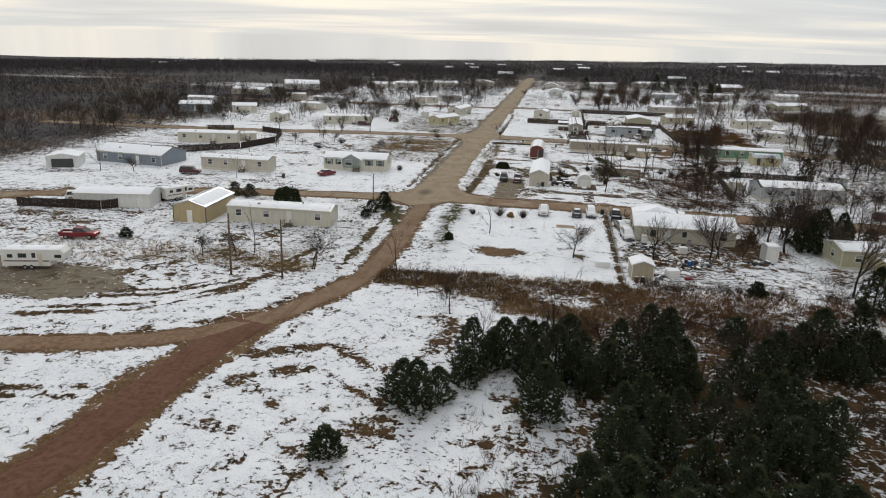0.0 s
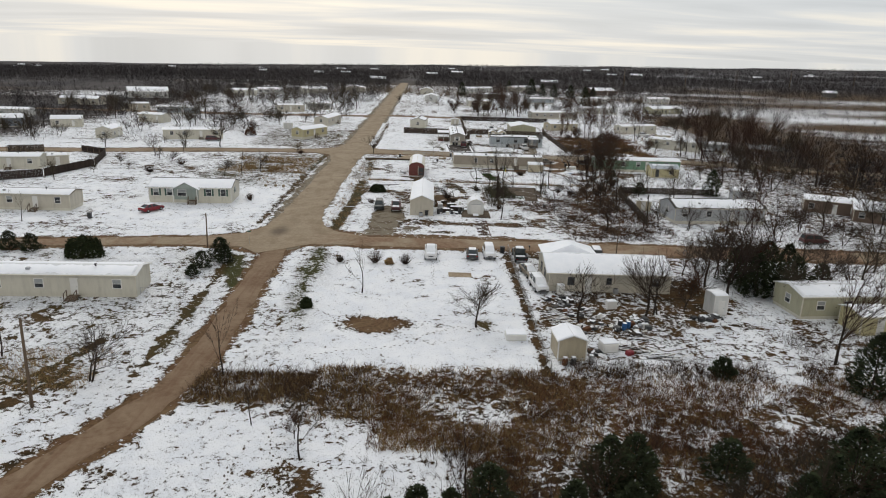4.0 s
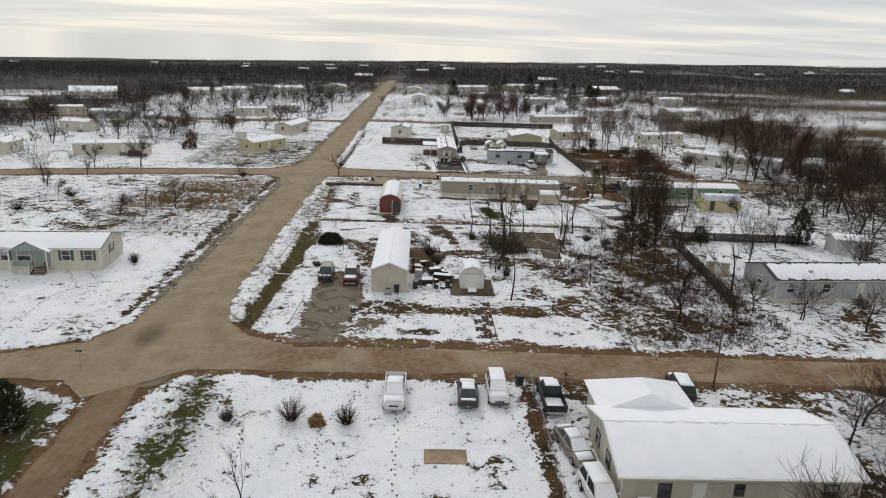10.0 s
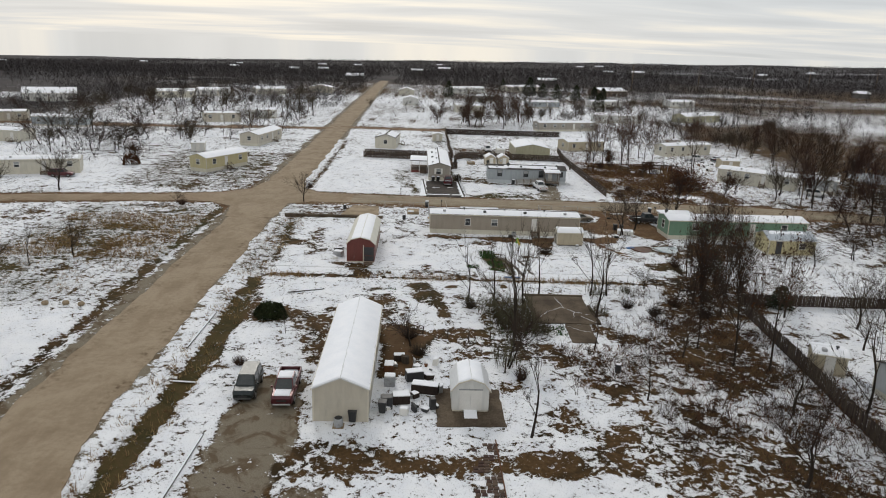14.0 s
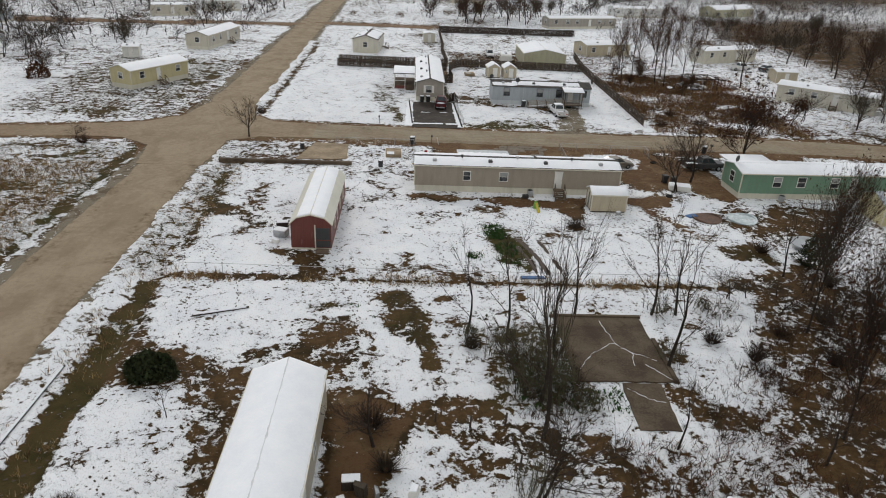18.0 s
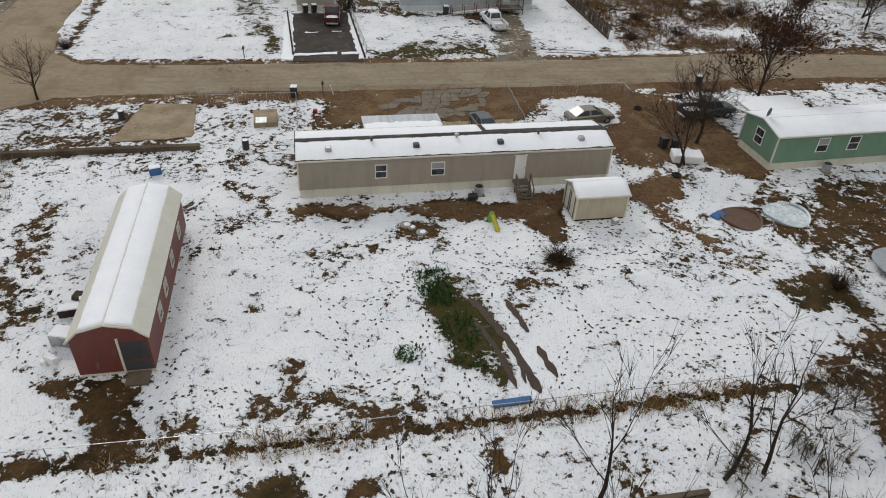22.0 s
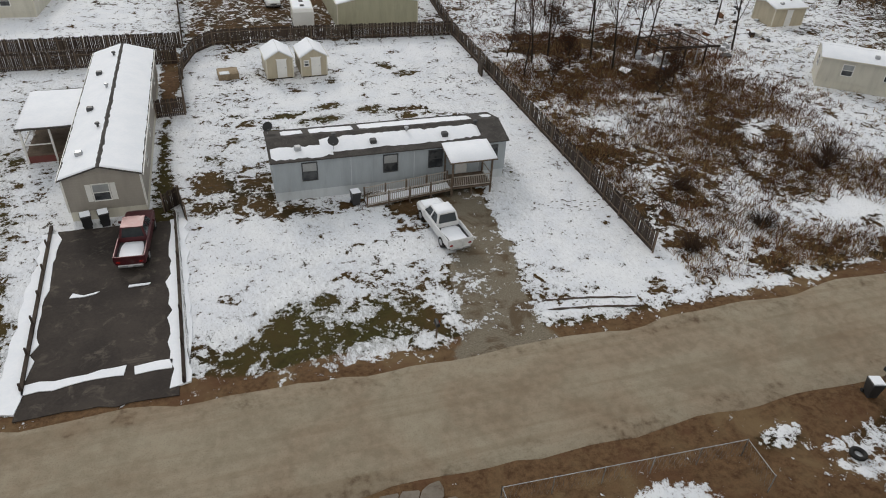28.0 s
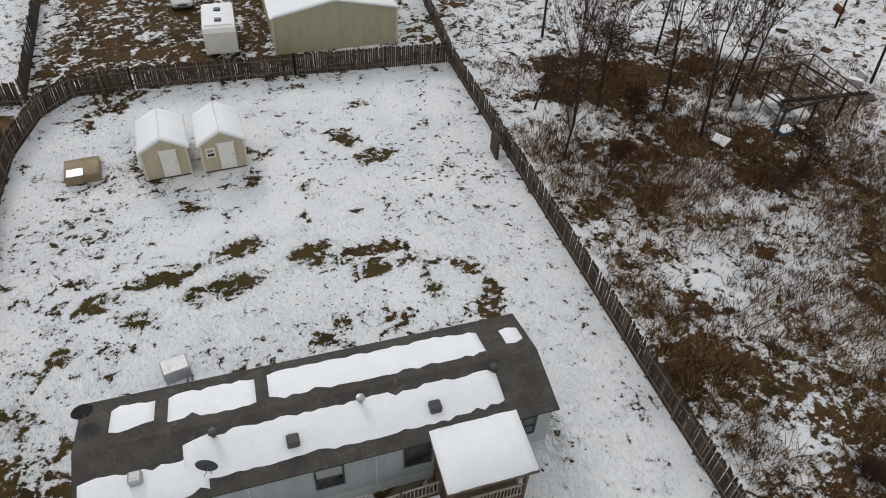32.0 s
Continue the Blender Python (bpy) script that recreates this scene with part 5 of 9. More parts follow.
# further homes: x, y, length, depth, turn, wall, roof
HOMES = [
    (-56.3, 111.6, 18.6, 5.0, 3, "cream", METALROOF, "cream mobile home with a snow-streaked metal roof", 2.6, 0.3, "x"),
    (-85.0, 156.2, 17.0, 5.2, 2, "beige", BROWNROOF, "beige mobile home with red-brown eaves", 2.5, 0.5, "x"),
    (-114.5, 158.0, 19.0, 10.0, -6, "slate", BROWNROOF, "slate-grey ranch house with snowy roof", 2.6, 0.0, "x"),
    (-113.0, 194.5, 17.5, 5.0, 12, "cream", METALROOF, "cream mobile home behind a board fence", 2.5, 0.5, "x"),
    (-97.0, 203.0, 5.0, 4.0, 30, "beige", METALROOF, "small beige outbuilding with snowy roof", 2.4, 0.0, "x"),
    (-157.0, 273.0, 13.0, 8.0, 25, "slate", SHINGLE, "dark blue-grey house among bare trees", 2.8, 0.3, "x"),
    (-173.0, 309.0, 12.0, 6.0, 6, "white", METALROOF, "white metal outbuilding far off", 2.8, 0.0, "x"),
    (-136.0, 279.0, 10.0, 7.0, 22, "cream", SHINGLE, "small cream house with snowy roof", 2.6, 0.3, "x"),
    (-88.5, 257.5, 18.5, 5.0, 18, "cream", METALROOF, "cream mobile home behind bare shrubs", 2.5, 0.6, "x"),
    (-49.5, 270.5, 5.0, 13.5, -28, "yellow", METALROOF, "pale yellow mobile home raised on dark piers", 2.5, 0.8, "y"),
    (-48.5, 312.0, 5.5, 18.0, -10, "beige", BROWNROOF, "tan mobile home with porch near the road", 2.5, 0.7, "y"),
    (-116.0, 306.0, 10.0, 6.0, -10, "cream", SHINGLE, "cream cottage with snowy roof", 2.7, 0.3, "x"),
    (-180.0, 369.0, 19.0, 9.0, 0, "beige", SHINGLE, "low beige house at the wood's edge", 2.6, 0.2, "x"),
    (-168.0, 419.0, 21.0, 14.0, 25, "white", METALROOF, "large white building with a broad hipped roof", 3.4, 0.0, "x"),
    (-122.0, 340.0, 17.0, 5.0, 4, "bluegrey", METALROOF, "pale mobile home with snowy roof", 2.5, 0.5, "x"),
    (-109.5, 256.0, 5.0, 8.0, 0, "cream", METALROOF, "small cream barn with round snowy roof", 3.0, 0.0, "y"),
    (-141.0, 348.0, 12.0, 6.0, 22, "beige", SHINGLE, "beige house far down the street", 2.6, 0.4, "x"),
    (-126.0, 462.0, 18.0, 7.0, 28, "cream", METALROOF, "cream mobile home far off", 2.6, 0.5, "x"),
    (-112.0, 482.0, 16.0, 7.0, 28, "white", METALROOF, "white mobile home far off", 2.6, 0.5, "x"),
    (-88.0, 505.0, 17.0, 7.0, 28, "cream", METALROOF, "cream mobile home far off", 2.6, 0.5, "x"),
    (-75.0, 366.0, 13.0, 6.0, 22, "beige", SHINGLE, "beige mobile home with snowy roof", 2.6, 0.5, "x"),
    (-63.0, 383.0, 11.0, 6.0, 26, "white", METALROOF, "white mobile home with snowy roof", 2.6, 0.5, "x"),
    (-58.0, 298.5, 3.2, 3.2, 10, "white", METALROOF, "small white shed with snowy roof", 2.2, 0.0, "x"),
    (-64.0, 538.0, 14.0, 9.0, 0, "beige", SHINGLE, "house near the end of the road", 3.2, 0.0, "y"),
    (46.5, 161.0, 18.5, 7.6, 5, "grey", SHINGLE, "grey double-wide house behind bare trees", 2.5, 0.6, "x"),
    (68.0, 184.5, 5.0, 4.0, -10, "grey", METALROOF, "open grey shed with snowy roof", 2.6, 0.0, "x"),
    (42.2, 172.4, 2.9, 2.6, -20, "buff", METALROOF, "small buff shed beside the board fence", 2.1, 0.0, "x"),
    (77.0, 278.4, 17.5, 5.0, -38, "cream", METALROOF, "cream and green mobile home among trees", 2.5, 0.7, "x"),
    (93.0, 268.0, 7.0, 5.0, -30, "grey", METALROOF, "grey addition with porch", 2.5, 0.7, "x"),
    (86.0, 296.8, 4.8, 4.0, 0, "buff", METALROOF, "buff shed in a cluttered yard", 2.4, 0.0, "x"),
    (77.5, 317.5, 18.0, 5.0, 24, "cream", METALROOF, "pale mobile home with a cluttered yard", 2.5, 0.7, "x"),
    (48.5, 321.5, 13.0, 6.0, 20, "buff", METALROOF, "tan cabin with snowy roof", 2.6, 0.3, "x"),
    (48.0, 373.0, 25.0, 5.0, 18, "taupe", METALROOF, "long taupe mobile home behind a fence", 2.5, 0.7, "x"),
    (80.0, 414.0, 22.0, 6.0, 10, "white", METALROOF, "white mobile home far off", 2.6, 0.6, "x"),
    (124.0, 426.0, 24.0, 8.0, 30, "khaki", METALROOF, "khaki building far off", 3.0, 0.0, "x"),
    (130.0, 602.0, 25.0, 14.0, 30, "brown", DARKTRIM, "dark-roofed building far off", 3.5, 0.0, "x"),
    (-10.0, 315.5, 6.0, 11.0, -5, "cream", SHINGLE, "cream cottage with gabled porch", 2.7, 0.5, "y"),
    (7.4, 335.0, 3.0, 3.0, 5, "cream", METALROOF, "small cream shed with snowy roof", 2.3, 0.0, "y"),
    (80.0, 176.5, 12.0, 6.0, -25, "brown", METALROOF, "dark open barn with snowy roof", 2.7, 0.0, "x"),
    (86.0, 168.0, 16.0, 8.0, -25, "brown", METALROOF, "long dark lean-to with snowy roof", 2.5, 0.0, "x"),
    (45.6, 111.2, 21.0, 6.0, 6, "khaki", METALROOF, "buff mobile home behind the cedars", 2.6, 0.4, "x"),
    (50.3, 106.4, 5.0, 4.0, 4, "yellow", METALROOF, "yellowish addition with snowy roof", 2.4, 0.0, "x"),
    (54.0, 100.3, 4.2, 4.0, -8, "grey", METALROOF, "grey shed among trees", 2.2, 0.0, "x"),
    (24.0, 574.0, 30.0, 7.0, 40, "white", METALROOF, "white mobile home far off", 2.6, 0.6, "x"),
    (66.0, 618.0, 34.0, 8.0, 38, "cream", METALROOF, "cream mobile home far off", 2.6, 0.6, "x"),
    (150.0, 520.0, 18.0, 7.0, 20, "white", METALROOF, "white mobile home far off", 2.6, 0.6, "x"),
    (60.0, 480.0, 18.0, 6.0, 15, "bluegrey", METALROOF, "pale blue mobile home far off", 2.6, 0.6, "x"),
    (98.0, 500.0, 20.0, 6.0, 20, "white", METALROOF, "white mobile home far off", 2.6, 0.6, "x"),
    (20.0, 440.0, 14.0, 6.0, 10, "cream", METALROOF, "cream mobile home near the road", 2.6, 0.6, "x"),
    (-6.0, 470.0, 8.0, 12.0, 0, "white", METALROOF, "white cottage near the road", 2.8, 0.4, "y"),
    (30.0, 510.0, 16.0, 6.0, 15, "taupe", METALROOF, "taupe mobile home far off", 2.6, 0.6, "x"),
    (-10.0, 540.0, 9.0, 10.0, 0, "cream", METALROOF, "cream house near the road", 2.8, 0.4, "y"),
]
for i, (x, y, L, W, rot, wall, roof, label, H, skirt, ridge) in enumerate(HOMES):
    far = y > 330 or x < -120
    big_one = L * W > 25
    side = L if ridge == "x" else W
    wins, doors = [], []
    if big_one:
        face = "s" if ridge == "x" else "e"
        n = max(2, int(side / 4))
        for k in range(n):
            u = side * (k + 0.5) / n + rng.uniform(-0.5, 0.5)
            if k == n // 2:
                doors.append((face, u, WHITE if wall != "white" else TRIM))
            else:
                wins.append((face, u, 0.9, 1.0, 1.1))
        wins.append(("s" if ridge == "y" else "w", (L if ridge == "y" else W) / 2, 0.9, 1.0, 1.1))
    elif min(L, W) > 2:
        doors.append(("s", L / 2, WHITE))
    h = building("shed" if L * W < 26 else "house" if W > 6.5 and ridge == "x" else "mobile_home", label, "shed" if L * W < 26 else "house" if W > 6.5 and ridge == "x" else "mobile home", x, y, L, W, rot, H, skirt,
                 min(L, W) * (0.16 if W > 6 else 0.11), ridge, PAINT[wall], PAINT["cement"], roof, 0.25, "full" if i % 4 else [(0.2, side - 0.3, 0.05, 0.95)], 0.12 if i % 4 else 0.2, wins, doors, TRIM, WHITE, None, 0 if far else 2, corners=not far)
    if big_one and not far and skirt:
        d = doors[0]
        steps(h, *((d[1], 0) if d[0] == "s" else (L, d[1])), skirt + 0.05, 1.3, 3, d[0], rail=True)


# barns and sheds with their own shape
def gambrel(name, label, x, y, L, W, wall, roofm, H, door_mat, rot=0, lower=0.55):
    """A barn-roofed shed, gable to the south."""
    t = thing(name, pose(x, y, 0, 0, 0, rot), label, "shed")
    part("base", MB().box(0.05, 0.05, -0.1, L - 0.05, W - 0.05, 0.25), PAINT["cement"], t)
    z = 0.22
    prof = [(0, z), (L, z), (L, H), (L * 0.84, H + lower), (L / 2, H + lower * 1.6), (L * 0.16, H + lower), (0, H)]
    part("wall", MB().extrude(prof, 0, W, "y"), wall, t)
    rim = [(-0.14, H - 0.12), (L * 0.15, H + lower + 0.03), (L / 2, H + lower * 1.6 + 0.05), (L * 0.85, H + lower + 0.03), (L + 0.14, H - 0.12)]
    for k in range(4):
        (ax, az), (bx, bz) = rim[k], rim[k + 1]
        part("roof", MB().add([(ax, -0.15, az), (bx, -0.15, bz), (bx, W + 0.15, bz), (ax, W + 0.15, az), (ax, -0.15, az + 0.07), (bx, -0.15, bz + 0.07), (bx, W + 0.15, bz + 0.07), (ax, W + 0.15, az + 0.07)],
                              [(3, 2, 1, 0), (4, 5, 6, 7), (0, 1, 5, 4), (1, 2, 6, 5), (2, 3, 7, 6), (3, 0, 4, 7)]), roofm, t)
    for k in (1, 2):
        (ax, az), (bx, bz) = rim[k], rim[k + 1]
        sm = MB()
        ragged(sm, -0.1, W + 0.1, 0.02, 0.98, lambda u, v, up: (ax + (bx - ax) * v, u, az + (bz - az) * v + 0.075 + up), 0.05, 0.05, x + k)
        part("roof_snow", sm, SNOW, t, smooth=True)
    for k in range(4):
        (ax, az), (bx, bz) = rim[k], rim[k + 1]
        part("trim", MB().tube((ax, -0.17, az + 0.03), (bx, -0.17, bz + 0.03), 0.06, 0.06, 4), TRIM, t)
    return t


redbarn = gambrel("barn_shed", "dark red barn-style shed with cream trim and snowy metal roof", -6.8, 204.1, 3.85, 14.0, PAINT["barnred"], plain("ivory_metal_roof", (0.62, 0.60, 0.52), (0.55, 0.53, 0.46), 0.5, 8, 0.5, 0.06), 2.75, TRIM)
# no real recess: a dark panel on the wall paints the porch corner's shade
part("porch_recess", MB().box(2.35, -0.03, 0.3, 3.75, 0.02, 2.3), DARKTRIM, redbarn, "flat dark panel painted as the shade of an open porch corner")
part("porch_post", MB().box(2.25, -0.06, 0.25, 2.37, 0.05, 2.6), TRIM, redbarn)
part("porch_rail", MB().box(2.37, -0.06, 1.0, 3.8, 0.0, 1.08), PAINT["barnred"], redbarn)
part("door_step", MB().box(2.4, -1.0, 0.0, 3.6, -0.02, 0.16), DECKWOOD, redbarn)
for u in (3.2, 5.4, 8.2, 11.4):
    window_part(redbarn, 3.85, u, 1.15, 0.7, 0.85, "e", TRIM)
white_shed = gambrel("barn_shed", "white metal barn-style shed with double doors", 6.2, 163.4, 3.1, 3.6, PAINT["white"], METALROOF, 2.1, WHITE, 0, 0.6)
for u0 in (0.62, 1.57):
    part("door", MB().box(u0, -0.05, 0.25, u0 + 0.91, 0.01, 2.1), WHITE, white_shed)
part("door_trim", MB().box(0.54, -0.06, 2.1, 2.56, 0.01, 2.2), STEEL, white_shed)
part("ramp_board", MB().add([(1.0, -1.1, 0.12), (2.1, -1.1, 0.12), (2.1, -0.05, 0.3), (1.0, -0.05, 0.3), (1.0, -1.1, 0.05), (2.1, -1.1, 0.05), (2.1, -0.05, 0.22), (1.0, -0.05, 0.22)], [(0, 1, 2, 3), (7, 6, 5, 4), (0, 4, 5, 1), (1, 5, 6, 2), (2, 6, 7, 3), (3, 7, 4, 0)]), SNOW, white_shed)
tan_shed = building("shed", "buff wooden shed with trimmed doors and snowy roof", "shed", 25.1, 215.8, 4.0, 2.5, 0, 1.95, 0.15, 0.55, "x", PAINT["buff"], OLDWOOD, METALROOF, 0.14, "full", 0.05, [], [], TRIM)
for v in (0.15, 1.3):
    part("door", MB().box(-0.05, v, 0.2, 0.01, v + 1.05, 2.0), TRIM, tan_shed)
    for a in (v + 0.05, v + 0.9):
        part("door_trim", MB().box(-0.08, a, 0.2, -0.04, a + 0.09, 2.0), DARKTRIM, tan_shed)
for x, lab in ((20.45, "cream garden shed with white door and snow-covered roof"), (23.85, "cream garden shed with small window beside its twin")):
    s = building("shed", lab, "shed", x, 290.6, 2.6, 3.3, 3, 2.0, 0.12, 0.75, "y", PAINT["buff"], OLDWOOD, METALROOF, 0.16, "full", 0.05, [("s", 0.55, 1.1, 0.4, 0.5)] if x > 22 else [], [("s", 1.5, WHITE, 0.95, 1.8)], TRIM, WHITE, None, 0, "garden sheds in the fenced yard")
building("garage", "khaki metal garage with snow-covered gable roof", "garage", 30.0, 304.8, 9.8, 13.0, 0, 3.0, 0.0, 1.0, "y", PAINT["khaki"], None, METALROOF, 0.15, "full", 0.05, [], [], TRIM)
building("barn", "gold metal barn with a green-edged pale roof", "barn", -65.3, 109.0, 6.0, 12.0, 2, 2.9, 0.0, 1.0, "y", PAINT["gold"], None, GALVROOF, 0.2, [(0.3, 11.5, 0.1, 0.95, 1), (1, 7, 0.2, 0.7, 0)], 0.2, [], [("s", 3.0, WHITE)], plain("green_trim", (0.03, 0.09, 0.06), None, 1, 10, 0.5, 0.05))
# the wide dark door panel stands for the shade inside the open front
building("garage", "white carport garage, a dark panel painted as its shaded open front", "garage", -119, 145.5, 7.0, 7.0, 25, 2.6, 0.0, 0.7, "y", PAINT["white"], None, METALROOF, 0.2, "full", 0.05, [], [("s", 3.5, DARKTRIM, 4.8, 2.1)], WHITE)
building("shed", "pale buff shed in the junk-filled yard", "shed", 12.5, 97.2, 3.0, 3.4, 3, 2.3, 0.0, 0.55, "y", PAINT["buff"], None, METALROOF, 0.18, "full", 0.05, [], [], WHITE)
building("shed", "tall white shed with clutter leaning on it", "shed", 34.7, 111.6, 1.8, 2.3, 8, 2.6, 0.0, 0.15, "x", PAINT["white"], None, METALROOF, 0.06, "full", 0.05, [], [("s", 1.0, WHITE, 0.8, 1.9)], WHITE)
building("building", "long grey workshop behind the board fence", "building", -88, 113.5, 14, 6, 12, 2.6, 0.0, 0.7, "x", PAINT["white"], None, METALROOF, 0.2, "full", 0.05, [], [("s", 12, WHITE)], TRIM)

# slabs and drives
flat_slab("driveway", [(4.6, 249.6), (12.2, 249.4), (11.8, 266.2), (4.5, 266.4)], 0.06, ASPHALT, "dark asphalt driveway with slush on it", "driveway", 0.06)
for drift in ([(3.5, 250.2), (4.75, 250.0), (4.7, 266.2), (3.6, 266.2)], [(11.75, 250.0), (12.9, 250.2), (12.6, 266.4), (11.5, 266.2)], [(4.7, 251.2), (9.6, 251.6), (9.7, 252.1), (4.7, 251.9)], [(10.1, 251.4), (11.8, 251.6), (11.8, 252.2), (10.2, 252.1)], [(6.0, 258.7), (7.6, 258.8), (7.5, 259.1), (6.1, 259.0)], [(9.2, 259.0), (10.4, 259.2), (10.4, 259.4), (9.3, 259.3)]):
    flat_slab("snow_strip", drift, 0.105, SNOW, "strip of slushy snow on the asphalt driveway", "snow", 0.09)
flat_slab("patio", [(12.6, 233.2), (25.0, 233.4), (25.3, 226.0), (12.4, 226.0)], 0.09, CONCRETE, "stained tan concrete slab beside the tan home", "paving")
# broken asphalt: plates with muddy gaps
old_drive = thing("old_drive", pose(11.6, 234.2, 0), "broken grey asphalt drive with muddy gaps", "paving", "", "structure")
NI, NJ = 11, 7
KNOT = {(i, j): (0.2 + i * 0.98 + j * 0.28 + rng.normal(0, 0.17), -0.1 + j * 0.9 + 0.05 * i + rng.normal(0, 0.17)) for i in range(NI + 1) for j in range(NJ + 1)}
for i in range(NI):
    for j in range(NJ):
        if noise.noise((i * 0.45, j * 0.5, 2.3)) < -0.10 or (i < 3 and j > 4) or (i > 9 and j < 2) or (i + j < 3):
            continue
        q4 = [KNOT[i, j], KNOT[i + 1, j], KNOT[i + 1, j + 1], KNOT[i, j + 1]]
        cx, cy = sum(p[0] for p in q4) / 4, sum(p[1] for p in q4) / 4
        ring = []
        for (ax, ay), (bx, by) in zip(q4, q4[1:] + q4[:1]):
            for f in (0.12, 0.5, 0.88):
                x, y = ax + (bx - ax) * f + rng.normal(0, 0.035), ay + (by - ay) * f + rng.normal(0, 0.035)
                ring.append((cx + (x - cx) * 0.985, cy + (y - cy) * 0.985))
        m = len(ring)
        part("plate", MB().add([(x, y, -0.05) for x, y in ring] + [(cx + (x - cx) * 0.98, cy + (y - cy) * 0.98, 0.05) for x, y in ring], [tuple(range(m))[::-1], tuple(range(m, 2 * m))] + [(k, (k + 1) % m, m + (k + 1) % m, m + k) for k in range(m)]), CRACKED, old_drive)
flat_slab("foundation", [(16.6, 192.3), (23.6, 192.3), (23.8, 183.4), (16.5, 183.4)], 0.12, SLABBY, "brown stained foundation slab with snow in cracks", "paving", 0.05)
flat_slab("foundation_step", [(19.8, 183.2), (22.6, 183.2), (22.4, 178.2), (19.6, 178.2)], 0.08, SLABBY, "brown stained slab strip", "paving", 0.04)
flat_slab("shed_slab", [(4.9, 161.0), (10.6, 161.2), (10.6, 167.4), (4.9, 167.4)], 0.07, SLABBY, "wet concrete slab below the white shed", "paving", 0.05)
flat_slab("pad", [(1.6, 124.3), (4.9, 124.3), (4.9, 126.2), (1.6, 126.2)], 0.06, CONCRETE, "small concrete pad in the snowy lot", "paving")
flat_slab("lot_slab", [(-10.8, 231.9), (-4.0, 232.3), (-4.4, 239.2), (-9.2, 239.6)], 0.07, CONCRETE, "old concrete slab with thin snow", "paving", 0.05)
tagged(part("retaining_wall", MB().soft(-20.3, 229.9, -0.2, -3.2, 230.4, 0.42, 0.03), SLABBY), "low concrete retaining wall", "wall", "", "structure")

# ---- plants ----
def tris(name, V, mat, label, category, kind="stuff", parent=None):
    """One mesh from an array of triangles (n, 3, 3)."""
    n = len(V)
    me = bpy.data.meshes.new(name)
    me.vertices.add(3 * n)
    me.vertices.foreach_set("co", np.ascontiguousarray(V, dtype=np.float32).ravel())
    me.loops.add(3 * n)
    me.loops.foreach_set("vertex_index", np.arange(3 * n, dtype=np.int32))
    me.polygons.add(n)
    me.polygons.foreach_set("loop_start", np.arange(0, 3 * n, 3, dtype=np.int32))
    me.update(calc_edges=True)
    me.materials.append(mat)
    if parent == "mesh":
        return me
    ob = new(name, me)
    return tagged(ob, label, category, "", kind)


def tree_meshes(seed, h, spread, leafy=0.0, stems=1, twigmat=None, low=0.3, light=False, dens=1.0, lean0=0.10):
    """Trunk, branches and, where leaves hang on, leaf meshes of one bare tree."""
    r = random.Random(seed)
    trunk, limbs, tips = MB(), MB(), []

    def sliver(p, q, w):
        d = Vector((r.gauss(0, 1), r.gauss(0, 1), r.gauss(0, 1)))
        side = d.cross(q - p).normalized() * w
        limbs.add([p - side, p + side, q], [(0, 1, 2)])

    def grow(p, d, length, rad, level):
        if level == 4 or (light and level == 3):
            for _ in range(1 if level == 4 else 2):
                dd = (d + Vector((r.gauss(0, 0.25), r.gauss(0, 0.25), r.gauss(0.1, 0.2)))).normalized()
                q = p + dd * length * r.uniform(0.8, 1.5)
                sliver(p, q, 0.013 if level == 4 else 0.019)
                tips.append(q)
            return
        segs = 3 if level < 2 else 2 if level == 2 else 1
        for i in range(segs):
            bend = 0.05 if level == 0 and lean0 < 0.04 else 0.15
            d = (d + Vector((r.gauss(0, bend), r.gauss(0, bend), r.gauss(0.06, 0.08)))).normalized()
            q = p + d * (length / segs)
            r1 = max(rad * (0.80 if level < 3 else 0.6), 0.012)
            (trunk if level == 0 else limbs).tube(p, q, rad, r1, 7 if level == 0 else 4 if level == 1 else 3, False)
            if level >= 1 or i > 0:
                kids = {0: r.randint(3, 4), 1: r.randint(2, 3), 2: r.randint(2, 3), 3: 4}[level]
                kids = int(kids * dens + r.random())
                for _ in range(kids):
                    side = Vector((r.gauss(0, 1), r.gauss(0, 1), r.gauss(0.25, 0.5))).normalized()
                    dd = (d * (0.75 if level else 0.5) + side * spread).normalized()
                    grow(p + (q - p) * r.uniform(0.3, 1.0), dd, length * r.uniform(0.5, 0.75) * (1.25 if level == 0 else 1), max(r1 * r.uniform(0.42, 0.6), 0.014), level + 1)
            p, rad = q, r1
        grow(p, d, length * 0.6, rad * 0.9, level + 1)

    for s in range(stems):
        lean = Vector((r.gauss(0, lean0 + 0.12 * (stems > 1)), r.gauss(0, lean0 + 0.12 * (stems > 1)), 1)).normalized()
        off = Vector((r.uniform(-0.3, 0.3), r.uniform(-0.3, 0.3), 0)) if stems > 1 else Vector((0, 0, 0))
        grow(Vector((0, 0, -0.2)) + off, lean, h * (low + 0.12), h * 0.020 / stems ** 0.4, 0)
    leaf = None
    if leafy:
        q = np.array([t[:] for t in tips])
        g = np.random.default_rng(seed)
        q = q[g.integers(0, len(q), int(len(q) * leafy))] + g.normal(0, 0.16, (int(len(q) * leafy), 3))
        leaf = tris("foliage", q[:, None, :] + g.normal(0, 0.10, (len(q), 3, 3)), LEAF, "", "", "", "mesh")
    return trunk.mesh("trunk", BARK, True), limbs.mesh("crown", twigmat or TWIG), leaf


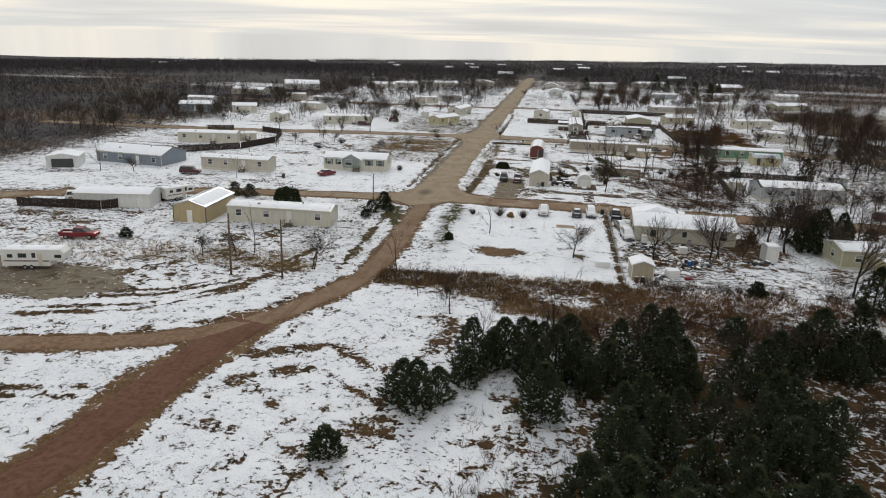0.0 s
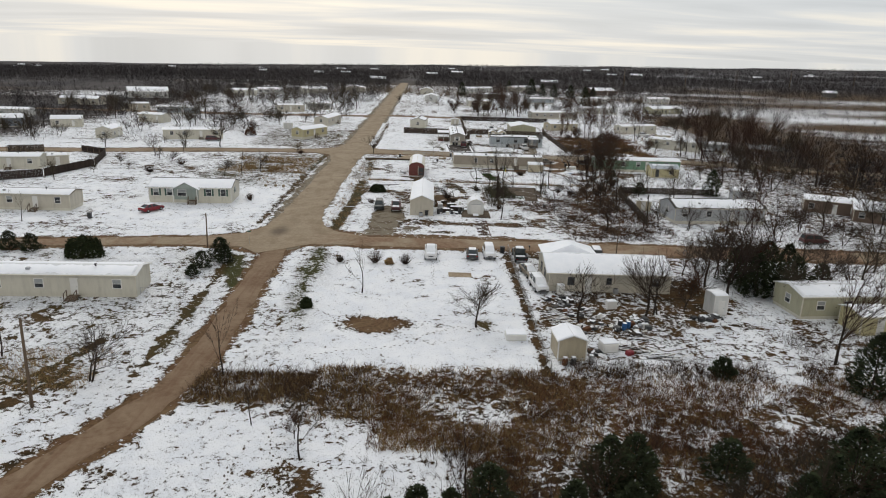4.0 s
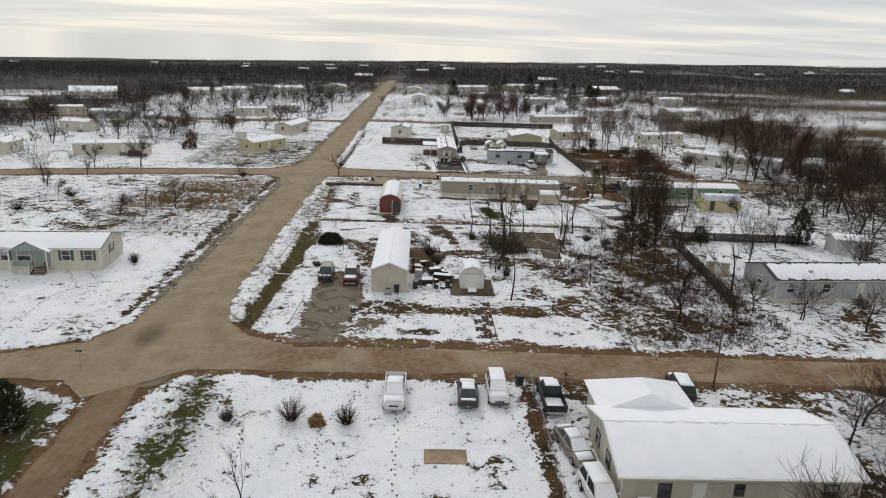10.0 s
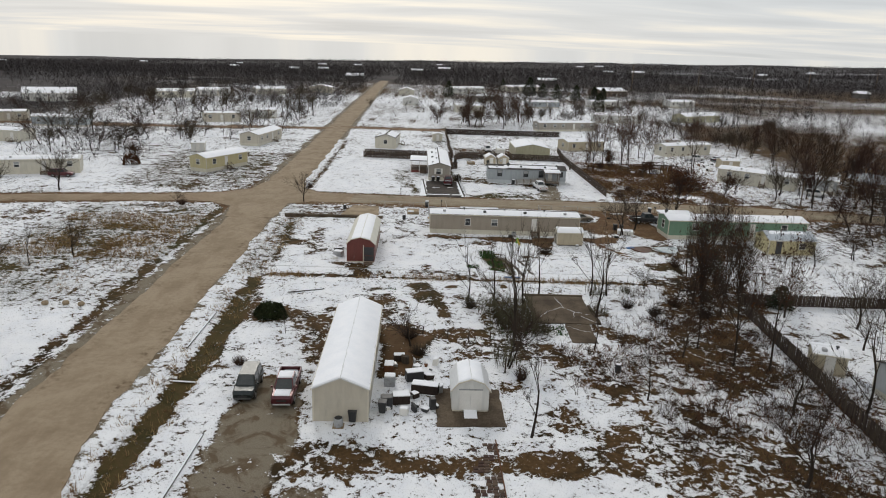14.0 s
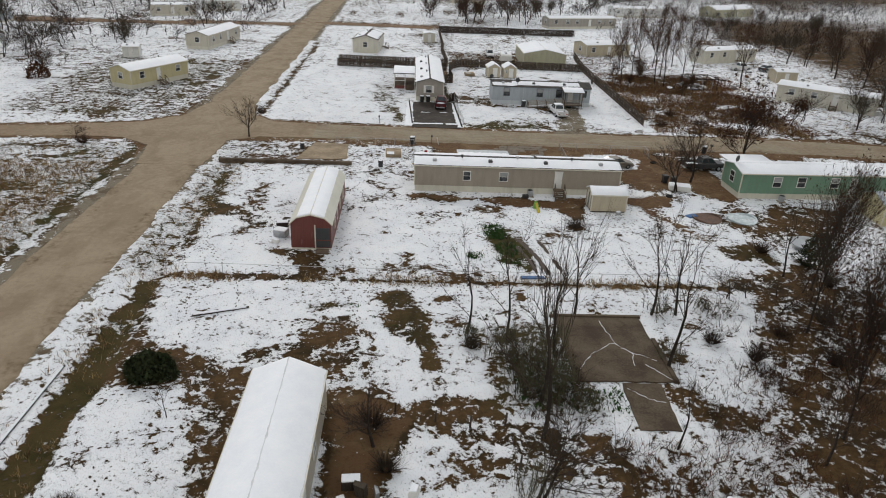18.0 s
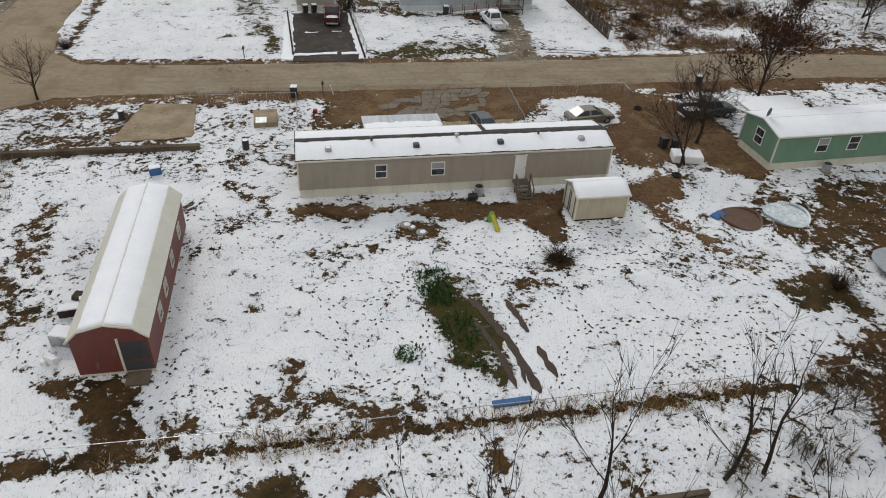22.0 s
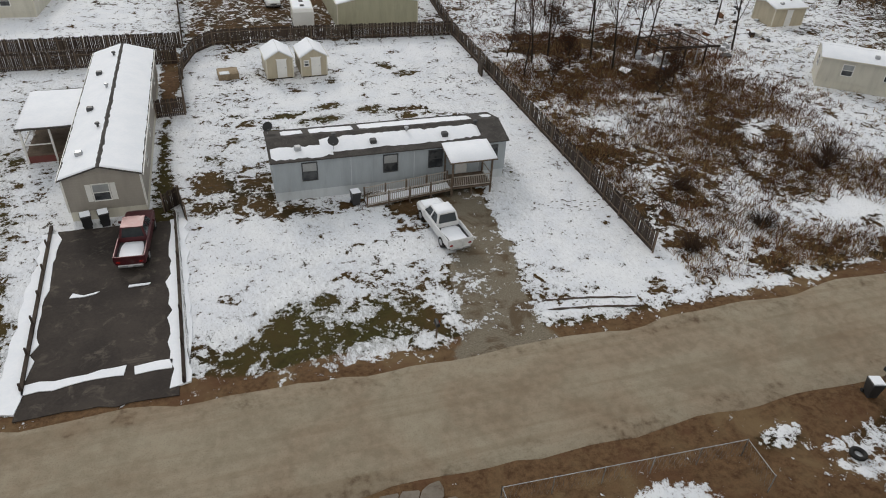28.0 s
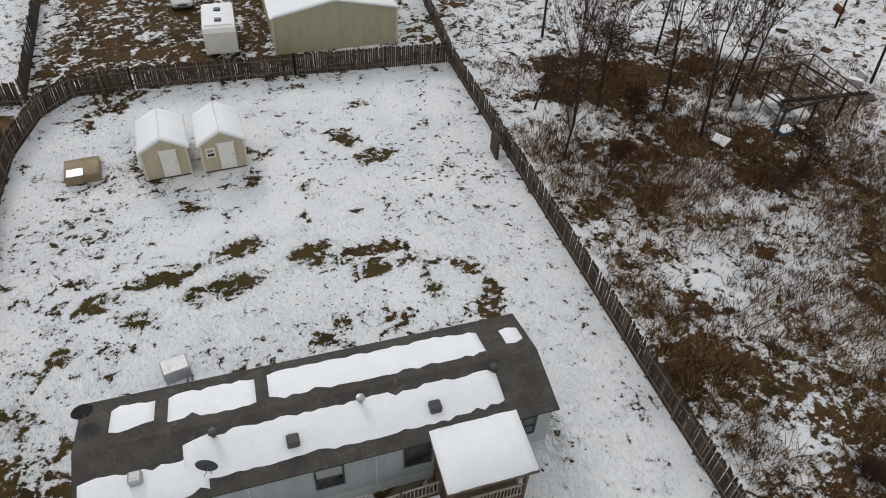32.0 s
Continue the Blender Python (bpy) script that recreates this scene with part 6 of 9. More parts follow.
def tree_thing(meshes, m, label, category="tree", group=""):
    t = thing(category, m, label, category, group)
    part("trunk", meshes[0], None, t)
    part("crown", meshes[1], None, t)
    if meshes[2]:
        part("foliage", meshes[2], None, t, "withered russet leaves")
    return t


KINDS = [
    (tree_meshes(1, 8.0, 0.85, dens=0.9), "bare spreading tree with fine grey twigs"),
    (tree_meshes(2, 9.0, 0.66, dens=0.75, lean0=0.05), "tall bare tree with upright branches"),
    (tree_meshes(3, 7.0, 0.7, 0, 2, dens=0.6), "bare twin-stemmed tree with dark bark"),
    (tree_meshes(4, 8.5, 0.72, 1.0, dens=1.0), "oak with withered russet leaves"),
    (tree_meshes(5, 7.8, 0.26, 0, 1, None, 0.55, True, 0.5, 0.015), "slender bare sapling with an upright stem"),
    (tree_meshes(6, 8.0, 0.6, 0, 1, REDTWIG, dens=0.75), "bare tree with reddish-brown twigs"),
    (tree_meshes(8, 9.0, 0.36, 1.3, 1, REDTWIG, 0.55, False, 0.7, 0.02), "tall thin oak with few brown leaves"),
    (tree_meshes(9, 7.5, 0.95, 0, 1, None, 0.22, False, 0.75), "low wide bare tree"),
    (tree_meshes(10, 9.5, 0.40, 0.35, 1, None, 0.5, False, 1.0, 0.03), "tall narrow oak dense with brown twigs"),
]
LIGHT = {1: tree_meshes(21, 9.0, 0.66, 0, 1, None, 0.3, True), 2: tree_meshes(22, 7.5, 0.75, 0, 2, None, 0.3, True), 3: tree_meshes(23, 8.5, 0.7, 1.0, 1, None, 0.3, True), 5: tree_meshes(24, 8.0, 0.62, 0, 1, REDTWIG, 0.3, True), 6: tree_meshes(25, 9.5, 0.42, 0.3, 1, REDTWIG, 0.55, True, 0.9, 0.03), 7: tree_meshes(26, 7.5, 0.95, 0, 1, None, 0.22, True)}
TREES = [  # x, y, kind, size
    (4.4, 105.8, 0, 0.85), (17, 108.3, 1, 1.0), (26, 111, 1, 1.05), (27.2, 111.4, 2, 1.2), (31.5, 112.9, 3, 0.66), (34.8, 120.5, 2, 1.1), (-10.0, 116.6, 4, 0.6),
    (38, 123, 0, 1.15), (41, 127, 2, 1.3), (42, 121, 6, 1.2), (39.4, 118.4, 1, 1.2), (44, 124, 0, 1.3), (47.4, 129, 2, 1.3), (46, 117.5, 2, 1.1), (52, 118.5, 1, 1.1), (62, 125, 1, 1.1), (72, 127, 2, 1.2), (63, 154, 1, 0.9), (69, 157, 5, 0.9), (74, 158, 1, 1.0),
    (48, 126, 0, 0.9), (55, 129, 1, 1.0), (58, 121, 2, 1.2), (66, 118, 1, 1.1), (39.5, 131, 5, 0.8), (44, 133, 1, 0.8), (51, 134, 7, 0.9), (68, 132, 1, 1.0), (77, 121, 2, 1.2), (80, 131, 1, 1.1), (36.5, 128, 5, 0.7),
    (36, 164, 1, 0.8), (31.4, 153.7, 1, 0.95), (41.5, 163, 4, 1.0), (47, 155.5, 2, 0.9), (53, 152, 1, 0.8), (58, 156, 5, 0.8), (39, 156, 7, 0.7), (64, 171, 1, 0.9), (67, 177, 2, 0.9),
    (32.8, 177.6, 8, 0.95), (34.9, 173.6, 8, 1.08), (38, 172.4, 6, 1.0), (37.2, 190.5, 8, 0.95), (39.2, 187, 8, 0.9), (41.5, 198, 8, 0.9), (30.3, 175.2, 5, 0.7), (23.8, 185.2, 4, 1.0), (25, 193, 4, 0.85), (27.1, 193, 4, 0.8), (33, 196, 2, 0.6), (23.8, 166.1, 4, 0.6),
    (9.2, 189.6, 4, 0.75), (12.4, 190, 4, 0.8), (11.9, 172.3, 2, 1.05), (13.2, 177.5, 4, 1.1), (12.4, 159.7, 4, 0.8), (13.6, 181, 4, 1.0), (15.6, 186.5, 4, 0.95), (18.4, 192.8, 4, 0.8), (2.6, 176.5, 7, 0.85), (-10.6, 179, 4, 0.25), (21.5, 176.5, 4, 0.5),
    (54, 184, 1, 0.9), (60, 187.5, 2, 0.9), (47, 187, 1, 0.75), (66, 193, 5, 0.8), (51, 178, 1, 0.7),
    (37.4, 223.0, 2, 1.15), (40.9, 227.2, 1, 1.0), (49.9, 232.6, 3, 1.3), (40.2, 200.6, 4, 0.7), (62.5, 208, 0, 0.7), (71, 212, 2, 0.9), (74, 206, 1, 1.0),
    (-18.8, 241.2, 1, 0.75), (-41.5, 237.2, 7, 0.5), (-33, 90, 2, 0.95), (-46, 93, 0, 0.6), (-44, 95, 4, 0.6), (-51, 92, 0, 0.6), (-21, 92, 4, 0.6), (-11, 78, 4, 0.6), (-16, 83, 4, 0.4), (-12, 81, 3, 0.3),
    (-51, 196, 0, 0.7), (-44, 203.5, 1, 0.7), (-47.5, 199, 4, 0.5), (-69, 211, 0, 0.55), (-76, 201, 7, 0.55), (-80, 206, 0, 0.55), (-81, 294, 2, 1.0), (-78, 297, 2, 1.0), (-84, 297, 1, 0.9), (-65, 277, 3, 0.65), (-54, 322, 7, 0.8), (-103, 276, 5, 0.9), (-105, 279, 5, 0.9), (-85, 249, 7, 0.5), (-135, 334, 2, 1.0),
    (-75.3, 308, 2, 0.9), (-64, 330, 7, 0.9), (-21, 452, 7, 0.9), (-58, 118, 7, 0.4), (-72, 148, 4, 0.5), (-98, 148, 0, 0.6), (-106, 147, 4, 0.6), (-78, 223, 1, 0.9), (-100, 330, 1, 0.9), (-95, 300, 0, 0.8), (-124, 318, 1, 1.0), (-112, 322, 5, 0.9),
    (46.5, 286.5, 6, 0.75), (49.0, 290.2, 6, 0.95), (51.7, 291.9, 6, 1.05), (56.2, 290.2, 6, 1.1), (57.0, 286.5, 6, 1.1), (62.4, 291, 6, 1.0), (64.9, 292.4, 6, 0.9), (58.3, 279.4, 3, 0.45), (47.0, 292.7, 5, 0.6), (60, 298, 6, 1.0), (54.5, 297, 3, 0.6), (75, 290, 6, 1.1), (61, 281, 3, 0.5), (79, 299, 6, 1.0), (48.5, 284, 3, 0.4), (52.5, 288, 3, 0.5),
    (52, 303, 6, 1.0), (57.5, 306, 6, 0.95), (62, 310, 6, 1.0), (67.5, 312, 6, 1.0), (74, 262, 2, 0.9), (70, 258, 3, 0.7), (84.5, 262, 1, 1.0), (89, 262.5, 2, 1.0), (98, 277, 1, 1.0),
]
SLIM = {8: 0.62, 6: 0.7}
g = random.Random(4)
for x, y, k, s in TREES:
    meshes, label = KINDS[k]
    tree_thing(meshes, pose(x, y, at(x, y) - 0.02, 0, 0, g.uniform(0, 360)) @ Matrix.Diagonal((s * SLIM.get(k, 1), s * SLIM.get(k, 1), s * g.uniform(0.95, 1.08), 1)), label)
# groves: x0, x1, y0, y1, count, kinds, size
GROVES = [(78, 118, 194, 262, 44, (1, 2, 5, 6), 1.05), (80, 125, 100, 160, 40, (1, 2, 6), 1.1), (10, 52, 378, 406, 40, (6, 5, 3), 0.95), (-190, -135, 190, 300, 30, (1, 2, 5), 1.05), (100, 128, 262, 330, 20, (1, 5, 6), 1.0), (70, 150, 330, 400, 24, (1, 2, 5), 0.9), (-150, -40, 300, 450, 74, (1, 2, 5, 7), 1.15), (-140, -62, 240, 330, 30, (1, 2, 7), 0.95), (-120, -60, 180, 240, 8, (1, 7), 0.6), (20, 130, 400, 480, 30, (1, 2, 5), 0.9), (40, 76, 96, 136, 22, (1, 2, 5, 6), 1.0), (40, 78, 146, 160, 8, (1, 2, 5), 0.8)]
FARPARTS = {"bark": ([], BARK), "twig": ([], TWIG), "red": ([], REDTWIG), "leaf": ([], LEAF)}


def mesh_tris(me):
    me.calc_loop_triangles()
    co = np.empty(len(me.vertices) * 3, np.float32)
    me.vertices.foreach_get("co", co)
    ix = np.empty(len(me.loop_triangles) * 3, np.int32)
    me.loop_triangles.foreach_get("vertices", ix)
    return co.reshape(-1, 3)[ix].reshape(-1, 3, 3)


TRIS = {k: [mesh_tris(m) if m else None for m in v] for k, v in LIGHT.items()}
for x0, x1, y0, y1, n, ks, s in GROVES:
    for _ in range(n):
        x, y = g.uniform(x0, x1), g.uniform(y0, y1)
        if any(hx - 4 < x < hx + max(L, W) + 5 and hy - 9 < y < hy + max(L, W) * 0.6 + 8 for hx, hy, L, W, *_ in HOMES):
            continue
        k = g.choice(ks)
        q = s * g.uniform(0.75, 1.2)
        turn = g.uniform(0, 360)
        if y0 < 290 and x0 > -100:
            tree_thing(LIGHT[k], pose(x, y, at(x, y), 0, 0, turn) @ Matrix.Diagonal((q, q, q, 1)), KINDS[k][1], "tree", "trees of the grove")
            continue
        c, sn = math.cos(turn), math.sin(turn)
        rot = np.array([[c, sn, 0], [-sn, c, 0], [0, 0, 1]], np.float32) * q
        for key, V in zip(("bark", "red" if k in (5, 6) else "twig", "leaf"), TRIS[k]):
            if V is not None:
                FARPARTS[key][0].append(V @ rot + np.array([x, y, at(x, y)], np.float32))
for key, (lots, mat_) in FARPARTS.items():
    if lots:
        tris("far_trees_" + key, np.concatenate(lots), mat_, "bare winter trees among the far homes", "trees")


def needle_crown(seed, h, rad, n, snowy, blunt=0.75, size=0.19):
    """A dense evergreen crown of many short sprays with an uneven outline."""
    q = np.random.default_rng(seed)
    f = q.random(n) ** 1.25
    a = q.random(n) * 2 * np.pi
    lobes = 0.78 + 0.22 * np.sin(a * 3 + f * 9 + seed) + 0.14 * np.sin(a * 5 - f * 14)
    R = rad * np.clip(1 - f, 0, 1) ** blunt * np.minimum(1, 0.55 + f * 4) * lobes
    R = R * (0.60 + 0.40 * q.random(n) ** 0.4)
    c = np.stack([R * np.cos(a), R * np.sin(a), 0.15 + f * (h - 0.2)], 1)
    out = np.stack([np.cos(a), np.sin(a), q.normal(0.35, 0.35, n)], 1) * (size * (0.7 + 0.9 * q.random(n)))[:, None]
    side = np.stack([-np.sin(a), np.cos(a), q.normal(0, 0.5, n)], 1) * (size * (0.4 + 0.5 * q.random(n)))[:, None]
    V = np.stack([c - side, c + side, c + out * 1.5], 1)
    snow = (q.random(n) < snowy) & (f < 0.95)
    S = V[snow].mean(1, keepdims=True) * 0.45 + V[snow] * 0.55
    S[:, :, 2] += 0.05
    return tris("crown", V, CEDAR, "", "", "", "mesh"), tris("snow", S, SNOW, "", "", "", "mesh"), MB().tube((0, 0, -0.2), (0, 0, h * 0.85), 0.11, 0.02, 6, False).mesh("trunk", BARK)


CEDARS = [needle_crown(s, h, r, int(n * 1.3), sn, bl, 0.15) for s, h, r, n, sn, bl in ((1, 4.6, 2.5, 2000, 0.030, 0.58), (2, 5.4, 2.5, 2100, 0.022, 0.64), (3, 3.6, 2.4, 1700, 0.034, 0.5), (4, 5.8, 2.9, 2300, 0.022, 0.6), (5, 2.6, 1.9, 1400, 0.02, 0.45))]


def cedar(x, y, k, s, group=""):
    t = thing("cedar", pose(x, y, at(x, y), 0, 0, g.uniform(0, 360)) @ Matrix.Diagonal((s, s, s * g.uniform(0.9, 1.1), 1)), "dark green cedar with dustings of snow", "tree", group)
    part("crown", CEDARS[k][0], None, t)
    part("snow", CEDARS[k][1], None, t)
    part("trunk", CEDARS[k][2], None, t)


EDGE = [(-7, 68.5), (3, 72.5), (17, 77), (34, 80), (62, 82), (75, 81)]


def inside_wood(x, y):
    if y > np.interp(x, [e[0] for e in EDGE], [e[1] for e in EDGE]) or x > 76:
        return False
    left = np.interp(y, [30, 43, 50, 54, 58.6, 59.6, 62, 66, 72], [4.5, 3.0, 1.2, -0.2, 0.8, -8.5, -9.5, -7.6, -5])
    return x > left + 0.5


placed = []
for _ in range(4200):
    x, y = g.uniform(-10, 76), g.uniform(26, 86)
    if inside_wood(x, y) and all((x - a) ** 2 + (y - b) ** 2 > 2.2 ** 2 for a, b in placed) and noise.noise((x * 0.13, y * 0.13, 4)) > -0.22:
        placed.append((x, y))
for x, y in placed[:330]:
    if x > 16 and noise.noise((x * 0.11, y * 0.11, 9)) < 0.0:
        q = g.uniform(0.38, 0.6)
        tree_thing(KINDS[g.choice((5, 7, 7, 0))][0], pose(x, y, at(x, y), 0, 0, g.uniform(0, 360)) @ Matrix.Diagonal((q, q, q * 0.9, 1)), "dense bare brown bush among the cedars", "bush", "bushes of the thicket")
    else:
        cedar(x, y, g.choice((0, 0, 1, 2, 3, 1)), g.uniform(0.7, 1.12), "cedars of the thicket")
for _ in range(46):
    x, y = g.choice(placed)
    q = g.uniform(0.55, 0.85)
    tree_thing(KINDS[g.choice((4, 5, 1))][0], pose(x + 1.2, y + 0.8, 0, 0, 0, g.uniform(0, 360)) @ Matrix.Diagonal((q, q, q, 1)), "thin bare sapling among the cedars", "sapling")
for x, y, k, s in ((-16.1, 46.2, 4, 0.95), (-10.4, 54.4, 3, 0.85), (-12.0, 56.0, 0, 0.95), (-8.8, 56.6, 0, 0.8), (-33.7, 125.4, 2, 0.75), (-32.4, 129.8, 2, 0.9), (-31.4, 128.6, 0, 0.62), (-33.9, 121.7, 4, 0.6), (42.5, 91.5, 1, 1.25), (48, 88.5, 0, 0.9), (65, 190, 1, 1.1), (44.5, 203, 2, 0.9), (-61, 131, 2, 0.8), (-64.5, 131.5, 2, 0.8), (43.5, 119.5, 1, 1.2), (46.2, 122.4, 3, 1.15), (42.6, 124.6, 1, 1.05), (48.8, 119.6, 3, 1.1), (50.4, 125.0, 1, 1.2), (45.2, 126.4, 0, 1.1), (53.6, 121.6, 0, 1.0), (-67, 97.5, 4, 0.7), (29, 94.5, 4, 0.8), (48, 190, 2, 0.8)):
    cedar(x, y, k, s)
for x, y in ((82, 565), (109, 539), (63, 626), (90, 560), (100, 548), (75, 575), (116, 545), (20, 300 + 240), (95, 470)):
    q = g.uniform(1.5, 2.3)
    t = thing("pine", pose(x, y, at(x, y)) @ Matrix.Diagonal((q, q, q, 1)), "dark pine standing among far homes", "tree")
    part("crown", CEDARS[1][0], None, t)
    part("trunk", CEDARS[1][2], None, t)


def dome_bush(x, y, rx, ry, h, mat, label, n=1500):
    q = np.random.default_rng(int(x * 7 + y * 3) % 1000)
    a, f = q.random(n) * 2 * np.pi, q.random(n)
    ph = np.arccos(1 - f)
    rr_ = (0.86 + 0.14 * np.sin(a * 4) * np.sin(ph * 3)) * (0.82 + 0.18 * q.random(n))
    c = np.stack([rx * rr_ * np.sin(ph) * np.cos(a), ry * rr_ * np.sin(ph) * np.sin(a), h * rr_ * np.cos(ph) + 0.05], 1)
    V = c[:, None, :] + q.normal(0, 0.13, (n, 3, 3))
    V[:, :, 2] = np.maximum(V[:, :, 2], 0.0)
    t = thing("shrub", pose(x, y, at(x, y)), label, "shrub")
    ob = new("foliage", tris("foliage", V, mat, "", "", "", "mesh"))
    ob.parent = t
    part("stem", MB().tube((0, 0, -0.1), (0, 0, h * 0.7), 0.12, 0.05, 5, False), BARK, t)


for x, y, q_ in ((36.4, 193.4, 0.55), (38.4, 190.4, 0.6), (40.4, 197.4, 0.55), (37.6, 196.6, 0.5), (41.6, 193.2, 0.6), (43.4, 198.6, 0.55), (44.4, 194.6, 0.5), (39.6, 194.8, 0.5), (34.6, 196.2, 0.4), (46.4, 197.4, 0.5)):
    tree_thing(KINDS[7][0], pose(x, y, at(x, y), 0, 0, g.uniform(0, 360)) @ Matrix.Diagonal((q_, q_, q_ * 0.9, 1)), "dense dark leafless bush beside the ditch", "bush", "bushes by the ditch")
dome_bush(-13.1, 183.6, 2.1, 1.5, 1.7, HEDGE, "rounded dark evergreen hedge bush", 3200)
dome_bush(-16.3, 110.9, 0.75, 0.75, 1.25, HEDGE, "small round evergreen bush in the snow")
dome_bush(-52.4, 129.6, 3.4, 2.6, 3.2, HEDGE, "broad round evergreen bush behind the cream home", 5200)
dome_bush(-65, 276, 2.4, 2.4, 3.0, LEAF, "rust-brown leafy shrub beside a home", 1300)
dome_bush(-7.2, 129.6, 0.6, 0.6, 0.9, HAYSTEM, "small dry brown shrub", 500)


def twiggy(x, y, h, rad, n, mat, label):
    """A leafless shrub of many thin stems."""
    q = np.random.default_rng(int(x * 13 + y * 5) % 997)
    a, tilt = q.random(n) * 2 * np.pi, q.random(n) ** 0.7
    base = np.stack([np.cos(a), np.sin(a), np.zeros(n)], 1) * 0.25
    tip = np.stack([np.cos(a) * tilt * rad, np.sin(a) * tilt * rad, h * (1 - 0.45 * tilt ** 2) * (0.75 + 0.25 * q.random(n))], 1)
    w = q.normal(0, 1, (n, 3))
    w = w / np.linalg.norm(w, axis=1)[:, None] * 0.022
    stems = np.stack([base - w, base + w, tip], 1)
    m0 = base + (tip - base) * (0.35 + 0.5 * q.random(n))[:, None]
    tw = m0 + (tip - base) * 0.3 + q.normal(0, 0.28, (n, 3)) * rad * 0.5
    V = np.concatenate([stems, np.stack([m0 - w * 0.7, m0 + w * 0.7, tw], 1)])
    t = thing("shrub", pose(x, y, at(x, y)), label, "shrub")
    ob = new("crown", tris("crown", V, mat, "", "", "", "mesh"))
    ob.parent = t


for x, y, h, rad in ((-9.4, 130.2, 2.2, 1.7), (-4.8, 129.8, 1.8, 1.4), (-14.6, 130, 1.2, 0.8), (22.4, 211.2, 1.2, 1.6), (66.3, 264, 2.4, 2.6), (64.2, 262.6, 1.8, 1.6), (46, 254.5, 1.6, 1.5), (53, 256, 1.3, 1.6), (50, 262, 1.3, 1.5), (-13.5, 171.5, 1.0, 0.9), (31, 186.5, 1.6, 1.2), (34.6, 190, 1.5, 1.3), (28.5, 188.8, 1.4, 1.2), (9.4, 187.6, 1.2, 1.0), (13.0, 169.6, 1.6, 1.0), (-70, 199, 2.0, 2.4), (-66.5, 211, 2.2, 2.2), (-38.5, 171, 1.6, 1.2), (2.4, 178.5, 1.6, 1.6), (3.4, 174.5, 1.3, 1.4), (-40, 236, 1.6, 1.4), (-20, 256, 1.2, 1.0), (40.5, 206, 1.6, 1.5), (43.8, 199, 2.0, 1.6), (39.5, 192, 1.8, 1.6), (37, 186, 1.6, 1.4)):
    twiggy(x, y, h, rad, 260, TWIG if (x + y) % 2 > 0.9 else DARKBRUSH, "leafless twiggy shrub in the snow")


def willow(x, y, seed, stems, rad, h):
    """A thicket of upright wands with grey-green side twigs."""
    q = np.random.default_rng(seed)
    bx, by = q.normal(0, rad * 0.45, stems), q.normal(0, rad * 0.45, stems)
    hh = h * (0.35 + 0.65 * q.random(stems) ** 1.6)
    base = np.stack([bx, by, np.full(stems, -0.05)], 1)
    tip = base + np.stack([q.normal(0, 0.13, stems) * hh, q.normal(0, 0.13, stems) * hh, hh], 1)
    def wand(a, b, w):
        k = q.normal(0, 1, (len(a), 3))
        k[:, 2] *= 0.2
        k = k / np.linalg.norm(k, axis=1)[:, None] * w
        return np.stack([a - k, a + k, b], 1)
    V = [wand(base, tip, 0.03)]
    n = stems * 26
    i = q.integers(0, stems, n)
    f = 0.15 + 0.8 * q.random(n)
    a = base[i] + (tip - base)[i] * f[:, None]
    b = a + q.normal(0, 0.26, (n, 3)) * (1.2 - 0.7 * f)[:, None] + np.stack([np.zeros(n), np.zeros(n), 0.35 * (1.2 - f)], 1)
    V.append(wand(a, b, 0.014))
    t = thing("thicket", pose(x, y, at(x, y)), "grey-green leafless thicket of upright stems", "bush")
    ob = new("crown", tris("crown", np.concatenate(V), WILLOW, "", "", "", "mesh"))
    ob.parent = t


WILLOW = plain("willow_twigs", (0.118, 0.110, 0.070), (0.066, 0.060, 0.040), 1.2, 8, 0.95, 0.0, vary=0.35, island=True)
for i, (x, y, n, rad, h) in enumerate(((11.8, 186.6, 46, 1.6, 2.6), (13.6, 184.6, 90, 2.4, 4.2), (14.8, 182.2, 90, 2.2, 4.0), (13.0, 182.0, 60, 1.8, 3.4), (15.4, 187.6, 50, 1.6, 4.4), (12.4, 188.6, 30, 1.2, 2.2), (16.6, 180.6, 40, 1.4, 2.4), (9.3, 189.2, 24, 0.8, 1.6), (12.0, 172.6, 46, 1.5, 4.6), (26.0, 193.4, 30, 1.3, 2.2), (24.6, 186.4, 30, 1.2, 2.0), (29.6, 194.0, 24, 1.2, 1.8))):
    willow(x, y, 200 + i, n, rad, h)


def tufts(name, regions, mat, label, hgt, blades=5, lean=0.5, width=0.02, seed=1):
    """Dry stems standing in clumps: regions of x0, x1, y0, y1 and count."""
    q = np.random.default_rng(seed)
    out = []
    for x0, x1, y0, y1, n in regions:
        x, y = q.uniform(x0, x1, n), q.uniform(y0, y1, n)
        keep = lattice(x, y, 4.5, 77) + 0.5 * q.random(n) > 0.62
        x, y = x[keep], y[keep]
        z = land(x, y)
        k = np.repeat(np.stack([x, y, z], 1), blades, 0)
        m_ = len(k)
        k[:, :2] += q.normal(0, 0.16, (m_, 2))
        hh = hgt * (0.4 + 0.9 * q.random(m_)) * np.repeat(0.7 + 0.6 * q.random(len(x)), blades)
        tip = k + np.stack([q.normal(0, lean, m_) * hh * 0.6, q.normal(0, lean, m_) * hh * 0.6, hh], 1)
        w = np.stack([q.normal(0, 1, m_), q.normal(0, 1, m_), np.zeros(m_)], 1)
        w = w / np.linalg.norm(w, axis=1)[:, None] * width * (0.7 + q.random(m_))[:, None]
        out.append(np.stack([k - w, k + w, tip], 1))
    tris(name, np.concatenate(out), mat, label, "grass")


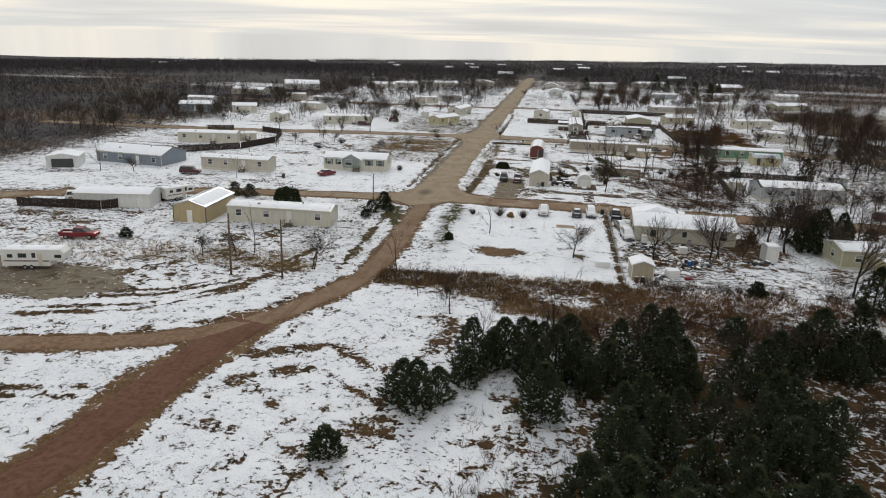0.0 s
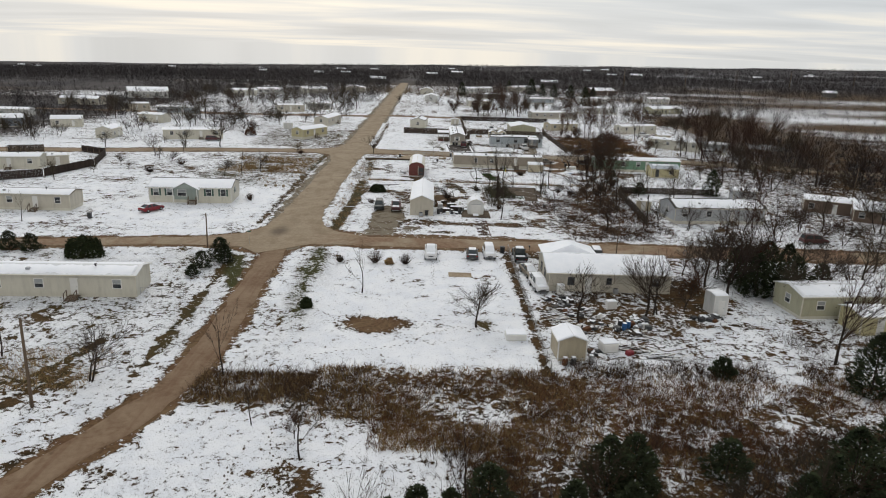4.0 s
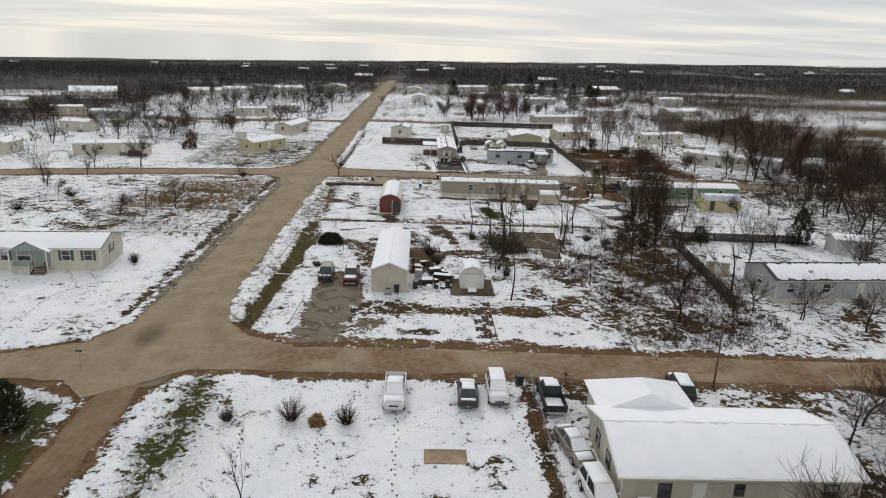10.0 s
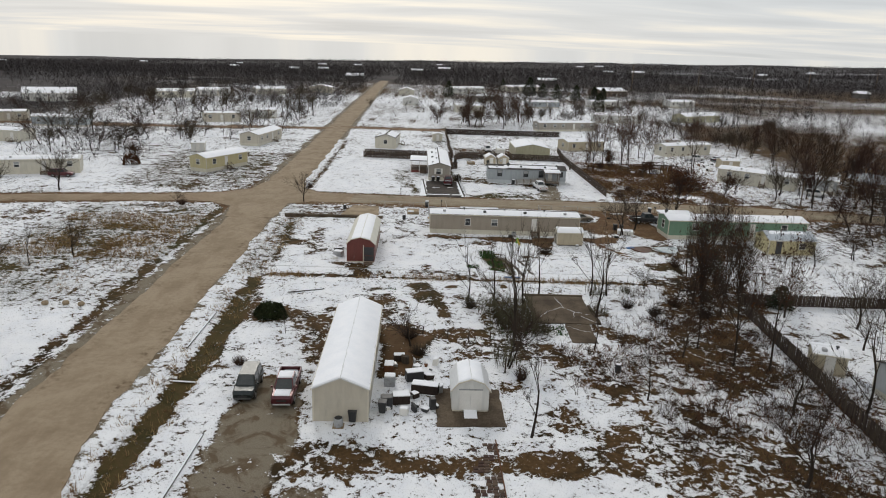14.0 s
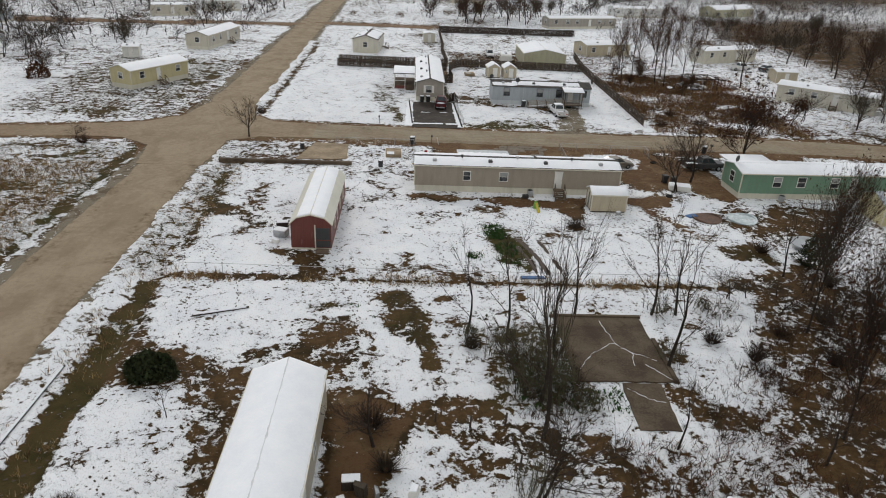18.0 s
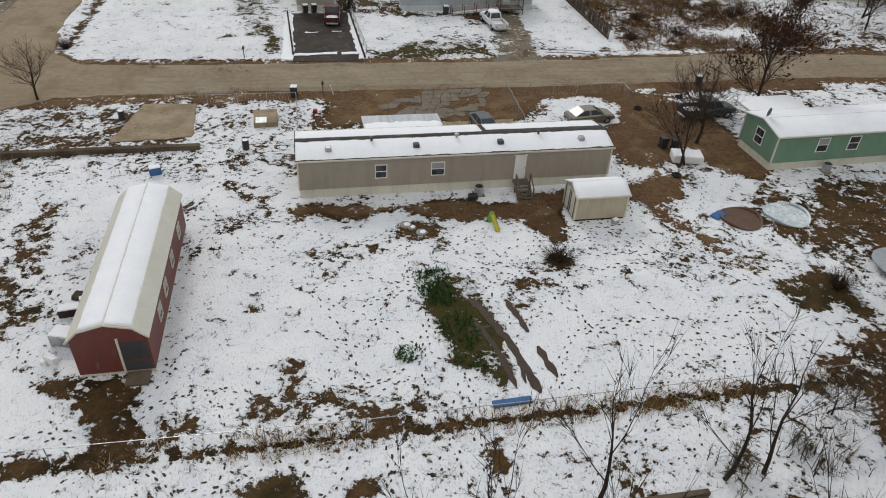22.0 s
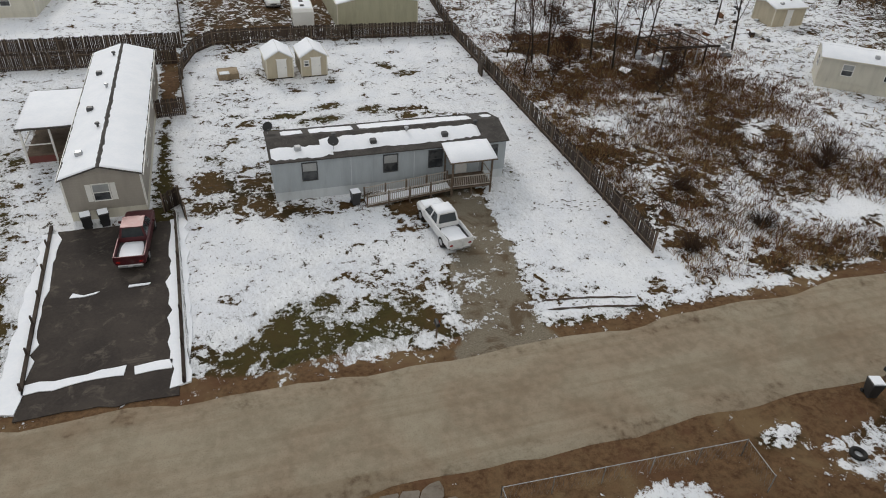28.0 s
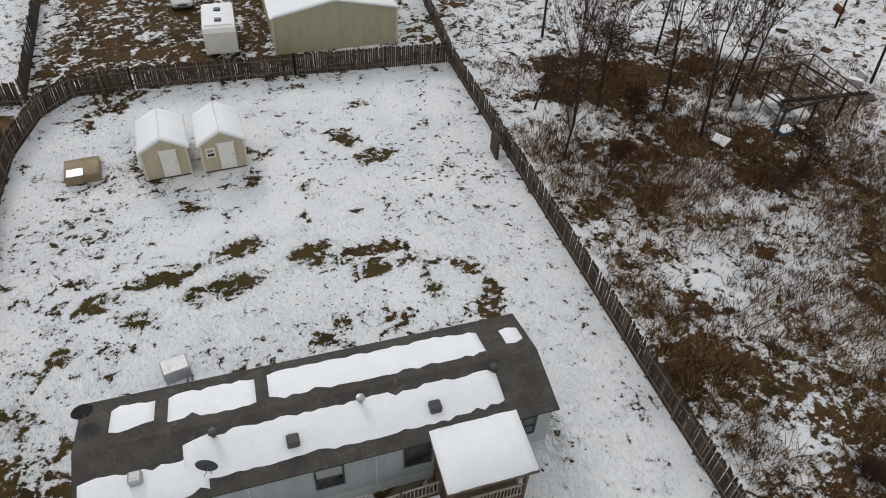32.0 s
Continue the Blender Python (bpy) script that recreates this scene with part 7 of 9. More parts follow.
tufts("tall_dry_grass", [(-23, -12, 86.6, 92.6, 1700), (-12, 14, 84, 94.5, 3300), (-5, 14, 79.5, 84, 1500), (2, 40, 74, 80, 2600), (14, 62, 84, 96, 2600), (44.3, 70, 250.5, 296, 7600), (-17, 36, 197.4, 199, 700), (-55, -33, 203, 228, 3400), (-50, -33, 188, 236, 700), (-60, -33, 88, 97, 1300), (45, 95, 255, 300, 1500), (-20.4, -16.2, 150, 232, 500), (75, 120, 300, 420, 1500), (-80, -58, 84, 97, 600)], HAYSTEM, "tall dry tan grass in clumps", 0.45, 6, 0.8, 0.022, 3)
tufts("russet_brush", [(44.3, 72, 251, 300, 7600), (46, 76, 272, 298, 1800), (27, 44, 150, 186, 900), (18, 32, 168, 177, 250), (-6, 44, 80, 93, 4300), (2, 44, 74, 80, 1500), (44, 66, 299, 325, 500)], RUSSET, "russet dead weeds and brambles", 0.5, 8, 0.9, 0.02, 9)
tufts("dark_brush", [(-23, -12, 86.8, 92.8, 800), (-12, 12, 84, 94, 900), (12, 40, 82, 92, 500), (0, 40, 74, 82, 1000), (40, 75, 82, 110, 2000), (44.5, 68, 251, 296, 1500), (75, 125, 95, 260, 4500), (-6, 76, 28, 86, 4200), (13, 40, 93, 97, 800), (24, 44, 146, 166, 1300), (30, 46, 166, 196, 1300), (17.5, 32, 167, 177, 250), (24.5, 32, 177, 186, 200), (12, 17, 179, 187, 220)], DARKBRUSH, "dark leafless brush and brambles", 0.9, 7, 0.85, 0.018, 4)
tufts("green_weeds", [(12.4, 14.4, 207.6, 211.2, 170), (13.2, 15.2, 202, 207, 90), (12.2, 16.5, 180, 186, 150), (17, 19.4, 180, 182.4, 70), (10.2, 11.4, 203, 204.2, 30), (-2, 4, 190, 194, 20), (-3, 1, 247, 249, 20)], GREENLEAF, "low green weeds poking through snow", 0.22, 6, 1.0, 0.05, 5)


# far woods, thinning towards the homes
def far_woods():
    q = np.random.default_rng(12)
    xs, ys, ss = [], [], []
    for lo, hi, n, size in ((330, 620, 4200, 1.1), (560, 1000, 12000, 1.3), (900, 1800, 13000, 1.9), (1700, 4300, 13000, 2.9)):
        d = np.sqrt(q.uniform(lo * lo, hi * hi, n))
        a = q.uniform(-0.95, 0.95, n)
        x, y = d * np.sin(a), 60 + d * np.cos(a)
        keep = (lattice(x, y, 26 * size, 41) + 0.35 * q.random(n) > (0.58 if lo < 560 else 0.30))
        keep &= np.abs(x + 27) > 11 * (1 if lo < 900 else 0)
        if lo < 900:
            keep &= ~((x > -150) & (x < 190) & (y < 560) & (q.random(n) < 0.62))
            keep &= ~((x > 150) & (y < 900) & (x > 0.28 * y) & (y < 640) & (q.random(n) < 0.86))
        xs.append(x[keep]), ys.append(y[keep]), ss.append(np.full(keep.sum(), size))
    for x0, x1, y0, y1, n in ((-400, -128, 150, 420, 2600), (-200, -125, 60, 150, 360), (104, 175, 90, 300, 900), (80, 120, 190, 262, 60), (-170, -34, 430, 620, 1500), (20, 230, 420, 640, 1000), (-150, -40, 300, 430, 300), (-125, -62, 240, 300, 50), (60, 150, 340, 420, 160)):
        x, y = q.uniform(x0, x1, n), q.uniform(y0, y1, n)
        ok = np.ones(n, bool)
        for hx, hy, L, W, *_ in HOMES:
            ok &= ~((x > hx - 5) & (x < hx + L + 6) & (y > hy - 14) & (y < hy + W + 8))
        xs.append(x[ok]), ys.append(y[ok]), ss.append(np.ones(ok.sum()))
    x, y, s = [np.concatenate(v) for v in (xs, ys, ss)]
    n = len(x)
    base = np.stack([x, y, land(x, y)], 1)
    H = np.minimum(s, 1.5) * q.uniform(5.5, 9.5, n)
    B = np.where(s < 1.2, 26, np.where(s < 1.5, 17, 7))
    k = np.repeat(base, B, 0)
    hh, sp = np.repeat(H, B), np.repeat(s, B)
    fine = np.where(sp < 1.2, 0.42, np.where(sp < 1.5, 0.6, 0.9))
    m_ = len(k)
    a, f = q.uniform(0, 2 * np.pi, m_), q.random(m_)
    rad = sp * 2.6 * np.sin(np.pi * np.clip(f * 0.72 + 0.26, 0, 1)) * np.sqrt(q.random(m_))
    mid = k + np.stack([np.cos(a) * rad, np.sin(a) * rad, hh * (0.04 + 0.82 * f)], 1)
    d = np.stack([np.cos(a) * 0.55 + q.normal(0, 0.35, m_), np.sin(a) * 0.55 + q.normal(0, 0.35, m_), q.uniform(0.5, 1.1, m_)], 1) * (sp * q.uniform(0.5, 1.2, m_))[:, None]
    w = np.stack([np.cos(a + 1.6), np.sin(a + 1.6), q.normal(0, 0.4, m_)], 1) * (fine * sp * q.uniform(0.09, 0.34, m_))[:, None]
    root, tip = mid - d * 0.4, mid + d
    tris("far_woods", np.stack([root - w, root + w, tip], 1), HAZED_WOODS, "leafless brown woods to the horizon, greyed by painted haze", "woods")


# distance haze is mixed into this colour: lighter and greyer than bare twigs
HAZED_WOODS = plain("hazed_winter_woods", (0.064, 0.055, 0.053), (0.036, 0.033, 0.035), 0.01, 0.05, 0.95, 0.0, vary=0.4, island=True)
FARWALL = plain("far_wall", (0.20, 0.19, 0.18), (0.10, 0.095, 0.09), 0.02, 0.1, 0.9, 0.0)
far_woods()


def far_roofs():
    """Snowy roofs of homes scattered in the far woods."""
    q = np.random.default_rng(31)
    mb, walls = MB(), MB()
    for _ in range(26):
        d, a = q.uniform(640, 2400), q.uniform(-0.62, 0.62)
        x, y = d * math.sin(a), 60 + d * math.cos(a)
        if abs(x + 27) < 14:
            continue
        z, L, W = at(x, y) + (1 if d < 900 else 4), q.uniform(8, 15) * (1 + d / 4000), q.uniform(6, 10)
        walls.box(x, y, z - 8, x + L, y + W, z + 3)
        mb.add([(x - 0.5, y - 0.5, z + 3), (x + L + 0.5, y - 0.5, z + 3), (x + L + 0.5, y + W + 0.5, z + 3), (x - 0.5, y + W + 0.5, z + 3), (x - 0.5, y + W / 2, z + 5.2), (x + L + 0.5, y + W / 2, z + 5.2)], [(0, 1, 5, 4), (2, 3, 4, 5), (1, 2, 5), (3, 0, 4), (3, 2, 1, 0)])
    tagged(part("far_walls", walls, FARWALL), "dull walls of homes in the far woods", "homes", "", "stuff")
    tagged(part("far_homes", mb, SNOW), "snowy roofs of homes in the far woods", "homes", "", "stuff")


far_roofs()

# ---- vehicles ----
def paint(name, c, metal=0.3, rough=0.28):
    return plain(name, c, tuple(v * 0.85 for v in c), 0.8, 5, rough + 0.08, 0.0, 0.01, metal, tuple(0.5 * v + 0.06 for v in c))


CARPAINT = {"silver": paint("silver_paint", (0.30, 0.31, 0.32), 0.6), "gold": paint("pewter_paint", (0.27, 0.245, 0.21), 0.6), "white": paint("white_car_paint", (0.70, 0.70, 0.70), 0.0), "red": paint("dull_red_paint", (0.16, 0.020, 0.022), 0.1, 0.45),
            "maroon": paint("maroon_paint", (0.085, 0.018, 0.022), 0.3), "dark": paint("dark_green_paint", (0.012, 0.018, 0.018), 0.3), "charcoal": paint("charcoal_paint", (0.05, 0.05, 0.052), 0.4), "crimson": paint("crimson_paint", (0.20, 0.012, 0.018), 0.3), "tan": paint("tan_car_paint", (0.25, 0.21, 0.16), 0.4)}
CARGLASS = plain("car_glass", (0.03, 0.038, 0.042), (0.045, 0.052, 0.056), 0.8, 5, 0.08, 0.0)
TAILRED = plain("tail_lamp_red", (0.30, 0.012, 0.012), None, 1, 10, 0.25, 0.0)
LAMPCLEAR = plain("headlamp_clear", (0.62, 0.63, 0.62), None, 1, 10, 0.15, 0.0)
PLATE = plain("plate_grey", (0.55, 0.56, 0.58), None, 1, 10, 0.5, 0.0)


def loft(mb, stations):
    """A hull from stations (x, half width, bottom, shoulder, top half width, top)."""
    n = len(mb.v)
    for x, w, b, s, tw, t in stations:
        mb.v += [(x, -w * 0.9, b), (x, -w, b + 0.12), (x, -w, s), (x, -tw, t), (x, 0, t + 0.02), (x, tw, t), (x, w, s), (x, w, b + 0.12), (x, w * 0.9, b)]
    for i in range(len(stations) - 1):
        for k in range(9):
            a, b_ = n + i * 9 + k, n + i * 9 + (k + 1) % 9
            mb.f.append((a, b_, b_ + 9, a + 9))
    mb.f += [tuple(n + k for k in range(9))[::-1], tuple(n + (len(stations) - 1) * 9 + k for k in range(9))]
    return mb


def cabin_faces(x0, x1, rx0, rx1, zb, zr, wb, wr):
    """Corner points of a tapering cabin: front is at x1."""
    return [Vector(p) for p in ((x0, -wb, zb), (x1, -wb, zb), (x1, wb, zb), (x0, wb, zb), (rx0, -wr, zr), (rx1, -wr, zr), (rx1, wr, zr), (rx0, wr, zr))]


def pane_on(a, b, c, d, s, out):
    """A pane inset by s in a face a b c d, set a little outwards."""
    m = (a + b + c + d) / 4
    q = [m + (p - m) * s for p in (a, b, c, d)]
    nrm = (b - a).cross(d - a).normalized()
    nrm = nrm if nrm.dot(out) > 0 else -nrm
    lo, hi = [p - nrm * 0.02 for p in q], [p + nrm * 0.012 for p in q]
    return MB().add(lo + hi, [(0, 1, 2, 3), (7, 6, 5, 4), (0, 4, 5, 1), (1, 5, 6, 2), (2, 6, 7, 3), (3, 7, 4, 0)])


SHAPES = {
    "sedan": dict(L=4.75, hull=[(-2.37, 0.74, 0.42, 0.70, 0.62, 0.82), (-2.28, 0.86, 0.30, 0.80, 0.74, 0.95), (-1.5, 0.90, 0.26, 0.86, 0.80, 0.98), (0.9, 0.90, 0.26, 0.86, 0.80, 0.96), (1.7, 0.88, 0.28, 0.78, 0.74, 0.88), (2.2, 0.82, 0.30, 0.66, 0.66, 0.76), (2.37, 0.68, 0.38, 0.55, 0.52, 0.62)], cab=(-2.0, 1.25, -1.05, 0.2, 0.93, 1.43, 0.79, 0.60), wheels=(-1.42, 1.45), r=0.33),
    "suv": dict(L=4.8, hull=[(-2.4, 0.80, 0.45, 0.85, 0.72, 1.0), (-2.3, 0.90, 0.36, 0.95, 0.82, 1.06), (1.0, 0.92, 0.34, 0.95, 0.82, 1.06), (2.0, 0.90, 0.36, 0.85, 0.78, 0.98), (2.4, 0.78, 0.45, 0.68, 0.62, 0.80)], cab=(-2.3, 1.25, -2.05, 0.5, 1.03, 1.75, 0.82, 0.68), wheels=(-1.45, 1.5), r=0.37),
    "pickup": dict(L=5.75, hull=[(-2.87, 0.88, 0.55, 0.74, 0.80, 0.76), (-2.8, 0.94, 0.48, 0.76, 0.86, 0.78), (-0.75, 0.95, 0.42, 0.80, 0.86, 0.82), (-0.7, 0.95, 0.42, 1.05, 0.86, 1.14), (1.25, 0.95, 0.42, 1.05, 0.86, 1.14), (2.55, 0.92, 0.46, 0.98, 0.82, 1.08), (2.87, 0.84, 0.52, 0.84, 0.72, 0.95)], cab=(-0.72, 1.5, -0.55, 0.75, 1.10, 1.83, 0.84, 0.68), wheels=(-1.75, 1.85), r=0.40),
}


def vehicle(kind, x, y, rot, col, label, snow=0.0, z=0.0, long=1.0):
    """A car with its front towards its own +x."""
    sh = SHAPES[kind]
    cat = {"sedan": "car", "suv": "car", "pickup": "pickup truck"}[kind]
    v = thing("car" if cat == "car" else "pickup_truck", pose(x, y, z, 0, 0, rot) @ Matrix.Diagonal((long, 1, 1, 1)), label, cat)
    m = CARPAINT[col]
    body = part("body", loft(MB(), sh["hull"]), m, v, smooth=False)
    c = cabin_faces(*sh["cab"])
    roofc = MB().add([p[:] for p in c], [(0, 1, 5, 4), (1, 2, 6, 5), (2, 3, 7, 6), (3, 0, 4, 7), (4, 5, 6, 7)])
    part("cabin", roofc, m, v)
    up = Vector((0, 0, 0.3))
    part("windshield", pane_on(c[1], c[2], c[6], c[5], 0.86, Vector((1, 0, 0)) + up), CARGLASS, v)
    part("rear_window", pane_on(c[0], c[3], c[7], c[4], 0.82, Vector((-1, 0, 0)) + up), CARGLASS, v)
    for a, b, cc, d, s in ((c[0], c[1], c[5], c[4], -1), (c[3], c[2], c[6], c[7], 1)):
        mid0, mid1 = (a + b) / 2, (cc + d) / 2
        part("side_window", pane_on(a, mid0, mid1, d, 0.82, Vector((0, s, 0))), CARGLASS, v)
        part("side_window", pane_on(mid0, b, cc, mid1, 0.82, Vector((0, s, 0))), CARGLASS, v)
    L, w = sh["L"] / 2, sh["hull"][2][1]
    zt = sh["hull"][-1][3]
    for s in (-1, 1):
        part("headlight", MB().soft(L - 0.22, s * 0.58 - 0.17, zt - 0.1, L - 0.015, s * 0.58 + 0.17, zt + 0.06, 0.03), LAMPCLEAR, v)
        part("tail_light", MB().soft(-L - 0.005, s * 0.68 - 0.13, 0.66, -L + 0.14, s * 0.68 + 0.13, 0.84, 0.03), TAILRED, v)
        part("mirror", MB().soft(sh["cab"][1] - 0.45, s * (w + 0.10) - 0.1, sh["cab"][4] + 0.02, sh["cab"][1] - 0.3, s * (w + 0.10) + 0.08, sh["cab"][4] + 0.18, 0.03), m, v)
        for wx in sh["wheels"]:
            r = sh["r"]
            t = part("tyre", MB().tube((wx, s * (w - 0.20), r), (wx, s * (w + 0.015), r), r, r * 0.97, 16), RUBBER, v, smooth=False)
            part("rim", MB().tube((wx, s * (w - 0.02), r), (wx, s * (w + 0.03), r), r * 0.62, r * 0.55, 12), STEEL, t)
    part("front_bumper", MB().soft(L - 0.14, -0.72, 0.34, L + 0.05, 0.72, 0.52, 0.04), DARKTRIM if kind != "pickup" else STEEL, v)
    part("rear_bumper", MB().soft(-L - 0.07, -0.74, 0.36, -L + 0.1, 0.74, 0.56, 0.04), DARKTRIM if kind != "pickup" else STEEL, v)
    part("number_plate", MB().box(-L - 0.085, -0.15, 0.41, -L - 0.07, 0.15, 0.52), PLATE, v)
    part("grille", MB().box(L - 0.06, -0.4, zt - 0.13, L + 0.012, 0.4, zt + 0.01), BLACK, v)
    if kind == "pickup":
        for s in (-1, 1):
            part("bed_side", MB().soft(-2.85, s * 0.9 - 0.05, 0.75, -0.7, s * 0.9 + 0.05, 1.16, 0.03), m, v)
        part("tailgate", MB().soft(-2.87, -0.86, 0.74, -2.79, 0.86, 1.15, 0.02), m, v)
        part("bed_floor", MB().box(-2.8, -0.86, 0.795, -0.72, 0.86, 0.84), BLACK, v)
        if snow > 0:
            sm = MB()
            ragged(sm, -2.75, -0.85, 0.05, 0.95, lambda u, q, h: (u, -0.8 + 1.6 * q, 0.842 + h), 0.05, 0.1 if snow < 0.9 else 0.02, x)
            part("snow", sm, SNOW, v, smooth=True)
    if snow > 0.3:
        x0, x1, r0, r1, zb, zr, wb, wr = sh["cab"]
        hood = sh["hull"]
        top = lambda u: float(np.interp(u, [k[0] for k in hood], [k[5] for k in hood])) + 0.022
        decks = [("roof_snow", r0 + 0.03, r1 - 0.02, wr, lambda u: zr, 0.07), ("hood_snow", x1 + 0.05, L - 0.3, 0.72, top, 0.05)]
        if kind == "sedan":
            decks.append(("boot_snow", -L + 0.12, x0 + 0.05, 0.7, top, 0.05))
        for i, (nm, a, b, hw, zf, th) in enumerate(decks):
            sm = MB()
            ragged(sm, a, b, 0.03, 0.97, lambda u, q, h: (u, -hw + 2 * hw * q, zf(u) + h), th, 0.05, x + 3 + 2 * i, 0.3)
            part(nm, sm, SNOW, v, smooth=True)
        if snow > 0.8:
            part("windshield_snow", pane_on(c[1] + up * 0.1, c[2] + up * 0.1, c[6] + up * 0.1, c[5] + up * 0.1, 0.9, Vector((1, 0, 0)) + up), SNOW, v)
    return v


CARPAINT["graphite"] = paint("graphite_paint", (0.105, 0.11, 0.12))
vehicle("sedan", 21.75, 231.0, -83, "graphite", "graphite-grey sedan parked on the concrete slab", z=0.09)
vehicle("sedan", 32.4, 232.5, 8, "gold", "pewter sedan parked in thin snow")
vehicle("pickup", 44.6, 232.6, 6, "charcoal", "dark grey pickup parked in the mud", 0.2)
vehicle("pickup", 29.75, 260.7, 97, "white", "white crew-cab pickup with snow on the gravel drive", 0.7, 0.02)
vehicle("pickup", 9.6, 263.6, 86, "maroon", "faded maroon pickup with snow in its bed", 0.25, 0.06)
vehicle("suv", -11.5, 166.6, -88, "dark", "dark green sport utility car on the drive")
vehicle("pickup", -8.1, 166.2, -88, "maroon", "maroon pickup with snow on its hood", 0.5)
vehicle("pickup", -1.0, 134.3, -90, "white", "white pickup covered with snow, parked in the lot", 1.0)
vehicle("sedan", 5.5, 134.6, 88, "charcoal", "snow-covered dark car parked in the lot", 1.0)
vehicle("suv", 8.2, 135.2, -90, "white", "snow-covered white car parked in the lot", 1.0)
vehicle("pickup", 12.9, 134.2, 90, "dark", "dark pickup with snow, parked beside the fence", 1.0)
vehicle("sedan", 13.4, 126.2, -80, "tan", "snow-covered sedan parked by the tan house", 1.0, 0, 1.1)
vehicle("suv", 13.9, 120.2, -84, "white", "snow-covered white van beside the tan house", 1.0)
vehicle("suv", 25.4, 136.4, 85, "charcoal", "dark van with a snowy roof behind the house", 0.6)
vehicle("sedan", -53.8, 158.6, 60, "crimson", "crimson sedan with snow on its roof", 0.5)
vehicle("suv", -84.6, 149.9, 12, "maroon", "dark red car standing in the snow", 0.2)
vehicle("pickup", -73.6, 95.2, 12, "crimson", "dark red pickup in the weedy lot", 0.3)
vehicle("suv", 67.6, 148.8, 4, "maroon", "dark red car beside the street", 0.3)
vehicle("suv", 23.3, 316.4, -88, "white", "white sport utility car behind the fence", 0.2)
vehicle("suv", -72.6, 258.4, 10, "maroon", "dark red car beside the cream home", 0.2)
vehicle("pickup", -86.0, 121.0, 20, "charcoal", "dark old pickup among stored cars", 0.5)
vehicle("sedan", -80.0, 118.5, 100, "silver", "grey sedan with snow in a storage yard", 0.9)
vehicle("suv", -91.0, 119.0, 30, "white", "white car with snow in a storage yard", 0.9)
vehicle("suv", 93.0, 262.6, -20, "white", "white car beside the cream home", 0.3)
vehicle("sedan", 91.0, 311.5, 30, "charcoal", "dark sedan in a cluttered yard", 0.5)
vehicle("pickup", 84.0, 311.0, 10, "white", "white pickup in a cluttered yard", 0.5)


def camper(x, y, rot, label, L=8.2, H=2.9, nose=True):
    """A white towed camper with windows, stripe and wheels."""
    v = thing("camper_trailer", pose(x, y, 0, 0, 0, rot), label, "camper")
    if nose:
        prof = [(0, 0.55), (L - 1.9, 0.55), (L - 1.8, 1.35), (L, 1.45), (L + 0.05, 2.4), (L - 0.4, H), (0.15, H), (0, H - 0.2)]
    else:
        prof = [(0, 0.5), (L, 0.5), (L + 0.05, H - 0.3), (L - 0.2, H), (0.15, H), (0, H - 0.2)]
    part("body", MB().extrude(prof, -1.2, 1.2, "y"), WHITE, v)
    part("stripe", MB().box(0.3, -1.215, 1.2, L - 2.0 if nose else L - 0.3, -1.2, 1.38), CARPAINT["tan"], v)
    for u, w, h in ((0.8, 0.7, 0.5), (2.2, 1.1, 0.6), (4.0, 0.5, 0.7), (L - 1.2, 0.9, 0.45)) if nose else ((L * 0.3, 0.5, 0.4),):
        part("window", MB().soft(u, -1.22, 1.75, u + w, -1.19, 1.75 + h, 0.01), CARGLASS, v)
    part("door", MB().box(L * 0.58, -1.22, 0.62, L * 0.58 + 0.66, -1.195, 2.35), TRIM, v)
    for u in (L * 0.36, L * 0.36 + 0.85):
        for s in (-1, 1):
            t = part("tyre", MB().tube((u, s * 1.0, 0.36), (u, s * 1.22, 0.36), 0.36, 0.35, 14), RUBBER, v)
            part("rim", MB().tube((u, s * 1.2, 0.36), (u, s * 1.24, 0.36), 0.2, 0.18, 10), STEEL, t)
    sm = MB()
    ragged(sm, 0.2, L - 0.5, 0.03, 0.97, lambda u, q, h: (u, -1.17 + 2.34 * q, H + h), 0.07, 0.03, x)
    part("snow", sm, SNOW, v, smooth=True)
    for u in (L * 0.3, L * 0.7):
        part("roof_vent", MB().soft(u - 0.25, -0.25, H, u + 0.25, 0.25, H + 0.16, 0.03), BLACK if not nose else WHITE, v)
    part("jack", MB().tube((L - 0.8 if nose else L + 0.6, 0, -0.05), (L - 0.8 if nose else L + 0.6, 0, 1.4 if nose else 0.6), 0.06, 0.06, 6), STEEL, v)
    return v


camper(-73.6, 80.0, 14, "white fifth-wheel camper parked on gravel")
camper(26.2, 309.6, -92, "white enclosed trailer with a roof vent", 4.6, 2.5, False)
camper(-75.0, 122.0, 60, "white camper in the storage yard", 6.0, 2.7)


# ---- fences ----
BOARDS = []
for i in range(5):
    w = 0.142
    h = 1.0
    BOARDS.append(MB().add([(0, -0.01, 0), (w, -0.01, 0), (w, 0.01, 0), (0, 0.01, 0), (0.0, -0.01, 0.985), (w * 0.3, -0.01, 1.0), (w * 0.75, -0.01, 1.0), (w, -0.01, 0.98), (0.0, 0.01, 0.985), (w * 0.3, 0.01, 1.0), (w * 0.75, 0.01, 1.0), (w, 0.01, 0.98)],
                           [(0, 1, 7, 6, 5, 4), (3, 8, 9, 10, 11, 2), (0, 4, 8, 3), (1, 2, 11, 7), (4, 5, 9, 8), (5, 6, 10, 9), (6, 7, 11, 10)]).mesh("board", OLDWOOD))


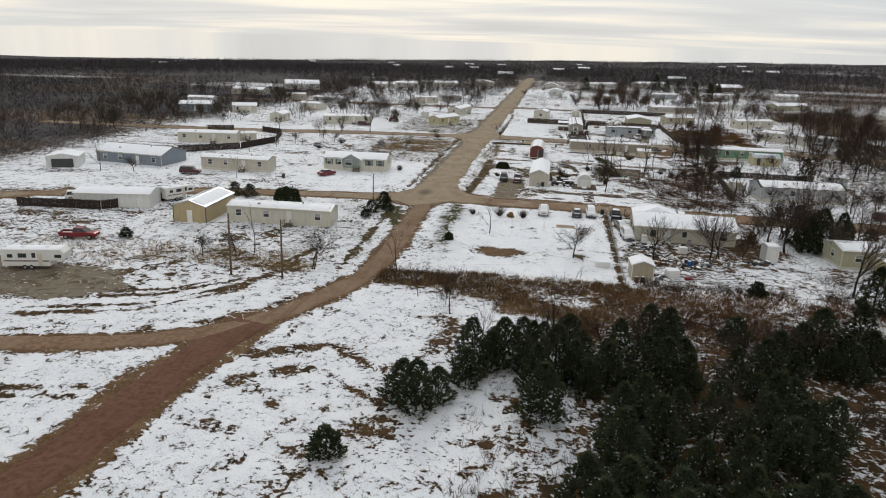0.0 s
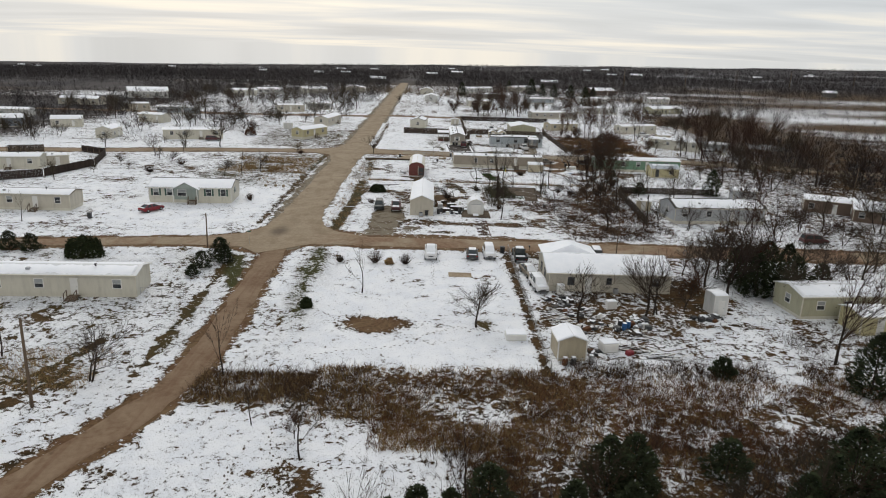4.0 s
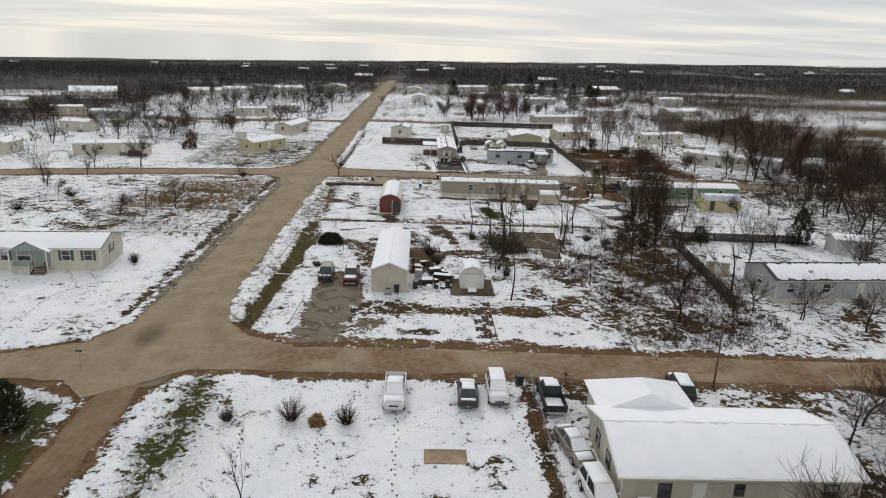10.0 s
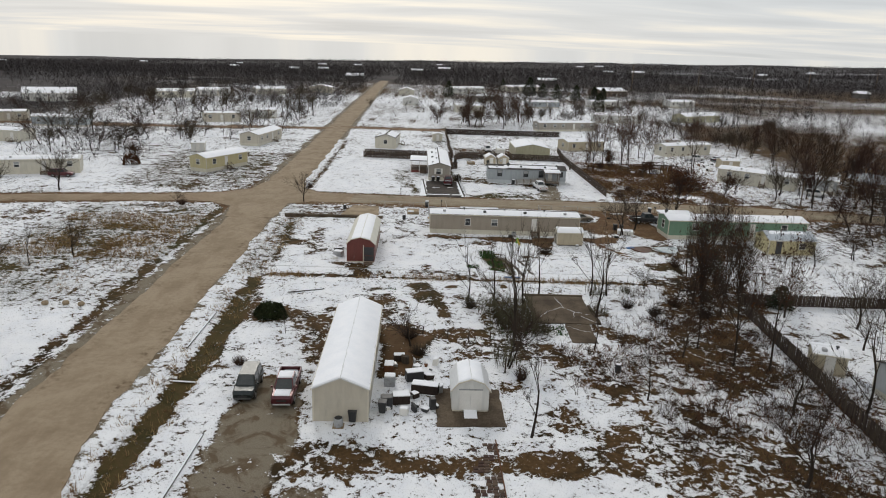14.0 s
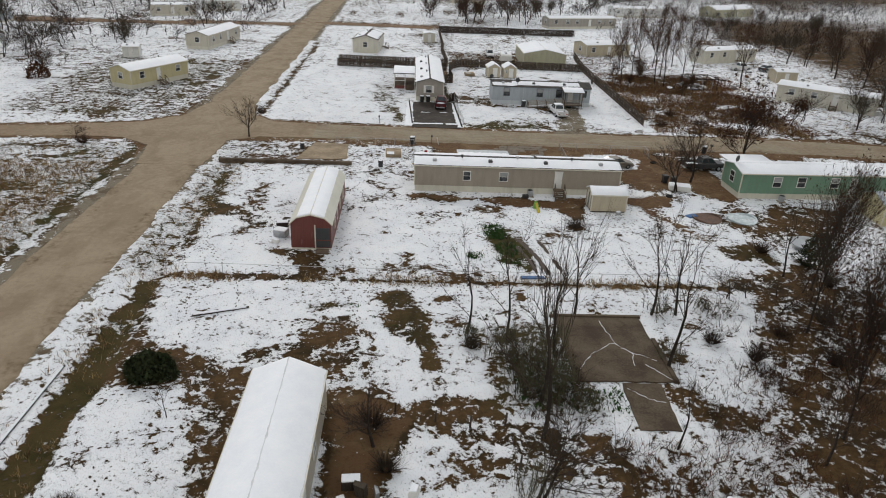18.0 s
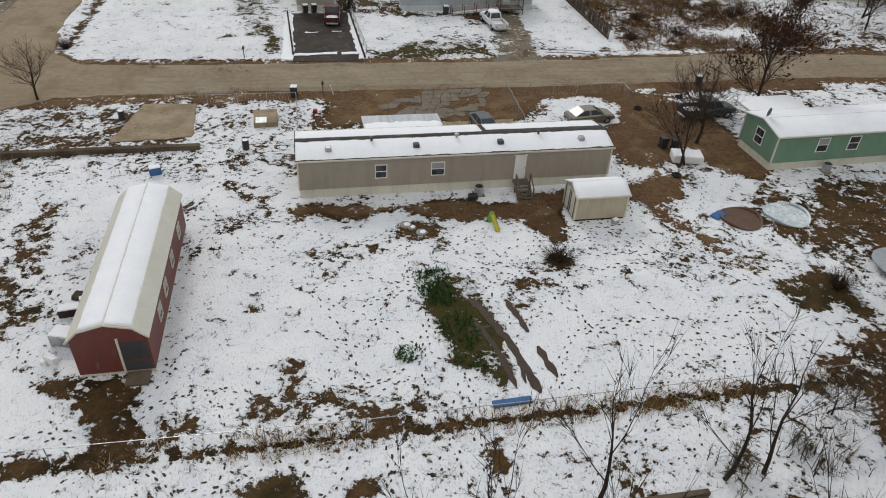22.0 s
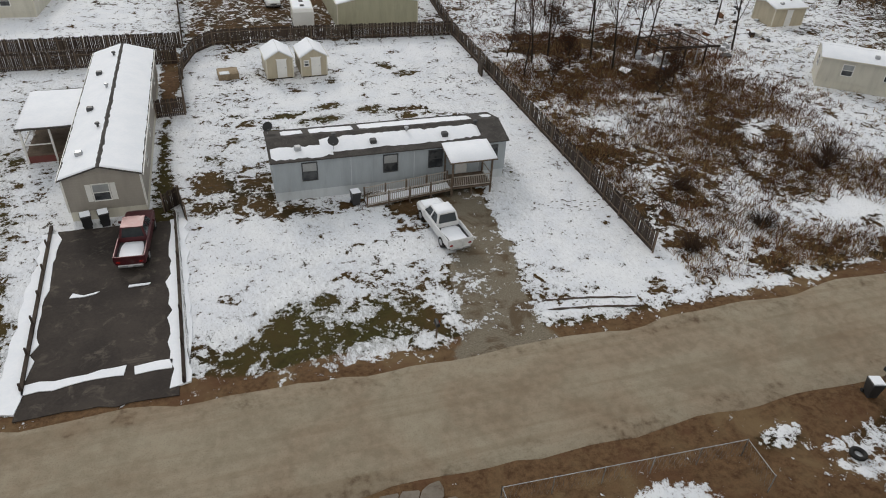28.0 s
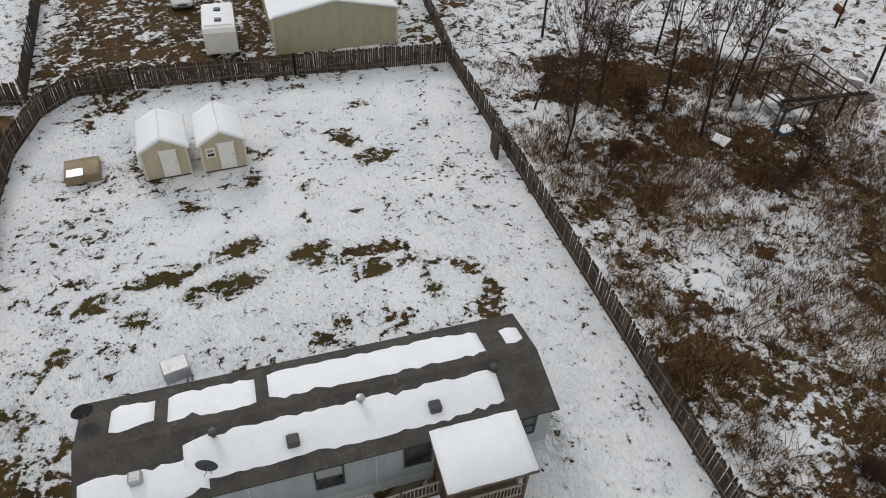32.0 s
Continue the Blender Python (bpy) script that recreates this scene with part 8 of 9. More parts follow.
def board_fence(line, h, label, pitch=0.155, far=False):
    """A privacy fence of upright boards on two rails."""
    f = thing("board_fence", pose(line[0][0], line[0][1], 0), label, "fence")
    q = random.Random(int(line[0][0] * 10 + line[0][1]))
    ox, oy = line[0]
    joined = MB()
    for (ax, ay), (bx, by) in zip(line[:-1], line[1:]):
        L = math.hypot(bx - ax, by - ay)
        ux, uy = (bx - ax) / L, (by - ay) / L
        ang = math.atan2(uy, ux)
        n = max(1, round(L / 2.4))
        for i in range(n + 1):
            x, y = ax + ux * L * i / n - ox, ay + uy * L * i / n - oy
            part("post", MB().box(x - 0.045 - uy * 0.06, y - 0.045 + ux * 0.06, -0.3, x + 0.045 - uy * 0.06, y + 0.045 + ux * 0.06, h + 0.04), DECKWOOD, f)
        for z in (0.35, h - 0.35):
            part("rail", MB().tube((ax - ox - uy * 0.035, ay - oy + ux * 0.035, z), (bx - ox - uy * 0.035, by - oy + ux * 0.035, z), 0.045, 0.045, 4), DECKWOOD, f)
        for i in range(int(L / pitch)):
            x, y = ax + ux * pitch * i - ox, ay + uy * pitch * i - oy
            hh = h * q.uniform(0.95, 1.03)
            if far:
                w = pitch * 0.93
                joined.add([(x, y, 0), (x + ux * w, y + uy * w, 0), (x + ux * w, y + uy * w, hh), (x, y, hh), (x + uy * 0.02, y - ux * 0.02, 0), (x + ux * w + uy * 0.02, y + uy * w - ux * 0.02, 0), (x + ux * w + uy * 0.02, y + uy * w - ux * 0.02, hh), (x + uy * 0.02, y - ux * 0.02, hh)],
                           [(3, 2, 1, 0), (4, 5, 6, 7), (0, 1, 5, 4), (1, 2, 6, 5), (2, 3, 7, 6), (3, 0, 4, 7)])
            else:
                b = new("board", BOARDS[i % 5])
                b.parent = f
                b.matrix_basis = pose(x, y, -0.02, q.gauss(0, 0.8), q.gauss(0, 0.7), math.degrees(ang)) @ Matrix.Diagonal((1, 1, hh, 1))
    if far:
        tagged(part("boarding", joined, OLDWOOD, f), "", "", "", "stuff")
    return f


board_fence([(43.1, 254.8), (43.0, 300.6)], 1.75, "weathered grey-brown board fence along the yard", 0.16)
board_fence([(43.0, 300.7), (31, 301.4), (19.5, 302.0), (15.5, 301.8), (13.6, 299.6), (12.4, 295.2), (12.2, 290.5), (12.6, 284.2)], 1.75, "weathered board fence curving round the yard's back", 0.16)
board_fence([(12.6, 283.9), (10.2, 283.6)], 1.7, "short board fence beside the taupe home", 0.16)
board_fence([(12.2, 301.6), (-12, 302.2)], 1.75, "dark board fence behind the neighbouring lot", 0.16)
board_fence([(11.9, 296.8), (-12, 297.8)], 1.75, "dark board fence across the back of the taupe home", 0.16)
board_fence([(43.1, 301.0), (44.6, 318.0)], 1.75, "dark board fence beside the garage", 0.16)
board_fence([(12.4, 301.9), (11.6, 322)], 1.75, "dark board fence between two back yards", 0.16)
board_fence([(11.2, 267.5), (12.2, 268.4), (12.6, 266.0)], 1.5, "short board fence panels by the driveway", 0.16)
board_fence([(42.6, 188.0), (41.4, 172), (40.2, 157.5)], 1.7, "dark board fence beside the grey house", 0.16)
board_fence([(43.5, 191.0), (66, 190.6)], 1.5, "dark low board fence behind the grey house", 0.16)
board_fence([(-103, 177), (-90, 189), (-86, 205), (-91, 222), (-100, 227)], 1.9, "long grey board fence round a home", 0.3, True)
board_fence([(-98, 111), (-82, 113), (-76, 120), (-74, 128)], 1.7, "dark board fence of the storage yard", 0.3, True)
board_fence([(12, 355), (53, 357)], 1.9, "dark board fence behind the lots", 0.3, True)
board_fence([(12.2, 322), (12, 355)], 1.9, "dark board fence between the lots", 0.3, True)
board_fence([(-110, 226), (-118, 222)], 1.9, "dark board fence by the street", 0.3, True)


def wire_fence(line, h, label, posts=2.6, wires=4, rail=True, mesh=True):
    """Chain link on steel posts with a top rail."""
    f = thing("wire_fence", pose(line[0][0], line[0][1], 0), label, "fence")
    ox, oy = line[0]
    net = MB()
    for (ax, ay), (bx, by) in zip(line[:-1], line[1:]):
        L = math.hypot(bx - ax, by - ay)
        n = max(1, round(L / posts))
        for i in range(n + 1):
            x, y = ax + (bx - ax) * i / n - ox, ay + (by - ay) * i / n - oy
            part("post", MB().tube((x, y, -0.2), (x, y, h + 0.05), 0.03, 0.03, 6), STEEL, f)
        if rail:
            part("rail", MB().tube((ax - ox, ay - oy, h), (bx - ox, by - oy, h), 0.022, 0.022, 5), STEEL, f)
        if mesh:
            k = int(L / 0.28)
            for i in range(k):
                for s in (0, 1):
                    u0, u1 = (i + s) / k, (i + 1 - s) / k
                    net.tube((ax + (bx - ax) * u0 - ox, ay + (by - ay) * u0 - oy, 0.03), (ax + (bx - ax) * u1 - ox, ay + (by - ay) * u1 - oy, h), 0.004, 0.004, 3, False)
    if mesh:
        part("netting", net, STEEL, f)
    return f


wire_fence([(5.0, 229.5), (4.9, 238.6), (-6, 238.6)], 1.2, "grey chain-link fence along the side yard")
wire_fence([(25.4, 226.2), (25.9, 239.2), (38.3, 238.6), (38.2, 236.5)], 1.2, "sagging chain-link fence round a snowy patch")
wire_fence([(11.3, 94), (11.5, 138.2)], 1.2, "chain-link fence along the trampled track", 3)
wire_fence([(40.2, 138), (39.8, 118), (39.6, 97)], 1.3, "chain-link fence behind the junk yard", 3)
wire_fence([(12.8, 251.6), (12.1, 266)], 1.1, "low wire fence with leaning posts by the driveway", 2.4)
wire_fence([(11.5, 95.2), (39.6, 96.2)], 1.2, "chain-link fence at the thicket's edge", 3)
wire_fence([(-17, 198.9), (8, 198.3), (36, 198.4)], 1.0, "thin wire fence along the ditch", 5, 3, True, False)
wire_fence([(-37.5, 113.2), (-32, 112.8)], 1.1, "short wire fence beside the cream home", 2.4)
for (ax, ay), (bx, by) in (((4.65, 251.6), (4.0, 267.0)), ((12.5, 250.2), (11.9, 267.0))):
    t = thing("drive_edging", pose(ax, ay, 0), "dark low timber edging on stakes along the driveway", "edging")
    for k in range(6):
        x0, y0, x1, y1 = ((bx - ax) * k / 6, (by - ay) * k / 6, (bx - ax) * (k + 1) / 6, (by - ay) * (k + 1) / 6)
        part("timber", MB().tube((x0, y0, 0.16), (x1, y1, 0.16 + 0.03 * (k % 2)), 0.13, 0.13, 4), OLDWOOD, t)
        part("stake", MB().box(x0 - 0.05, y0 - 0.05, -0.2, x0 + 0.05, y0 + 0.05, 0.62 + 0.1 * (k % 3)), OLDWOOD, t)

# ---- yard things ----
def bin_(x, y, rot=0, snow=True, col=None):
    t = thing("trash_bin", pose(x, y, at(x, y), 0, 0, rot), "black wheeled trash bin with snow on its lid" if snow else "black wheeled trash bin without snow", "trash bin")
    part("body", MB().add([(-0.25, -0.26, 0.04), (0.25, -0.26, 0.04), (0.25, 0.26, 0.04), (-0.25, 0.26, 0.04), (-0.33, -0.36, 1.0), (0.33, -0.36, 1.0), (0.33, 0.36, 1.0), (-0.33, 0.36, 1.0)], [(3, 2, 1, 0), (4, 5, 6, 7), (0, 1, 5, 4), (1, 2, 6, 5), (2, 3, 7, 6), (3, 0, 4, 7)]), col or BLACK, t)
    part("lid", MB().soft(-0.36, -0.4, 1.0, 0.36, 0.38, 1.08, 0.025), col or BLACK, t)
    for s in (-1, 1):
        part("wheel", MB().tube((s * 0.26, 0.27, 0.12), (s * 0.32, 0.27, 0.12), 0.12, 0.12, 10), RUBBER, t)
    part("handle", MB().tube((-0.25, 0.42, 1.0), (0.25, 0.42, 1.0), 0.02, 0.02, 6), col or BLACK, t)
    if snow:
        part("snow", MB().soft(-0.33, -0.36, 1.075, 0.33, 0.34, 1.17, 0.045), SNOW, t)


for x, y, s in ((4.7, 240.3, True), (47.7, 240.2, True), (6.3, 266.6, True), (7.4, 266.7, True), (24.5, 265.6, True), (37.3, 226.6, False), (38.2, 226.1, False), (10.5, 137.2, False), (-62, 151.5, False), (-1.9, 158.5 + 3.2, False), (0.4, 163.2, False)):
    bin_(x, y, (x * 37) % 40 - 20, s)


def mailbox(x, y, rot=0):
    t = thing("mailbox", pose(x, y, at(x, y), 0, 0, rot), "black mailbox on a wooden post", "mailbox")
    part("post", MB().box(-0.045, -0.045, -0.2, 0.045, 0.045, 1.02), DECKWOOD, t)
    a = [(0.11 * math.cos(u), 1.17 + 0.11 * math.sin(u)) for u in np.linspace(0, math.pi, 7)]
    part("box", MB().extrude([(-0.11, 1.02), (0.11, 1.02)] + a, -0.25, 0.25, "y"), BLACK, t)
    part("flag", MB().box(0.115, -0.1, 1.12, 0.13, -0.06, 1.34), TAILRED, t)


for x, y in ((7.5, 240.9), (26.2, 250.3), (-0.6, 251.2), (14.9, 137.6), (48.9, 240.6)):
    mailbox(x, y)
t = thing("marker_post", pose(8.5, 240.6, 0, 0, -14, 0), "white leaning marker post beside the street", "post")
part("post", MB().tube((0, 0, -0.2), (0, 0, 1.0), 0.05, 0.045, 8), WHITE, t)
part("cap", MB().lathe([(0.07, 0.98), (0.08, 1.03), (0.04, 1.09)], 8), WHITE, t)


def tyre(x, y, r=0.36, flat=True):
    prof = [(r * 0.55, 0.04), (r * 0.8, 0.0), (r, 0.05), (r, 0.17), (r * 0.8, 0.22), (r * 0.55, 0.18), (r * 0.55, 0.04)]
    n = 18
    mb = MB()
    mb.v = [(p * math.cos(2 * math.pi * i / n), p * math.sin(2 * math.pi * i / n), z) for p, z in prof for i in range(n)]
    mb.f = [(j * n + i, j * n + (i + 1) % n, (j + 1) * n + (i + 1) % n, (j + 1) * n + i) for j in range(len(prof) - 1) for i in range(n)]
    ob = part("tyre", mb, RUBBER, smooth=True)
    ob.matrix_world = pose(x, y, at(x, y))
    tagged(ob, "worn black tyre lying on the ground", "tyre")


for x, y in ((8.9, 230.7), (44.0, 237.1), (36.2, 221.5), (38.4, 234.8), (15.5, 104.8), (16.3, 103.6), (20.6, 107.2), (-1.4, 171.2)):
    tyre(x, y, 0.42)
tyre(5.8, 230.6, 0.28)


def block(name, label, category, x, y, dims, mat, rot=0, cut=0.03, top=None, lid=None):
    t = thing(name, pose(x, y, at(x, y), 0, 0, rot), label, category)
    a, b, c = dims
    part("body", MB().soft(-a / 2, -b / 2, -0.03, a / 2, b / 2, c, cut), mat, t)
    if lid:
        part("lid", MB().soft(-a / 2 + a * 0.08, -b / 2 - 0.02, c, -a / 2 + a * 0.55, -b / 2 + b * 0.4, c + 0.05, 0.01), lid, t)
    if top:
        part("snow", MB().soft(-a / 2 + 0.02, -b / 2 + 0.02, c - 0.01, a / 2 - 0.02, b / 2 - 0.02, c + 0.09, 0.04), top, t)
    return t


block("storm_shelter", "low concrete storm shelter with a steel hatch", "shelter", 2.1, 235.2, (2.1, 2.9, 0.45), CONCRETE, 2, 0.05, None, GALVROOF)
block("storm_shelter", "low concrete storm shelter with a steel hatch", "shelter", 16.7, 292.3, (2.0, 1.9, 0.6), CONCRETE, 4, 0.05, None, GALVROOF)
t = thing("bench_board", pose(5.5, 231.4, 0, 0, 0, 20), "bright yellow plastic board on the ground", "board")
part("board", MB().soft(-0.75, -0.16, 0.0, 0.75, 0.16, 0.14, 0.05), plain("yellow_plastic", (0.55, 0.36, 0.02), (0.45, 0.29, 0.02), 1, 10, 0.5, 0.05), t)
# child's slide
t = thing("slide", pose(18.9, 216.2, 0, 0, 0, 96) @ Matrix.Diagonal((0.95, 0.6, 0.85, 1)), "child's green and yellow plastic slide", "toy")
GREENPL = plain("green_plastic", (0.16, 0.36, 0.05), (0.13, 0.29, 0.04), 1, 10, 0.45, 0.05)
YELPL = plain("yellow_slide_plastic", (0.55, 0.40, 0.03), (0.5, 0.35, 0.03), 1, 10, 0.45, 0.05)
part("chute", MB().add([(-1.2, -0.25, 0.05), (-1.2, 0.25, 0.05), (0.2, 0.25, 0.75), (0.2, -0.25, 0.75), (-1.2, -0.25, 0.13), (-1.2, 0.25, 0.13), (0.2, 0.25, 0.83), (0.2, -0.25, 0.83)], [(0, 1, 2, 3), (7, 6, 5, 4), (0, 4, 5, 1), (1, 5, 6, 2), (2, 6, 7, 3), (3, 7, 4, 0)]), YELPL, t)
part("ladder", MB().add([(0.2, -0.28, 0.0), (0.2, 0.28, 0.0), (0.75, 0.32, 0.0), (0.75, -0.32, 0.0), (0.2, -0.24, 0.83), (0.2, 0.24, 0.83), (0.35, 0.24, 1.05), (0.35, -0.24, 1.05)], [(3, 2, 1, 0), (4, 5, 6, 7), (0, 1, 5, 4), (1, 2, 6, 5), (2, 3, 7, 6), (3, 0, 4, 7)]), GREENPL, t)
for s in (-1, 1):
    part("side_rail", MB().tube((-1.2, s * 0.27, 0.2), (0.25, s * 0.27, 0.95), 0.04, 0.04, 6), GREENPL, t)


def ring_pool(x, y, r, label, inner, bluebits):
    t = thing("pool", pose(x, y, 0), label, "pool")
    n = 28
    prof = [(r, 0.0), (r + 0.05, 0.25), (r - 0.02, 0.3), (r - 0.12, 0.16)]
    mb = MB()
    mb.v = [(p * (1 + 0.03 * math.sin(3 * a)) * math.cos(a), p * (1 + 0.03 * math.sin(3 * a)) * math.sin(a), z * (0.6 + 0.4 * math.sin(2 * a + 1))) for p, z in prof for a in np.linspace(0, 2 * math.pi, n, endpoint=False)]
    mb.f = [(j * n + i, j * n + (i + 1) % n, (j + 1) * n + (i + 1) % n, (j + 1) * n + i) for j in range(3) for i in range(n)]
    part("rim", mb, BLUEPLASTIC if bluebits else inner, t)
    part("floor", MB().lathe([(r - 0.05, 0.01), (r - 0.1, 0.07), (0.1, 0.08)], n), inner, t)
    for i in range(bluebits):
        a = i * 1.9 + 2
        part("tarp", MB().soft(r * 0.7 * math.cos(a) - 0.5, r * 0.7 * math.sin(a) - 0.3, 0.06, r * 0.7 * math.cos(a) + 0.4, r * 0.7 * math.sin(a) + 0.35, 0.16, 0.04), BLUEPLASTIC, t)
    return t


MUDPATCH = plain("red_mud", (0.125, 0.062, 0.036), (0.085, 0.045, 0.028), 0.8, 7, 0.6, 0.3, 0.03)
ICE = plain("icy_pool_liner", (0.40, 0.48, 0.50), (0.70, 0.74, 0.76), 1.1, 4, 0.35, 0.1, dirt=(0.10, 0.07, 0.05))
ring_pool(38.3, 214.7, 1.6, "muddy ring of a removed pool with blue tarp scraps", MUDPATCH, 0)
block("tarp", "blue tarp half sunk in the weedy ditch", "tarp", 15.9, 199.2, (2.2, 0.5, 0.12), BLUEPLASTIC, 2, 0.05)
block("tarp", "torn blue tarp crumpled on the snow", "tarp", 36.7, 215.3, (1.3, 0.8, 0.16), BLUEPLASTIC, 30, 0.07)
ring_pool(42.3, 214.8, 1.75, "round blue pool liner filled with ice and snow", ICE, 0)
t = thing("trampoline", pose(46.3, 207.2, 0), "round black trampoline with thin snow on it", "trampoline")
part("mat", MB().lathe([(1.75, 0.50), (1.8, 0.52), (1.75, 0.55), (0.1, 0.52)], 26), BLACK, t)
part("ring", MB().lathe([(1.78, 0.49), (1.98, 0.49), (1.98, 0.57), (1.78, 0.57)], 26), STEEL, t)
for a in np.linspace(0, 2 * math.pi, 6, endpoint=False):
    part("leg", MB().tube((1.85 * math.cos(a), 1.85 * math.sin(a), -0.05), (1.85 * math.cos(a), 1.85 * math.sin(a), 0.5), 0.03, 0.03, 6), STEEL, t)

# lean-to roof behind the tan home
t = thing("patio_cover", pose(10.4, 226.1, 0), "streaked galvanised patio cover beside the tan home", "patio cover")
part("roof", MB().add([(0, -0.5, 3.02), (6.6, -0.5, 3.02), (6.6, 3.6, 2.62), (0, 3.6, 2.62), (0, -0.5, 3.08), (6.6, -0.5, 3.08), (6.6, 3.6, 2.68), (0, 3.6, 2.68)], [(3, 2, 1, 0), (4, 5, 6, 7), (0, 1, 5, 4), (1, 2, 6, 5), (2, 3, 7, 6), (3, 0, 4, 7)]), GALVROOF, t)
sm = MB()
ragged(sm, 0.05, 6.5, 0.02, 0.62, lambda u, v, h: (u, -0.5 + 4.1 * v, 3.085 - 0.4 * v + h), 0.05, 0.25, 2.0)
part("snow", sm, SNOW, t, smooth=True)
for i in range(11):
    part("rib", MB().tube((0.3 + 0.6 * i, -0.5, 3.09), (0.3 + 0.6 * i, 3.6, 2.69), 0.018, 0.018, 4), GALVROOF, t)
for x in (0.1, 3.3, 6.5):
    part("post", MB().tube((x, 3.4, -0.1), (x, 3.4, 2.64), 0.05, 0.05, 6), STEEL, t)

# porch and ramp of the blue-grey home
t = thing("porch", pose(31.7, 265.0, 0), "weathered wooden porch with a snow-covered roof", "porch")
part("deck", MB().box(0, 0, 0.62, 3.2, 2.1, 0.72), DECKWOOD, t)
for x, y in ((0.06, 0.06), (3.14, 0.06), (0.06, 2.0), (3.14, 2.0), (1.6, 0.06)):
    part("post", MB().box(x - 0.06, y - 0.06, -0.2, x + 0.06, y + 0.06, 2.95 if x != 1.6 else 0.66), DECKWOOD, t)
part("roof", MB().add([(-0.25, -0.25, 2.9), (3.45, -0.25, 2.9), (3.45, 2.4, 3.25), (-0.25, 2.4, 3.25), (-0.25, -0.25, 3.0), (3.45, -0.25, 3.0), (3.45, 2.4, 3.35), (-0.25, 2.4, 3.35)], [(3, 2, 1, 0), (4, 5, 6, 7), (0, 1, 5, 4), (1, 2, 6, 5), (2, 3, 7, 6), (3, 0, 4, 7)]), DECKWOOD, t)
sm = MB()
ragged(sm, -0.22, 3.42, 0.01, 0.99, lambda u, v, h: (u, -0.25 + 2.65 * v, 3.0 + 0.35 * v + h), 0.12, 0.03, 5.0)
part("snow", sm, SNOW, t, smooth=True)
for z in (0.82, 1.6):
    part("rail", MB().box(0.1, 0.02, z, 3.1, 0.09, z + 0.06), GREYRAIL, t)
    part("rail", MB().box(3.1, 0.1, z, 3.16, 2.0, z + 0.06), GREYRAIL, t)
for i in range(20):
    part("baluster", MB().box(0.2 + i * 0.147, 0.035, 0.85, 0.235 + i * 0.147, 0.07, 1.62), GREYRAIL, t)
t = thing("ramp", pose(25.2, 264.9, 0), "wooden wheelchair ramp with balustrades", "ramp")
part("deck", MB().add([(0, 0, 0.0), (6.5, 0, 0.62), (6.5, 1.2, 0.62), (0, 1.2, 0.0), (0, 0, 0.1), (6.5, 0, 0.72), (6.5, 1.2, 0.72), (0, 1.2, 0.1)], [(3, 2, 1, 0), (4, 5, 6, 7), (0, 1, 5, 4), (1, 2, 6, 5), (2, 3, 7, 6), (3, 0, 4, 7)]), DECKWOOD, t)
for y in (0.03, 1.17):
    for z in (0.22, 0.98):
        part("rail", MB().tube((0, y, z), (6.45, y, z + 0.62), 0.04, 0.04, 4), GREYRAIL, t)
    for i in range(5):
        x = 0.05 + i * 1.6
        part("post", MB().box(x - 0.05, y - 0.05, -0.2, x + 0.05, y + 0.05, 1.05 + x * 0.095), DECKWOOD, t)
    for i in range(40):
        x = 0.16 + i * 0.158
        part("baluster", MB().box(x, y - 0.018, 0.22 + x * 0.095, x + 0.036, y + 0.018, 0.98 + x * 0.095), GREYRAIL, t)
part("snow", MB().add([(0.05, 0.12, 0.105), (6.4, 0.12, 0.715), (6.4, 1.08, 0.715), (0.05, 1.08, 0.105), (0.1, 0.16, 0.16), (6.4, 0.16, 0.77), (6.4, 1.04, 0.77), (0.1, 1.04, 0.16)], [(3, 2, 1, 0), (4, 5, 6, 7), (0, 1, 5, 4), (1, 2, 6, 5), (2, 3, 7, 6), (3, 0, 4, 7)]), SNOW, t)
# side porch of the taupe home
t = thing("porch", pose(1.0, 277.0, 0), "dark red side porch with a snow-covered roof", "porch")
part("deck", MB().box(0, 0, 0.6, 4.2, 7.2, 0.72), DECKWOOD, t)
part("roof", MB().box(-0.2, -0.2, 2.85, 4.35, 7.4, 2.97), SHINGLE, t)
sm = MB()
ragged(sm, -0.15, 4.3, 0.01, 0.99, lambda u, v, h: (u, -0.15 + 7.5 * v, 2.97 + h), 0.12, 0.02, 6.0)
part("snow", sm, SNOW, t, smooth=True)
for x, y in ((0.06, 0.06), (0.06, 3.6), (0.06, 7.1), (2.1, 0.06), (4.0, 0.06)):
    part("post", MB().box(x - 0.07, y - 0.07, -0.2, x + 0.07, y + 0.07, 2.87), WHITE, t)
part("skirting", MB().box(0.05, 0.05, -0.1, 4.15, 7.1, 0.58), PAINT["barnred"], t)
part("rail", MB().box(0.1, 0.02, 1.5, 2.0, 0.1, 1.58), WHITE, t)
part("rail", MB().box(0.02, 0.1, 1.5, 0.1, 7.1, 1.58), WHITE, t)
for i in range(4):
    part("step", MB().box(2.3, -0.3 - 0.28 * i, 0.0, 3.8, -0.02 - 0.28 * i, 0.58 - 0.14 * i), DECKWOOD, t)


